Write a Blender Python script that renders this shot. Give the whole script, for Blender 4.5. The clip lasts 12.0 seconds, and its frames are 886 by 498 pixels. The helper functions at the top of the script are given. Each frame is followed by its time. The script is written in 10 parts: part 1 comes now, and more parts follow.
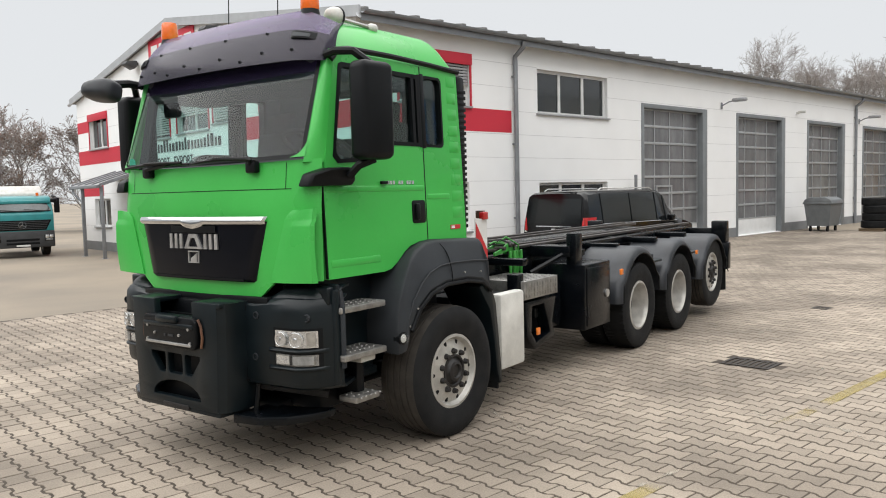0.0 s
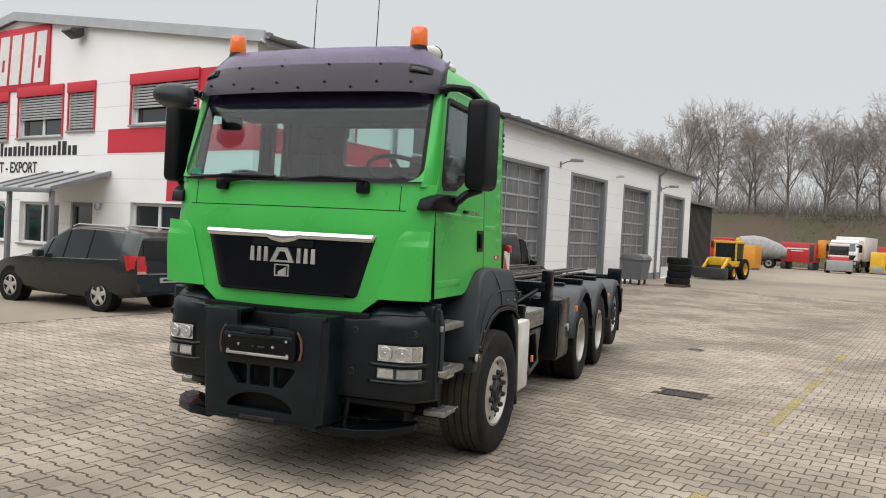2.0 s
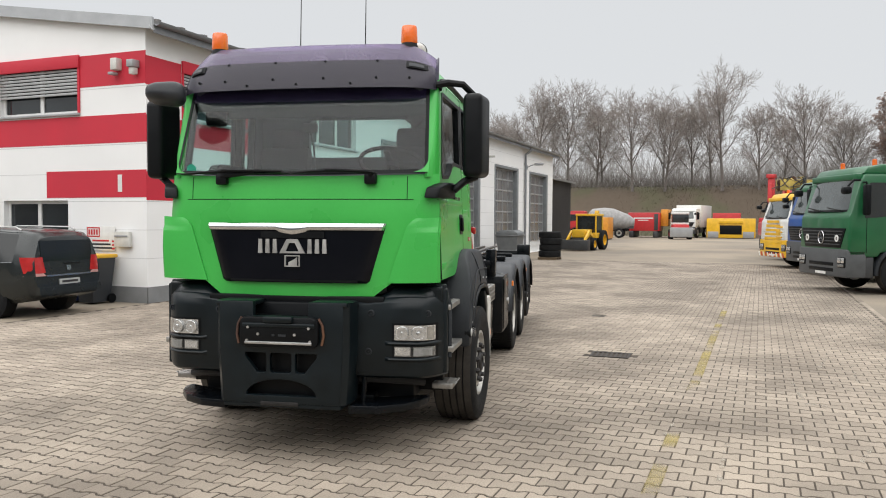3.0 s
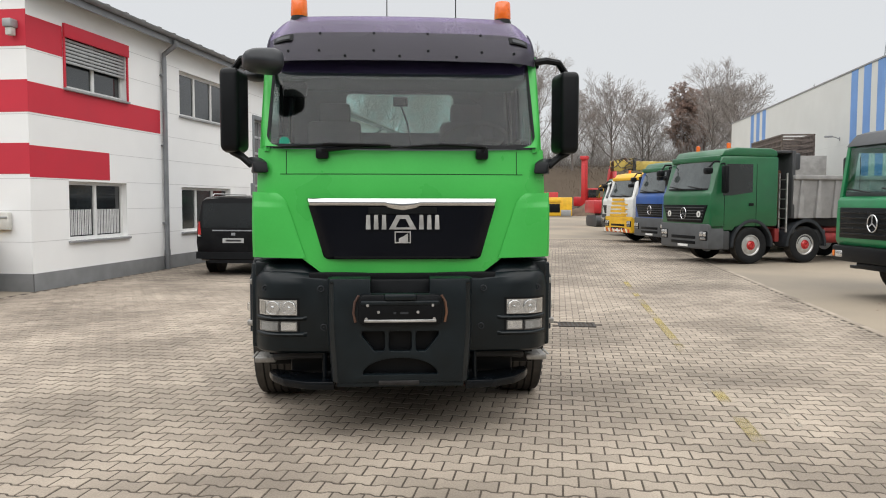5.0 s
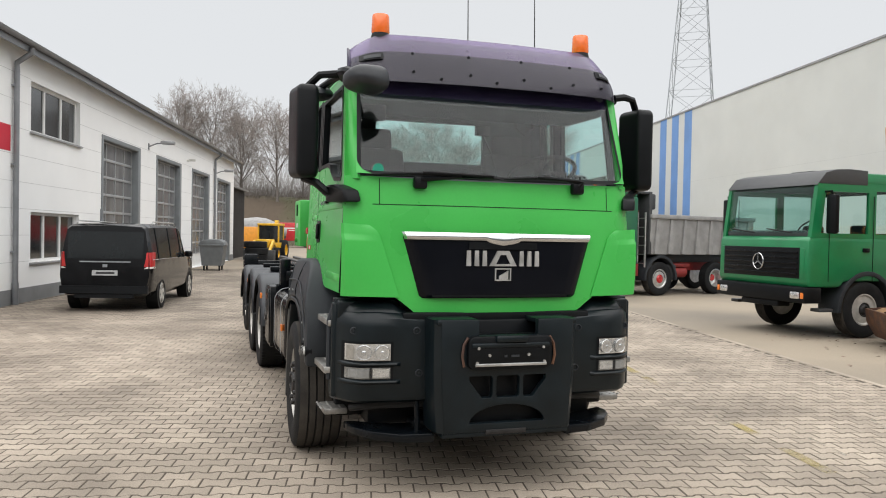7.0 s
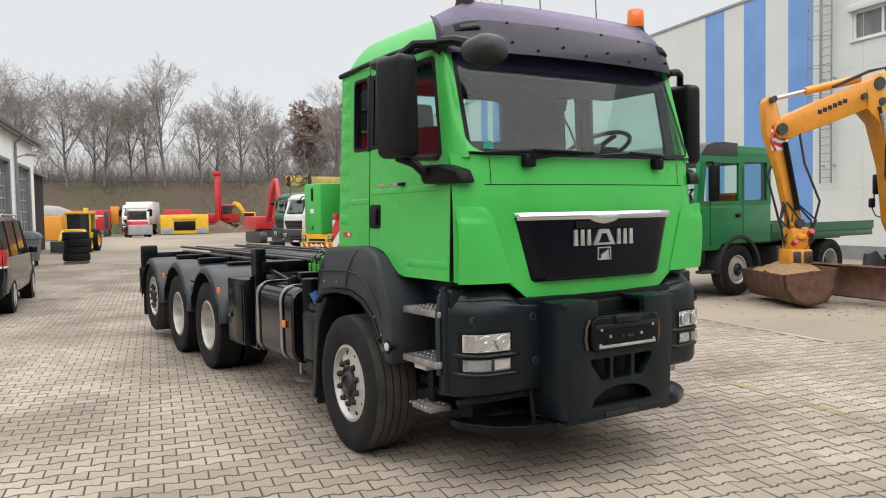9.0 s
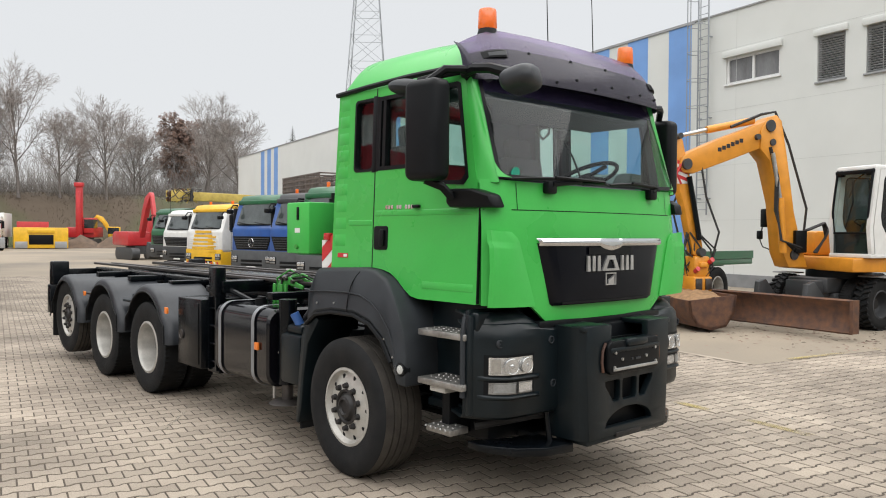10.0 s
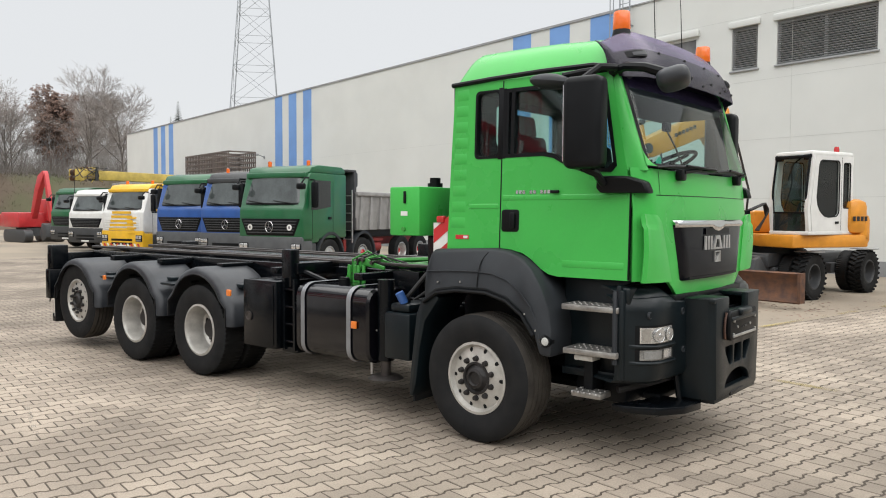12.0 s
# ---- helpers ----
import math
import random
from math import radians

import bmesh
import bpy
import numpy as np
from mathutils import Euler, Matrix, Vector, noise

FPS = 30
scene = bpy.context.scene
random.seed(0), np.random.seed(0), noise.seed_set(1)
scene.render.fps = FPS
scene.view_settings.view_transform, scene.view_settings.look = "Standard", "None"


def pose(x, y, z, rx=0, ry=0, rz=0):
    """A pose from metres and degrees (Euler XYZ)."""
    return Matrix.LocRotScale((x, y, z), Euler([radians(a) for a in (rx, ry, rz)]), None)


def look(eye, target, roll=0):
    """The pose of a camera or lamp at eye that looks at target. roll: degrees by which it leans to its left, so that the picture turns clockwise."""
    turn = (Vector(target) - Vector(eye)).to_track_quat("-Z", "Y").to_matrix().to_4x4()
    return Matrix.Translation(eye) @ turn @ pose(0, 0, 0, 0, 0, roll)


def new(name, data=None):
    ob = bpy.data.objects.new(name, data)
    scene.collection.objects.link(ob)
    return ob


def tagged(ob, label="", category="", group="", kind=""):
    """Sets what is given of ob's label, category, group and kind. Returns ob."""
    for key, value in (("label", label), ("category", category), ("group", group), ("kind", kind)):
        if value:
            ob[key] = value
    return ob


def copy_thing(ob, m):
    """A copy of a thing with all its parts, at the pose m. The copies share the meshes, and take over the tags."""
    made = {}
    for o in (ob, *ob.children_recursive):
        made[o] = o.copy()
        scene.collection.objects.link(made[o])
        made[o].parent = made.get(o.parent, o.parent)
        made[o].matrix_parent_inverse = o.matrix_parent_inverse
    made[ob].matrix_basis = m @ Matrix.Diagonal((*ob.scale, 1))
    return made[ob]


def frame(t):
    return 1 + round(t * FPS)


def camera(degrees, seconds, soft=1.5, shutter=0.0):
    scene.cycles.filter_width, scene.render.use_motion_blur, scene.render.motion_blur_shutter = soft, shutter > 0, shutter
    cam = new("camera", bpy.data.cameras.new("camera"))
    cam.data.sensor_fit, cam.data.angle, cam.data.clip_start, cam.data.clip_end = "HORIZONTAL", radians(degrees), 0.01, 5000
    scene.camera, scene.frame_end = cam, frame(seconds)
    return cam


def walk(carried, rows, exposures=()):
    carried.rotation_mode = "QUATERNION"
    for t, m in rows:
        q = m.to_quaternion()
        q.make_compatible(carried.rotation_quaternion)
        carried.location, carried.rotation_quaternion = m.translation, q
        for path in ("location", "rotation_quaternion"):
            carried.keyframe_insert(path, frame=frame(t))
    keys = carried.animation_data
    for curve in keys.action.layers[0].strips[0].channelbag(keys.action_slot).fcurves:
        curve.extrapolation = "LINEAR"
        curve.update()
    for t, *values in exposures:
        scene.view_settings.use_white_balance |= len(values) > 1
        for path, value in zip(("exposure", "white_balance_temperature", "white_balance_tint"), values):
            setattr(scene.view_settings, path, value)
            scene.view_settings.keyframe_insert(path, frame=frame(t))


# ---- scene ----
cam = camera(59.3, 12.0, soft=1.05)
PATH = [
    (0, (0.185, 0.584, 1.941), (1.523, 2.063, 1.796), -1.4),
    (0.5, (-0.159, 0.799, 1.931), (1.23, 2.236, 1.841), 1.7),
    (1, (-0.487, 1.231, 1.934), (0.971, 2.598, 2.021), 3.9),
    (1.5, (-1.049, 1.545, 1.893), (0.543, 2.755, 1.873), 1.4),
    (2, (-1.537, 1.911, 1.844), (0.144, 2.994, 1.805), 2.9),
    (2.5, (-2.004, 2.285, 1.841), (-0.215, 3.179, 1.777), 1.4),
    (3, (-2.438, 2.685, 1.835), (-0.587, 3.44, 1.761), 0.3),
    (3.2, (-2.492, 2.93, 1.808), (-0.628, 3.652, 1.754), 1.0),
    (4.8, (-3.065, 4.638, 1.804), (-1.098, 4.99, 1.732), 1.0),
    (5, (-3.097, 4.852, 1.792), (-1.123, 5.142, 1.668), 0.1),
    (5.5, (-3.074, 5.356, 1.796), (-1.084, 5.506, 1.665), -0.5),
    (6, (-3.006, 5.907, 1.804), (-1.008, 5.963, 1.742), 1.0),
    (6.5, (-2.94, 6.448, 1.805), (-0.942, 6.369, 1.753), 1.5),
    (7, (-2.784, 6.978, 1.791), (-0.795, 6.776, 1.754), 1.1),
    (7.5, (-2.654, 7.517, 1.785), (-0.679, 7.205, 1.729), 1.7),
    (7.7, (-2.573, 7.723, 1.807), (-0.606, 7.367, 1.744), 1.4),
    (9.3, (-1.862, 9.183, 1.819), (-0.029, 8.388, 1.739), -1.0),
    (9.5, (-1.766, 9.374, 1.839), (0.037, 8.509, 1.774), -0.7),
    (10, (-1.604, 9.833, 1.831), (0.128, 8.835, 1.792), 0.4),
    (10.5, (-1.465, 10.306, 1.843), (0.202, 9.202, 1.795), 0.6),
    (11, (-1.213, 10.743, 1.851), (0.404, 9.568, 1.826), 1.0),
    (11.5, (-1.062, 11.249, 1.854), (0.523, 10.03, 1.802), 1.0),
    (12, (-0.9, 11.637, 1.852), (0.664, 10.394, 1.761), 0.2),
]
walk(cam, [(t, look(eye, target, roll)) for t, eye, target, roll in PATH], [(0.0, 0.07), (0.6, 0.08), (1.0, -0.05), (1.5, -0.01), (2.0, -0.11), (2.5, -0.10), (3.2, -0.01), (5.0, -0.02), (5.5, 0.05), (6.5, 0.06), (7.5, 0.06), (9.5, 0.09), (10.5, 0.08), (12.0, 0.08)])

# ---- sky and light ----
world = bpy.data.worlds.new("overcast_sky")
scene.world = world
world.use_nodes = True
_w = world.node_tree
_bg = _w.nodes["Background"]
_sky = _w.nodes.new("ShaderNodeTexSky")
_sky.sky_type, _sky.sun_disc = "NISHITA", False
_sky.sun_elevation, _sky.sun_rotation = radians(62), radians(200)
_gain = _w.nodes.new("ShaderNodeMix")
_gain.data_type, _gain.blend_type = "RGBA", "MIX"
_gain.inputs["Factor"].default_value = 0.94
_gain.inputs["B"].default_value = (7.7, 7.85, 8.0, 1)
_w.links.new(_sky.outputs["Color"], _gain.inputs["A"])
_w.links.new(_gain.outputs["Result"], _bg.inputs["Color"])
_bg.inputs["Strength"].default_value = 0.1

# the bright middle of a cloudy sky
_sun = bpy.data.lights.new("cloud_sun", "SUN")
_sun.energy, _sun.angle, _sun.color = 4.5, radians(118), (1.0, 0.985, 0.96)
new("cloud_sun", _sun).matrix_world = look((0, 0, 60), (10, -2.4, 0))


# ---- materials ----
def noise_mat(name, base, rough=0.6, metal=0.0, scale=8.0, amount=0.25, fine=120.0, bump=0.15, dark=None, coat=0.0, spread=0.0, stretch=(1, 1, 1), edge=(0.35, 0.7), place=False, spec=0.5):
    """A surface with large stains, fine grain and a light relief."""
    m = bpy.data.materials.new(name)
    m.use_nodes = True
    t = m.node_tree
    n, lk = t.nodes, t.links
    bs = n["Principled BSDF"]
    co = n.new("ShaderNodeTexCoord")
    mp = n.new("ShaderNodeMapping")
    mp.inputs["Scale"].default_value = stretch
    if place:
        lk.new(n.new("ShaderNodeNewGeometry").outputs["Position"], mp.inputs["Vector"])
    else:
        lk.new(co.outputs["Object"], mp.inputs["Vector"])
    big = n.new("ShaderNodeTexNoise")
    big.inputs["Scale"].default_value, big.inputs["Detail"].default_value = scale, 6
    fin = n.new("ShaderNodeTexNoise")
    fin.inputs["Scale"].default_value, fin.inputs["Detail"].default_value = fine, 3
    lk.new(mp.outputs["Vector"], big.inputs["Vector"])
    lk.new(mp.outputs["Vector"], fin.inputs["Vector"])
    ramp = n.new("ShaderNodeValToRGB")
    d = dark if dark else tuple(c * (1 - amount) for c in base)
    ramp.color_ramp.elements[0].position, ramp.color_ramp.elements[1].position = edge
    ramp.color_ramp.elements[0].color = (*d, 1)
    ramp.color_ramp.elements[1].color = (*base, 1)
    lk.new(big.outputs["Fac"], ramp.inputs["Fac"])
    grain = n.new("ShaderNodeMapRange")
    grain.inputs["To Min"].default_value, grain.inputs["To Max"].default_value = 1 - amount * 0.5, 1 + amount * 0.5
    lk.new(fin.outputs["Fac"], grain.inputs["Value"])
    mul = n.new("ShaderNodeMix")
    mul.data_type, mul.blend_type = "RGBA", "MULTIPLY"
    mul.inputs["Factor"].default_value = 1.0
    lk.new(ramp.outputs["Color"], mul.inputs["A"])
    lk.new(grain.outputs["Result"], mul.inputs["B"])
    last = mul.outputs["Result"]
    if spread:
        info = n.new("ShaderNodeObjectInfo")
        geo = n.new("ShaderNodeNewGeometry")
        add = n.new("ShaderNodeMath")
        add.operation = "ADD"
        fr = n.new("ShaderNodeMath")
        fr.operation = "FRACT"
        lk.new(info.outputs["Random"], add.inputs[0])
        lk.new(geo.outputs["Random Per Island"], add.inputs[1])
        lk.new(add.outputs[0], fr.inputs[0])
        rng = n.new("ShaderNodeMapRange")
        rng.inputs["To Min"].default_value, rng.inputs["To Max"].default_value = 1 - spread, 1 + spread
        lk.new(fr.outputs[0], rng.inputs["Value"])
        m2 = n.new("ShaderNodeMix")
        m2.data_type, m2.blend_type = "RGBA", "MULTIPLY"
        m2.inputs["Factor"].default_value = 1.0
        lk.new(last, m2.inputs["A"])
        lk.new(rng.outputs["Result"], m2.inputs["B"])
        last = m2.outputs["Result"]
    lk.new(last, bs.inputs["Base Color"])
    rr = n.new("ShaderNodeMapRange")
    rr.inputs["To Min"].default_value, rr.inputs["To Max"].default_value = max(0.02, rough - 0.12), min(1, rough + 0.12)
    lk.new(big.outputs["Fac"], rr.inputs["Value"])
    lk.new(rr.outputs["Result"], bs.inputs["Roughness"])
    bs.inputs["Metallic"].default_value = metal
    bs.inputs["Specular IOR Level"].default_value = spec
    bs.inputs["Coat Weight"].default_value = coat
    bs.inputs["Coat Roughness"].default_value = 0.06
    if bump:
        bp = n.new("ShaderNodeBump")
        bp.inputs["Strength"].default_value, bp.inputs["Distance"].default_value = bump, 0.01
        lk.new(fin.outputs["Fac"], bp.inputs["Height"])
        lk.new(bp.outputs["Normal"], bs.inputs["Normal"])
    return m


def glass_mat(name, tint, dusty=0.04, ior=1.52, rim=5.0):
    """A pane: tinted see-through with a mirror film by Fresnel."""
    m = bpy.data.materials.new(name)
    m.use_nodes = True
    t = m.node_tree
    n, lk = t.nodes, t.links
    n.remove(n["Principled BSDF"])
    tr = n.new("ShaderNodeBsdfTransparent")
    tr.inputs["Color"].default_value = (*tint, 1)
    gl = n.new("ShaderNodeBsdfGlossy")
    gl.inputs["Roughness"].default_value = 0.02
    lw = n.new("ShaderNodeLayerWeight")
    lw.inputs["Blend"].default_value = 0.5
    pw = n.new("ShaderNodeMath")
    pw.operation = "POWER"
    pw.inputs[1].default_value = rim
    lk.new(lw.outputs["Facing"], pw.inputs[0])
    f0 = ((ior - 1) / (ior + 1)) ** 2
    fr = n.new("ShaderNodeMapRange")
    fr.inputs["To Min"].default_value, fr.inputs["To Max"].default_value = f0, 0.9
    lk.new(pw.outputs[0], fr.inputs["Value"])
    mx = n.new("ShaderNodeMixShader")
    lk.new(fr.outputs["Result"], mx.inputs["Fac"])
    lk.new(tr.outputs["BSDF"], mx.inputs[1])
    lk.new(gl.outputs["BSDF"], mx.inputs[2])
    if not dusty:
        lk.new(mx.outputs["Shader"], n["Material Output"].inputs["Surface"])
        return m
    dust = n.new("ShaderNodeBsdfDiffuse")
    dust.inputs["Color"].default_value = (0.55, 0.56, 0.54, 1)
    film = n.new("ShaderNodeMixShader")
    film.inputs["Fac"].default_value = dusty
    lk.new(mx.outputs["Shader"], film.inputs[1])
    lk.new(dust.outputs["BSDF"], film.inputs[2])
    lk.new(film.outputs["Shader"], n["Material Output"].inputs["Surface"])
    return m


def smoked_mat(name, film, tint, solid):
    """Smoked plastic: a tinted see-through sheet with a dull glossy face."""
    m = noise_mat(name, film, 0.22, scale=2.6, amount=0.3, fine=60, bump=0.0, spec=0.6)
    n, lk = m.node_tree.nodes, m.node_tree.links
    tr = n.new("ShaderNodeBsdfTransparent")
    tr.inputs["Color"].default_value = (*tint, 1)
    mx = n.new("ShaderNodeMixShader")
    mx.inputs["Fac"].default_value = solid
    lk.new(tr.outputs["BSDF"], mx.inputs[1])
    lk.new(n["Principled BSDF"].outputs["BSDF"], mx.inputs[2])
    lk.new(mx.outputs["Shader"], n["Material Output"].inputs["Surface"])
    return m


M = {
    "green": noise_mat("green_truck_paint", (0.055, 0.438, 0.076), 0.30, scale=2.2, amount=0.10, fine=60, bump=0.01, coat=0.12, spec=0.35),
    "green_old": noise_mat("green_machine_paint", (0.045, 0.30, 0.045), 0.4, scale=5, amount=0.3, fine=80, bump=0.05, coat=0.2),
    "anthracite": noise_mat("anthracite_plastic", (0.0056, 0.0104, 0.0132), 0.34, scale=5, amount=0.35, fine=260, bump=0.06, spec=0.30),
    "fender": noise_mat("grey_fender_plastic", (0.030, 0.034, 0.039), 0.5, scale=4, amount=0.3, fine=200, bump=0.06, spec=0.25),
    "fender_dusty": noise_mat("dusty_fender_plastic", (0.036, 0.040, 0.046), 0.42, scale=4, amount=0.4, fine=120, bump=0.06, spec=0.42, dark=(0.017, 0.019, 0.023)),
    "black": noise_mat("black_plastic", (0.0045, 0.0055, 0.0068), 0.42, scale=6, amount=0.3, fine=200, bump=0.05, spec=0.18),
    "gloss_black": noise_mat("gloss_black_panel", (0.003, 0.0038, 0.0068), 0.2, scale=3, amount=0.2, fine=90, bump=0.0, coat=0.0, spec=0.2),
    "tank_black": noise_mat("gloss_black_tank_paint", (0.004, 0.004, 0.006), 0.12, scale=3, amount=0.3, fine=60, bump=0.0, spec=0.5),
    "black_paint": noise_mat("black_chassis_paint", (0.0030, 0.0043, 0.0060), 0.24, scale=4, amount=0.4, fine=90, bump=0.03, spec=0.25),
    "worn_steel": noise_mat("worn_dark_steel", (0.10, 0.09, 0.085), 0.45, metal=0.7, scale=7, amount=0.5, fine=140, bump=0.15),
    "rubber": noise_mat("tyre_rubber", (0.0078, 0.0085, 0.0096), 0.72, scale=6, amount=0.3, fine=160, bump=0.2, dark=(0.0135, 0.0138, 0.0142), spec=0.2),
    "tread_dust": noise_mat("dusty_tread_rubber", (0.070, 0.063, 0.055), 0.9, scale=5, amount=0.4, fine=120, bump=0.3, dark=(0.034, 0.031, 0.028), spec=0.15),
    "alu": noise_mat("dull_aluminium", (0.62, 0.62, 0.61), 0.4, metal=0.85, scale=9, amount=0.3, fine=160, bump=0.08),
    "rim_paint": noise_mat("silver_rim_paint", (0.53, 0.515, 0.48), 0.40, metal=0.35, scale=8, amount=0.3, fine=110, bump=0.08),
    "hub_dark": noise_mat("greasy_hub_steel", (0.028, 0.026, 0.026), 0.5, metal=0.3, scale=20, amount=0.5, fine=160, bump=0.2),
    "chrome": noise_mat("chrome", (0.66, 0.67, 0.68), 0.10, metal=1.0, scale=3, amount=0.04, fine=40, bump=0.0),
    "tread_plate": noise_mat("tread_plate", (0.40, 0.39, 0.37), 0.42, metal=0.8, scale=14, amount=0.35, fine=90, bump=0.3),
    "white_dirty": noise_mat("chalky_white_plastic", (0.66, 0.65, 0.61), 0.55, scale=5, amount=0.22, fine=90, bump=0.06),
    "visor": smoked_mat("smoked_visor", (0.060, 0.055, 0.074), (0.34, 0.25, 0.48), 0.56),
    # lighter copy of the visor film; sky on the top edge is put into colour
    "visor_skylit": smoked_mat("skylit_violet_visor", (0.21, 0.178, 0.265), (0.58, 0.44, 0.76), 0.56),
    "visor_reflection": smoked_mat("dark_visor_reflection", (0.044, 0.039, 0.075), (0.42, 0.37, 0.58), 0.5),
    "visor_back": noise_mat("dull_mounting_panel", (0.050, 0.049, 0.058), 0.5, scale=4, amount=0.25, fine=90, bump=0.02, spec=0.25),
    "dash": noise_mat("dashboard_plastic", (0.06, 0.063, 0.066), 0.7, scale=8, amount=0.2, fine=200, bump=0.1),
    "seat": noise_mat("seat_fabric", (0.034, 0.034, 0.040), 0.9, scale=14, amount=0.3, fine=320, bump=0.2),
    "lining": noise_mat("grey_cab_lining", (0.044, 0.058, 0.060), 0.85, scale=5, amount=0.15, fine=200, bump=0.1),
    "orange": noise_mat("orange_reflector", (0.85, 0.22, 0.03), 0.3, scale=8, amount=0.2, fine=90, bump=0.02, coat=0.3),
    "beacon": noise_mat("orange_beacon_lens", (0.88, 0.16, 0.015), 0.18, scale=30, amount=0.10, fine=60, bump=0.0, coat=0.6),
    "red_lamp": noise_mat("red_lamp_lens", (0.48, 0.02, 0.02), 0.2, scale=8, amount=0.2, fine=60, bump=0.0, coat=0.5),
    "lamp_pink": noise_mat("clear_lamp_band", (0.55, 0.30, 0.28), 0.2, scale=8, amount=0.2, fine=60, bump=0.0, coat=0.4),
    "red_frame": noise_mat("dull_red_chassis_paint", (0.26, 0.022, 0.02), 0.55, scale=5, amount=0.4, fine=80, bump=0.08),
    "sign_red": noise_mat("sign_red", (0.55, 0.03, 0.035), 0.4, scale=6, amount=0.15, fine=100, bump=0.02),
    "sign_white": noise_mat("sign_white", (0.75, 0.75, 0.73), 0.4, scale=6, amount=0.12, fine=100, bump=0.02),
    "reflector": noise_mat("lamp_reflector", (0.80, 0.80, 0.79), 0.14, metal=0.75, scale=18, amount=0.3, fine=60, bump=0.1),
    "blue_hose": noise_mat("blue_coupling", (0.04, 0.12, 0.36), 0.45, scale=8, amount=0.25),
    "rust": noise_mat("rusty_steel", (0.16, 0.075, 0.04), 0.75, metal=0.2, scale=7, amount=0.5, fine=110, bump=0.35, dark=(0.075, 0.04, 0.03)),
    "dirt": noise_mat("sandy_dirt", (0.34, 0.20, 0.10), 0.95, scale=9, amount=0.4, fine=60, bump=0.8),
    "earth": noise_mat("brown_earth", (0.15, 0.105, 0.075), 0.95, scale=1.5, amount=0.4, fine=14, bump=0.8),
    "white_wall": noise_mat("white_wall_paint", (0.86, 0.86, 0.855), 0.75, scale=0.7, amount=0.05, fine=90, bump=0.1),
    "red_wall": noise_mat("red_wall_paint", (0.56, 0.022, 0.045), 0.65, scale=1.2, amount=0.10, fine=90, bump=0.08),
    "wall_joint": noise_mat("pale_wall_joint", (0.66, 0.66, 0.655), 0.8, scale=2, amount=0.2),
    "plinth": noise_mat("grey_plinth", (0.24, 0.245, 0.25), 0.8, scale=2.5, amount=0.2, fine=90, bump=0.2),
    "roof": noise_mat("grey_roof_sheet", (0.19, 0.185, 0.18), 0.6, scale=1.4, amount=0.25, fine=50, bump=0.1),
    "fascia": noise_mat("zinc_fascia", (0.36, 0.365, 0.37), 0.5, metal=0.3, scale=1.6, amount=0.2, fine=60, bump=0.05),
    "zinc": noise_mat("zinc_pipe", (0.25, 0.26, 0.275), 0.45, metal=0.4, scale=4, amount=0.2, fine=80, bump=0.05),
    "frame_white": noise_mat("white_window_frame", (0.72, 0.72, 0.71), 0.45, scale=3, amount=0.1, fine=60, bump=0.02),
    "frame_grey": noise_mat("grey_door_frame", (0.20, 0.215, 0.225), 0.5, scale=3, amount=0.18, fine=60, bump=0.03),
    "door_alu": noise_mat("anodised_door_rail", (0.46, 0.47, 0.48), 0.45, metal=0.5, scale=3, amount=0.15, fine=60, bump=0.02),
    "door_pane": noise_mat("dusty_door_pane", (0.21, 0.21, 0.215), 0.22, scale=2.4, amount=0.4, fine=30, bump=0.02, stretch=(1, 1, 0.3)),
    "window_dark": noise_mat("dark_window_pane", (0.022, 0.027, 0.030), 0.06, scale=1.2, amount=0.5, fine=20, bump=0.0, coat=0.3),
    "blind": noise_mat("silver_blind", (0.44, 0.45, 0.45), 0.4, metal=0.3, scale=5, amount=0.15, fine=60, bump=0.02),
    "curtain": noise_mat("white_curtain", (0.62, 0.62, 0.62), 0.9, scale=8, amount=0.2, fine=60, bump=0.2),
    "grey_wall": noise_mat("pale_grey_hall_cladding", (0.64, 0.65, 0.625), 0.65, scale=0.5, amount=0.07, fine=60, bump=0.06),
    "blue_wall": noise_mat("blue_hall_stripe", (0.17, 0.33, 0.66), 0.6, scale=0.8, amount=0.15, fine=60, bump=0.05),
    "shed": noise_mat("dark_shed_sheet", (0.065, 0.06, 0.058), 0.7, scale=3, amount=0.3, fine=80, bump=0.1, stretch=(1, 1, 0.2)),
    "letter": noise_mat("black_sign_paint", (0.015, 0.015, 0.017), 0.6, scale=5, amount=0.2, bump=0.02),
    "glass": glass_mat("cab_glass", (0.77, 0.90, 0.88), 0.0, 1.52, 4.6),
    "glass_dark": glass_mat("tinted_glass", (0.22, 0.25, 0.25), 0.02),
    "lens": glass_mat("lamp_lens", (0.90, 0.91, 0.92), 0.02),
    "orange_machine": noise_mat("orange_yellow_machine_paint", (0.72, 0.29, 0.025), 0.42, scale=4, amount=0.2, fine=80, bump=0.04, coat=0.15),
    "machine_white": noise_mat("white_machine_paint", (0.72, 0.72, 0.70), 0.4, scale=4, amount=0.12, fine=80, bump=0.03, coat=0.2),
    "machine_grey": noise_mat("dark_grey_machine_paint", (0.045, 0.047, 0.05), 0.5, scale=4, amount=0.3, fine=80, bump=0.08),
    "dark_green": noise_mat("dark_green_truck_paint", (0.009, 0.108, 0.038), 0.38, scale=3, amount=0.18, fine=80, bump=0.02, coat=0.35),
    "mid_green": noise_mat("faded_green_truck_paint", (0.006, 0.19, 0.064), 0.4, scale=3, amount=0.2, fine=80, bump=0.02, coat=0.25),
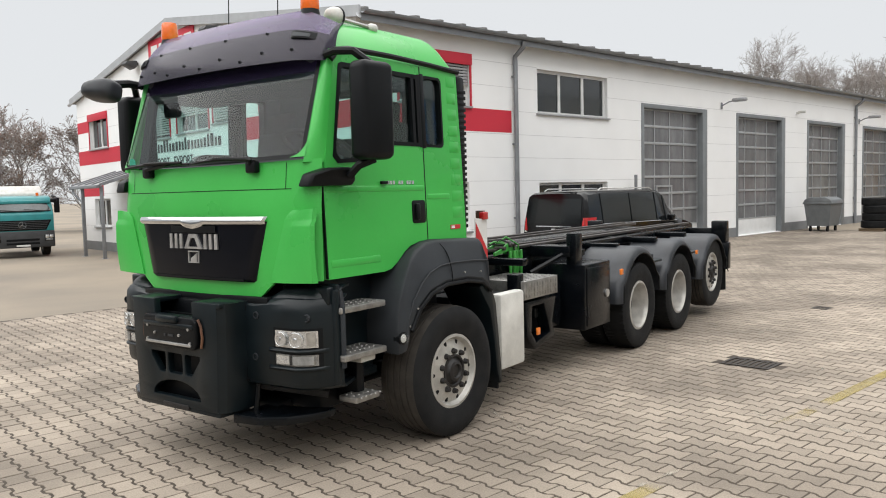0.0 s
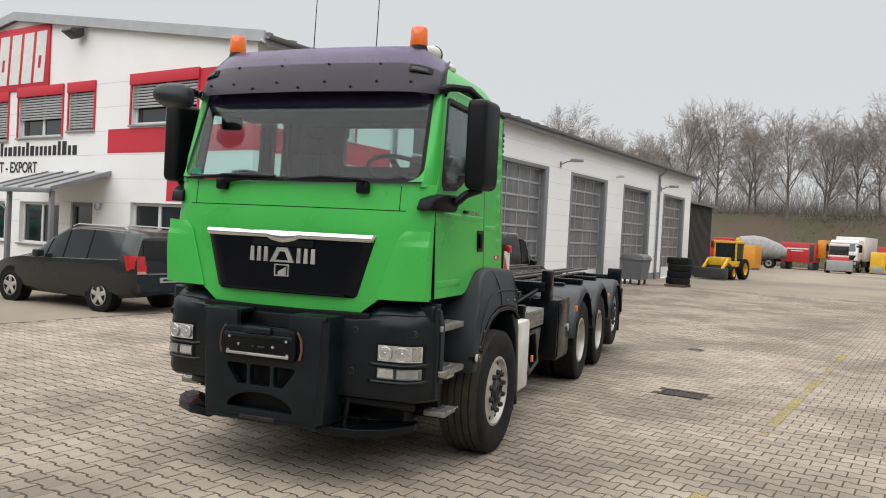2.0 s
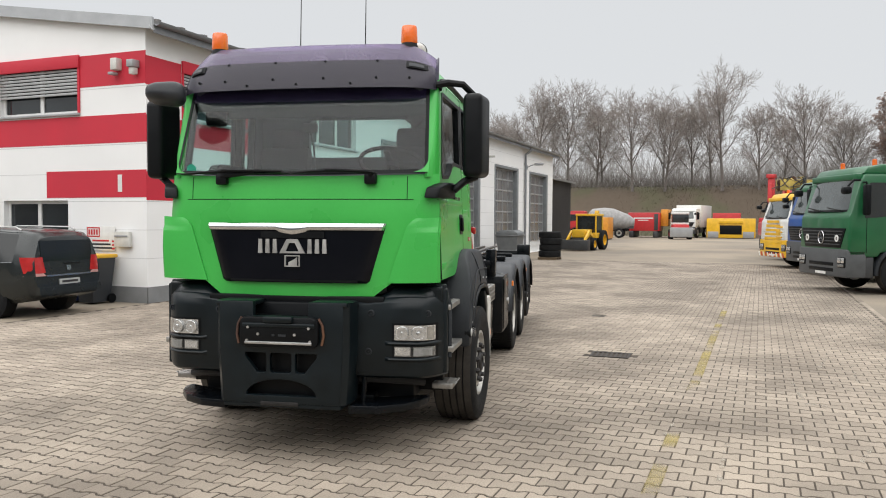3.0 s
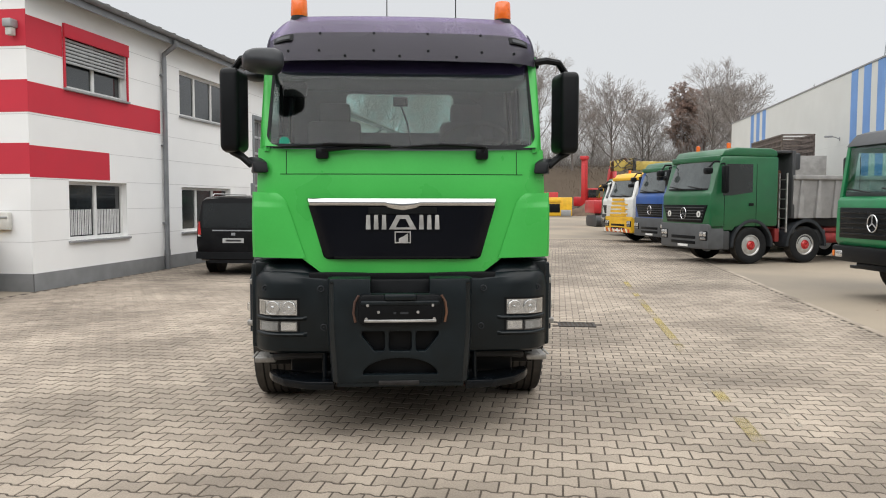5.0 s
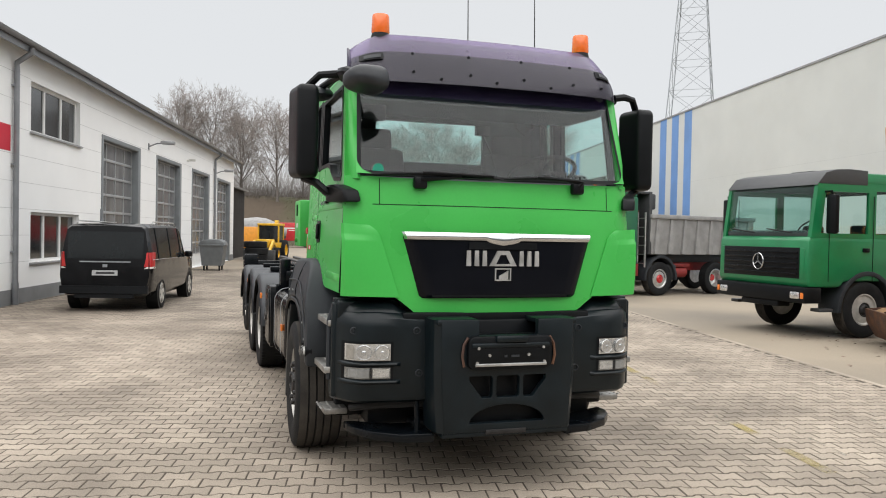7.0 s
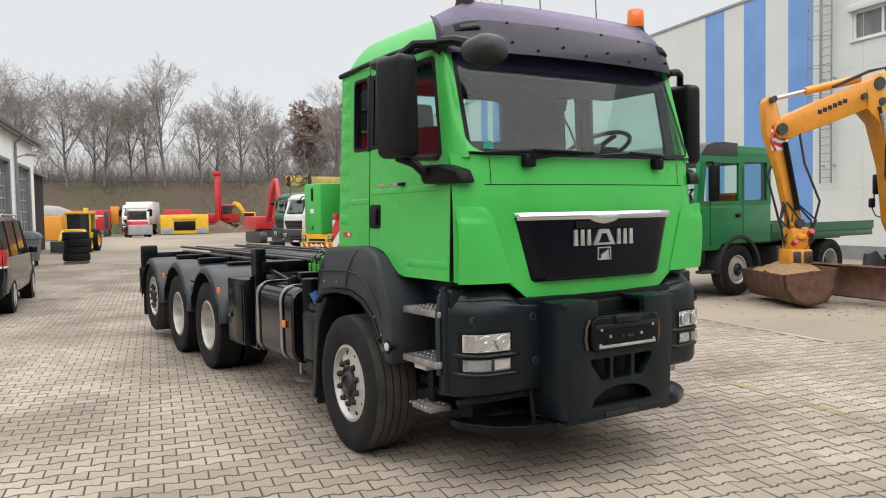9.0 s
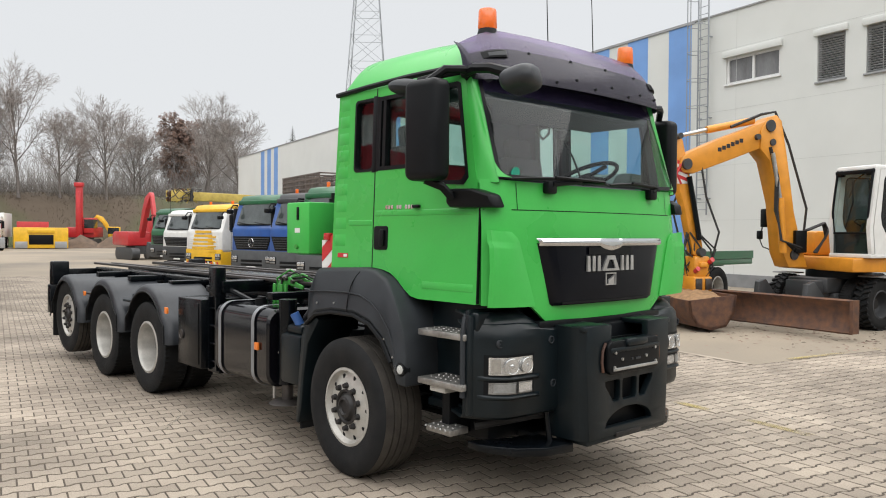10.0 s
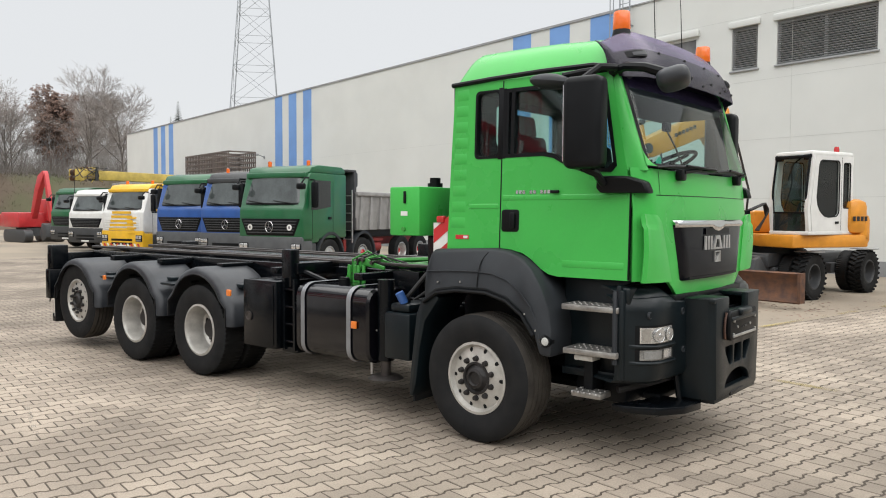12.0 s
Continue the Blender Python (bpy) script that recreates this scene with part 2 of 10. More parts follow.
    "dark_blue": noise_mat("dark_blue_truck_paint", (0.010, 0.032, 0.12), 0.38, scale=3, amount=0.2, fine=80, bump=0.02, coat=0.3),
    "bumper_grey": noise_mat("grey_bumper_plastic", (0.085, 0.09, 0.095), 0.5, scale=4, amount=0.25, fine=120, bump=0.06),
    "blue": noise_mat("blue_truck_paint", (0.018, 0.085, 0.32), 0.38, scale=3, amount=0.2, fine=80, bump=0.02, coat=0.3),
    "teal": noise_mat("teal_truck_paint", (0.02, 0.24, 0.25), 0.4, scale=3, amount=0.15, fine=80, bump=0.02, coat=0.3),
    "yellow": noise_mat("yellow_paint", (0.80, 0.46, 0.02), 0.42, scale=3, amount=0.18, fine=80, bump=0.03, coat=0.2),
    "yellow_pale": noise_mat("faded_yellow_crane_paint", (0.58, 0.43, 0.10), 0.5, scale=3, amount=0.3, fine=60, bump=0.05),
    "red_paint": noise_mat("red_machine_paint", (0.52, 0.025, 0.03), 0.42, scale=3, amount=0.2, fine=80, bump=0.03, coat=0.2),
    "car_window": noise_mat("dark_car_glass", (0.012, 0.015, 0.016), 0.05, scale=1.2, amount=0.5, fine=20, bump=0.0, spec=0.4),
    "car_grey": noise_mat("dark_grey_car_paint", (0.013, 0.017, 0.0175), 0.25, metal=0.1, scale=3, amount=0.1, fine=400, bump=0.0, coat=0.25),
    "car_black": noise_mat("black_car_paint", (0.003, 0.003, 0.0035), 0.14, scale=3, amount=0.15, fine=200, bump=0.0, spec=0.35),
    "rust_grey": noise_mat("rusty_grey_mesh", (0.15, 0.12, 0.105), 0.75, scale=5, amount=0.4, fine=90, bump=0.2),
    "grey_tipper": noise_mat("grey_tipper_body", (0.31, 0.305, 0.30), 0.6, scale=3, amount=0.3, fine=80, bump=0.1),
    "bin_grey": noise_mat("grey_container_plastic", (0.15, 0.16, 0.165), 0.5, scale=4, amount=0.2, fine=80, bump=0.05),
    "bin_dark": noise_mat("dark_bin_plastic", (0.03, 0.034, 0.04), 0.5, scale=4, amount=0.2, fine=80, bump=0.05),
    "bin_blue": noise_mat("blue_bin_plastic", (0.02, 0.055, 0.22), 0.45, scale=4, amount=0.2, fine=80, bump=0.05),
    "wood": noise_mat("weathered_wood", (0.22, 0.16, 0.10), 0.8, scale=6, amount=0.35, fine=90, bump=0.3, stretch=(1, 6, 6)),
    # bark and twigs are lightened; mist over the distance is put into the colour
    "bark": noise_mat("grey_brown_bark", (0.20, 0.178, 0.162), 0.9, scale=6, amount=0.4, fine=60, bump=0.5),
    "twig": noise_mat("bare_twigs", (0.335, 0.298, 0.275), 0.9, scale=3, amount=0.3, fine=60, bump=0.2),
    "dry_leaf": noise_mat("brown_leaves", (0.25, 0.16, 0.125), 0.9, scale=3, amount=0.35, fine=30, bump=0.1, spread=0.4),
    "fir": noise_mat("dark_fir_needles", (0.035, 0.05, 0.03), 0.9, scale=3, amount=0.4, fine=30, bump=0.1, spread=0.3),
    "grass": noise_mat("winter_grass", (0.074, 0.086, 0.038), 0.95, scale=0.07, amount=0.25, fine=1.5, bump=0.2, dark=(0.100, 0.076, 0.054), edge=(0.42, 0.56)),
    # far twigs: distance haze is put into this pale base colour
    "hazy_twig": noise_mat("haze_pale_twigs", (0.36, 0.335, 0.32), 0.9, scale=3, amount=0.25, fine=60, bump=0.1),
    "asphalt": noise_mat("dusty_yard_concrete", (0.275, 0.230, 0.174), 0.9, scale=0.16, amount=0.22, fine=45, bump=0.25, dark=(0.175, 0.150, 0.120), edge=(0.36, 0.62), place=True),
    "joint": noise_mat("sandy_joint", (0.075, 0.058, 0.043), 0.95, scale=0.5, amount=0.35, fine=70, bump=0.4, place=True),
    "paver": noise_mat("concrete_paver", (0.332, 0.281, 0.226), 0.85, scale=0.55, amount=0.75, fine=75, bump=0.6, dark=(0.205, 0.171, 0.136), spread=0.15, edge=(0.38, 0.60), place=True),
    "iron": noise_mat("cast_iron", (0.05, 0.042, 0.036), 0.6, metal=0.5, scale=12, amount=0.4, fine=90, bump=0.3),
    "steel_grey": noise_mat("galvanised_lattice", (0.32, 0.34, 0.36), 0.6, metal=0.3, scale=0.4, amount=0.15, fine=4, bump=0.0),
    "cable": noise_mat("black_cable", (0.02, 0.02, 0.021), 0.6, scale=8, amount=0.2, fine=90, bump=0.0),
    "orange_lens": noise_mat("pale_indicator_lens", (0.50, 0.47, 0.42), 0.2, metal=0.4, scale=20, amount=0.3, fine=60, bump=0.1),
    "grey_lens": noise_mat("clouded_fog_lens", (0.34, 0.34, 0.33), 0.3, metal=0.3, scale=14, amount=0.4, fine=60, bump=0.1),
    "lamp_bowl": noise_mat("lamp_bowl", (0.42, 0.42, 0.41), 0.22, metal=0.6, scale=22, amount=0.5, fine=60, bump=0.1),
    "hall_joint": noise_mat("pale_hall_joint", (0.53, 0.54, 0.52), 0.7, scale=2, amount=0.1, bump=0.0),
    # opaque glass; the mirrored sky is put into this grey base
    "truck_glass": noise_mat("sky_grey_truck_glass", (0.085, 0.10, 0.10), 0.08, scale=1.2, amount=0.5, fine=20, bump=0.0, coat=0.5),
    "sticker": noise_mat("teal_sticker", (0.03, 0.42, 0.28), 0.4, scale=8, amount=0.2, bump=0.0),
}


# ---- mesh helpers ----
def thing(name, m, label, category, group="", kind=""):
    ob = new(name)
    ob.empty_display_size = 0.2
    ob.matrix_world = m
    return tagged(ob, label, category, group, kind)


def finish(bm, name, mat, angle=32):
    bmesh.ops.recalc_face_normals(bm, faces=bm.faces)
    lim = radians(angle)
    for fc in bm.faces:
        fc.smooth = True
    for e in bm.edges:
        if len(e.link_faces) == 2 and e.calc_face_angle(0) > lim:
            e.smooth = False
    me = bpy.data.meshes.new(name)
    bm.to_mesh(me)
    bm.free()
    me.materials.append(M[mat] if isinstance(mat, str) else mat)
    return me


def part(name, bm, mat, parent, label="", angle=32):
    ob = new(name, finish(bm, name, mat, angle))
    ob.parent = parent
    if label:
        ob["label"] = label
    return ob


def solo(name, bm, mat, label, category, m=None, group="", kind="", angle=32):
    ob = new(name, finish(bm, name, mat, angle))
    if m is not None:
        ob.matrix_world = m
    return tagged(ob, label, category, group, kind)


def merge(bm, other, m=None):
    me = bpy.data.meshes.new("tmp")
    if m is not None:
        bmesh.ops.transform(other, matrix=m, verts=other.verts)
    other.to_mesh(me)
    other.free()
    bm.from_mesh(me)
    bpy.data.meshes.remove(me)
    return bm


def box(bm, x0, x1, y0, y1, z0, z1, bev=0.0, m=None, seg=2):
    b = bmesh.new()
    bmesh.ops.create_cube(b, size=1, matrix=Matrix.LocRotScale(((x0 + x1) / 2, (y0 + y1) / 2, (z0 + z1) / 2), None, (abs(x1 - x0), abs(y1 - y0), abs(z1 - z0))))
    if bev:
        bmesh.ops.bevel(b, geom=list(b.edges), offset=bev, segments=seg, profile=0.5, affect="EDGES", clamp_overlap=True)
    return merge(bm, b, m)


def boxes(*rows, bev=0.0):
    bm = bmesh.new()
    for r in rows:
        box(bm, *r[:6], bev=r[6] if len(r) > 6 else bev)
    return bm


def cyl(bm, p, q, r, r2=None, n=16, cap=True):
    p, q = Vector(p), Vector(q)
    d = q - p
    b = bmesh.new()
    bmesh.ops.create_cone(b, cap_ends=cap, segments=n, radius1=r, radius2=r if r2 is None else r2, depth=d.length)
    return merge(bm, b, Matrix.Translation((p + q) / 2) @ d.to_track_quat("Z", "Y").to_matrix().to_4x4())


def tube(bm, pts, r, n=8):
    """A round bar along points."""
    pts = [Vector(p) for p in pts]
    rings = []
    for i, p in enumerate(pts):
        d = (pts[min(i + 1, len(pts) - 1)] - pts[max(i - 1, 0)]).normalized()
        a = d.orthogonal().normalized() if i == 0 else (rings_a - d * rings_a.dot(d)).normalized()
        rings_a = a
        c = d.cross(a)
        rr = r[i] if isinstance(r, (list, tuple)) else r
        rings.append([bm.verts.new(p + (a * math.cos(k * math.tau / n) + c * math.sin(k * math.tau / n)) * rr) for k in range(n)])
    for a, b in zip(rings, rings[1:]):
        for k in range(n):
            bm.faces.new((a[k], a[(k + 1) % n], b[(k + 1) % n], b[k]))
    bm.faces.new(rings[0][::-1])
    bm.faces.new(rings[-1])
    return bm


def lathe(bm, prof, axis="y", n=40, c=(0, 0, 0), close=False):
    """Turn a profile of (radius, along) round an axis."""
    rings = []
    for r, a in prof:
        ring = []
        for k in range(n):
            t = k * math.tau / n
            s, o = r * math.sin(t), r * math.cos(t)
            v = {"y": (s, a, o), "x": (a, s, o), "z": (s, o, a)}[axis]
            ring.append(bm.verts.new(Vector(v) + Vector(c)))
        rings.append(ring)
    pairs = list(zip(rings, rings[1:])) + ([(rings[-1], rings[0])] if close else [])
    for a, b in pairs:
        for k in range(n):
            bm.faces.new((a[k], a[(k + 1) % n], b[(k + 1) % n], b[k]))
    if not close:
        if prof[0][0] > 1e-4:
            bm.faces.new(rings[0])
        if prof[-1][0] > 1e-4:
            bm.faces.new(rings[-1][::-1])
    bmesh.ops.remove_doubles(bm, verts=bm.verts, dist=1e-5)
    return bm


def slab(bm, outline, lo, hi, plane="xz", holes=(), bev=0.0):
    """A plate from an outline with holes, drawn in a plane and as thick as from lo to hi across it."""
    def at(a, b, c):
        return {"xz": (a, c, b), "yz": (c, a, b), "xy": (a, b, c)}[plane]
    b = bmesh.new()
    edges = []
    for loop in (outline, *holes):
        vs = [b.verts.new(at(p[0], p[1], lo)) for p in loop]
        edges += [b.edges.new((vs[i], vs[(i + 1) % len(vs)])) for i in range(len(vs))]
    if holes:
        bmesh.ops.triangle_fill(b, use_beauty=True, use_dissolve=False, edges=edges)
    else:
        b.faces.new(b.verts)
    got = bmesh.ops.extrude_face_region(b, geom=list(b.faces))
    shift = Vector(at(0, 0, hi - lo))
    bmesh.ops.translate(b, vec=shift, verts=[g for g in got["geom"] if isinstance(g, bmesh.types.BMVert)])
    bmesh.ops.recalc_face_normals(b, faces=b.faces)
    if bev:
        sharp = [e for e in b.edges if len(e.link_faces) == 2 and e.calc_face_angle(0) > 0.6]
        bmesh.ops.bevel(b, geom=sharp, offset=bev, segments=2, profile=0.5, affect="EDGES", clamp_overlap=True)
    return merge(bm, b)


def sheet(bm, f, us, vs, thick=0.0):
    """A curved sheet through f(u, v), with thickness along -normal when asked."""
    b = bmesh.new()
    g = [[b.verts.new(f(u, v)) for v in vs] for u in us]
    for i in range(len(us) - 1):
        for j in range(len(vs) - 1):
            b.faces.new((g[i][j], g[i + 1][j], g[i + 1][j + 1], g[i][j + 1]))
    if thick:
        bmesh.ops.recalc_face_normals(b, faces=b.faces)
        bmesh.ops.solidify(b, geom=list(b.faces), thickness=thick)
    return merge(bm, b)


def loft(bm, rings, cap=True, closed=True):
    rr = [[bm.verts.new(p) for p in ring] for ring in rings]
    n = len(rr[0])
    for a, b in zip(rr, rr[1:]):
        for k in range(n if closed else n - 1):
            bm.faces.new((a[k], a[(k + 1) % n], b[(k + 1) % n], b[k]))
    if cap and closed:
        bm.faces.new(rr[0][::-1])
        bm.faces.new(rr[-1])
    return bm


def arc(cx, cz, r, a0, a1, n=8, rz=None):
    return [(cx + r * math.cos(radians(a0 + (a1 - a0) * i / n)), cz + (rz or r) * math.sin(radians(a0 + (a1 - a0) * i / n))) for i in range(n + 1)]


def steps(a, b, n):
    return [a + (b - a) * i / n for i in range(n + 1)]


def rounded(x0, x1, z0, z1, r, n=4):
    return arc(x1 - r, z1 - r, r, 0, 90, n) + arc(x0 + r, z1 - r, r, 90, 180, n) + arc(x0 + r, z0 + r, r, 180, 270, n) + arc(x1 - r, z0 + r, r, 270, 360, n)

# ---- ground ----
def ground_sheet():
    bm = bmesh.new()
    box(bm, -400, 900, -700, 700, -0.4, -0.010)
    return solo("ground", bm, "asphalt", "dusty beige yard of worn concrete and paving", "ground", kind="structure")


ground_sheet()


# unseen wall added west of the view; blocks low sky, darkens the truck's front
solo("wall_west", boxes((-14.0, -13.0, -45.0, 55.0, -0.03, 5.6)), "plinth", "unseen grey wall added to block low western sky", "wall", kind="structure")


# ---- white and red workshop, north of the yard ----
NX0, NX1, NY0, NY1 = 10.77, 46.2, 15.01, 34.4
EAVE, RIDGE, RY = 5.95, 7.42, 24.9
LONG_WINDOWS = [(16.92, 20.18, 4.08, 5.3, 3), (16.95, 20.15, 0.92, 2.15, 3), (11.95, 14.28, 4.12, 5.36, 2), (11.98, 14.2, 0.93, 2.19, 2)]
GATES = [(21.99, 26.1), (28.27, 32.36), (34.52, 38.6), (40.8, 44.885)]
GATE_TOP = 4.66
GABLE_WINDOWS = [(16.95, 19.45, 4.2, 5.41, 2), (21.05, 22.2, 4.13, 5.36, 1), (22.52, 24.73, 4.0, 5.36, 2), (25.3, 27.44, 3.94, 5.28, 2), (28.3, 29.3, 4.0, 5.22, 1), (31.0, 33.0, 3.96, 5.24, 2),
                 (17.3, 19.35, 0.98, 2.24, 2), (22.5, 24.5, 0.98, 2.17, 2), (25.3, 27.25, 0.98, 2.16, 2), (31.1, 32.85, 0.93, 2.02, 2)]
GABLE_DOORS = [(20.95, 21.95), (28.2, 29.2)]


def rect(a0, a1, b0, b1):
    return [(a0, b0), (a1, b0), (a1, b1), (a0, b1)]


def workshop_walls():
    bm = bmesh.new()
    holes = [rect(a, b, c, d) for a, b, c, d, _ in LONG_WINDOWS] + [rect(a, b, 0.02, GATE_TOP) for a, b in GATES]
    slab(bm, rect(NX0 + 0.3, NX1, -0.03, EAVE), NY0, NY0 + 0.3, "xz", holes)
    long_wall = solo("wall_north", bm, "white_wall", "white painted panel wall of the workshop with roller gates", "wall", kind="structure", angle=20)
    bm = bmesh.new()
    top = [(NY0, -0.03), (NY1, -0.03), (NY1, EAVE), (RY, RIDGE), (NY0, EAVE)]
    holes = [rect(a, b, c, d) for a, b, c, d, _ in GABLE_WINDOWS] + [rect(a, b, 0.02, 2.2) for a, b in GABLE_DOORS]
    slab(bm, top, NX0, NX0 + 0.3, "yz", holes)
    gable = solo("wall_gable", bm, "white_wall", "white gable wall of the workshop with red bands", "wall", kind="structure", angle=20)
    bm = boxes((NX0 + 0.3, NX1, NY1 - 0.3, NY1, -0.03, EAVE))
    slab(bm, [(NY0 + 0.3, -0.03), (NY1 - 0.3, -0.03), (NY1 - 0.3, EAVE), (RY, RIDGE), (NY0 + 0.3, EAVE)], NX1 - 0.3, NX1, "yz")
    box(bm, NX0 + 0.3, NX1 - 0.3, NY0 + 0.32, NY0 + 6, 2.95, 3.1)
    box(bm, NX0 + 0.9, NX1 - 0.3, NY0 + 1.6, NY0 + 1.7, 0, 5.9)
    box(bm, NX0 + 1.6, NX0 + 1.7, NY0 + 0.4, NY1 - 0.4, 0, 5.9)
    solo("wall_rear", bm, "white_wall", "plain rear walls of the workshop", "wall", kind="structure")
    # plinth, panel joints, red bands
    spans = [(NX0 - 0.02, 21.99), (26.1, 28.27), (32.36, 34.52), (38.6, 40.8), (44.885, NX1 + 0.02)]
    pl = [(a, b, NY0 - 0.02, NY0, -0.03, 0.34) for a, b in spans]
    gs = [NY0 - 0.02, *[v for d in GABLE_DOORS for v in d], NY1 + 0.02]
    pl += [(NX0 - 0.02, NX0, gs[i], gs[i + 1], -0.03, 0.34) for i in (0, 2, 4)]
    solo("plinth", boxes(*pl), "plinth", "grey painted plinth along the workshop wall", "plinth", kind="structure")
    rows = []
    for k in range(1, 9):
        z = 0.34 + 0.624 * k
        cuts = sorted([(a, b) for a, b, c, d, _ in LONG_WINDOWS if c - 0.05 < z < d + 0.05] + [g for g in GATES if z < GATE_TOP])
        x = NX0
        for a, b in cuts + [(NX1, NX1)]:
            if a > x:
                rows.append((x, a, NY0 - 0.003, NY0 + 0.002, z - 0.006, z + 0.006))
            x = b
        cuts = sorted([(a, b) for a, b, c, d, _ in GABLE_WINDOWS if c - 0.05 < z < d + 0.05] + [g for g in GABLE_DOORS if z < 2.2])
        y = NY0
        for a, b in cuts + [(NY1, NY1)]:
            if a > y:
                rows.append((NX0 - 0.003, NX0 + 0.002, y, a, z - 0.006, z + 0.006))
            y = b
    solo("wall_joint_trim", boxes(*rows), "wall_joint", "thin grey joints between the wall panels", "trim", kind="structure")
    red = [(NX0 - 0.005, 11.88, NY0 - 0.005, NY0 + 0.002, 4.74, 5.36), (NX0 - 0.005, 15.84, NY0 - 0.005, NY0 + 0.002, 3.5, 4.09), (NX0 - 0.005, 13.5, NY0 - 0.005, NY0 + 0.002, 2.24, 2.86),
           (NX0 - 0.006, NX0 + 0.002, NY0 - 0.005, 16.9, 4.76, 5.46), (NX0 - 0.006, NX0 + 0.002, NY0 - 0.005, 20.4, 3.5, 4.12), (NX0 - 0.006, NX0 + 0.002, NY0 - 0.005, 17.95, 2.3, 2.9),
           (NX0 - 0.006, NX0 + 0.002, 33.05, NY1 + 0.002, 4.66, 5.1), (NX0 - 0.006, NX0 + 0.002, 29.62, NY1 + 0.002, 3.38, 3.94), (NX0 - 0.006, NX0 + 0.002, 31.75, NY1 + 0.002, 2.12, 2.66)]
    solo("red_band_trim", boxes(*red), "red_wall", "red painted bands round the building corner", "trim", kind="structure")


workshop_walls()


def window(name, a0, a1, z0, z1, lights, face, along, blind=0.0, curtain=False, red=False, deep=0.12):
    """A window in a wall: along x when face is a y, along y when face is an x. Outside is the lesser side."""
    def b(bm, p, q, d0, d1, s, t, bev=0.0):
        if along == "x":
            box(bm, p, q, face + d0, face + d1, s, t, bev)
        else:
            box(bm, face + d0, face + d1, p, q, s, t, bev)
    w = thing(name, Matrix(), ("white framed window with a half-lowered silver blind" if blind else "white framed window with dark panes") + (" and red surround" if red else ""), "window", "workshop windows", "structure")
    bm = bmesh.new()
    fw = 0.075
    b(bm, a0, a1, deep, deep + 0.08, z0, z0 + fw)
    b(bm, a0, a1, deep, deep + 0.08, z1 - fw, z1)
    for i in range(lights + 1):
        c = a0 + (a1 - a0) * i / lights
        lo, hi = (c, c + fw) if i == 0 else (c - fw, c) if i == lights else (c - fw * 0.7, c + fw * 0.7)
        b(bm, lo, hi, deep - 0.003, deep + 0.083, z0 + fw, z1 - fw)
    part("window_frame", bm, "frame_white", w)
    for i in range(lights):
        p = bmesh.new()
        b(p, a0 + (a1 - a0) * i / lights + fw * 0.5, a0 + (a1 - a0) * (i + 1) / lights - fw * 0.5, deep + 0.03, deep + 0.045, z0 + fw * 0.7, z1 - fw * 0.7)
        part("pane", p, "window_dark", w)
    bm = bmesh.new()
    b(bm, a0 - 0.06, a1 + 0.06, -0.07, deep, z0 - 0.05, z0, 0.008)
    part("window_sill", bm, "fascia", w)
    if curtain:
        cb = bmesh.new()
        for i in range(lights):
            n = 14
            x0, x1 = a0 + (a1 - a0) * i / lights + 0.1, a0 + (a1 - a0) * (i + 1) / lights - 0.1
            for k in range(n):
                b(cb, x0 + (x1 - x0) * k / n, x0 + (x1 - x0) * (k + 0.62) / n, deep + 0.018 + 0.004 * (k % 2), deep + 0.026 + 0.004 * (k % 2), z0 + 0.1, z0 + (z1 - z0) * 0.52)
        part("curtain", cb, "curtain", w)
    if red:
        bm = bmesh.new()
        b(bm, a0 - 0.06, a1 + 0.06, -0.06, -0.003, z1 - 0.2, z1 + 0.08, 0.006)
        b(bm, a0 - 0.06, a0, -0.03, -0.003, z0, z1 - 0.2)
        b(bm, a1, a1 + 0.06, -0.03, -0.003, z0, z1 - 0.2)
        part("blind_box", bm, "red_wall", w)
    if blind:
        n = max(3, int((z1 - z0 - 0.2) * blind / 0.075))
        zt = z1 - 0.2
        for k in range(n):
            s = bmesh.new()
            b(s, a0 + 0.01, a1 - 0.01, 0.02, 0.06, zt - 0.075 * k - 0.06, zt - 0.075 * k - 0.008, 0.006)
            part("slat", s, "blind", w)


for i, (a, b_, c, d, n_) in enumerate(LONG_WINDOWS):
    window("window_%d" % (i + 1), a, b_, c, d, n_, NY0, "x", blind=0.52 if i == 2 else 0, curtain=i == 3, red=i == 2)
for i, (a, b_, c, d, n_) in enumerate(GABLE_WINDOWS):
    up = i < 6
    window("window_%d" % (i + 5), a, b_, c, d, n_, NX0, "y", blind=(0.6, 0.97, 0.62, 0.97, 0.5, 0.0)[i] if up else 0, red=up)


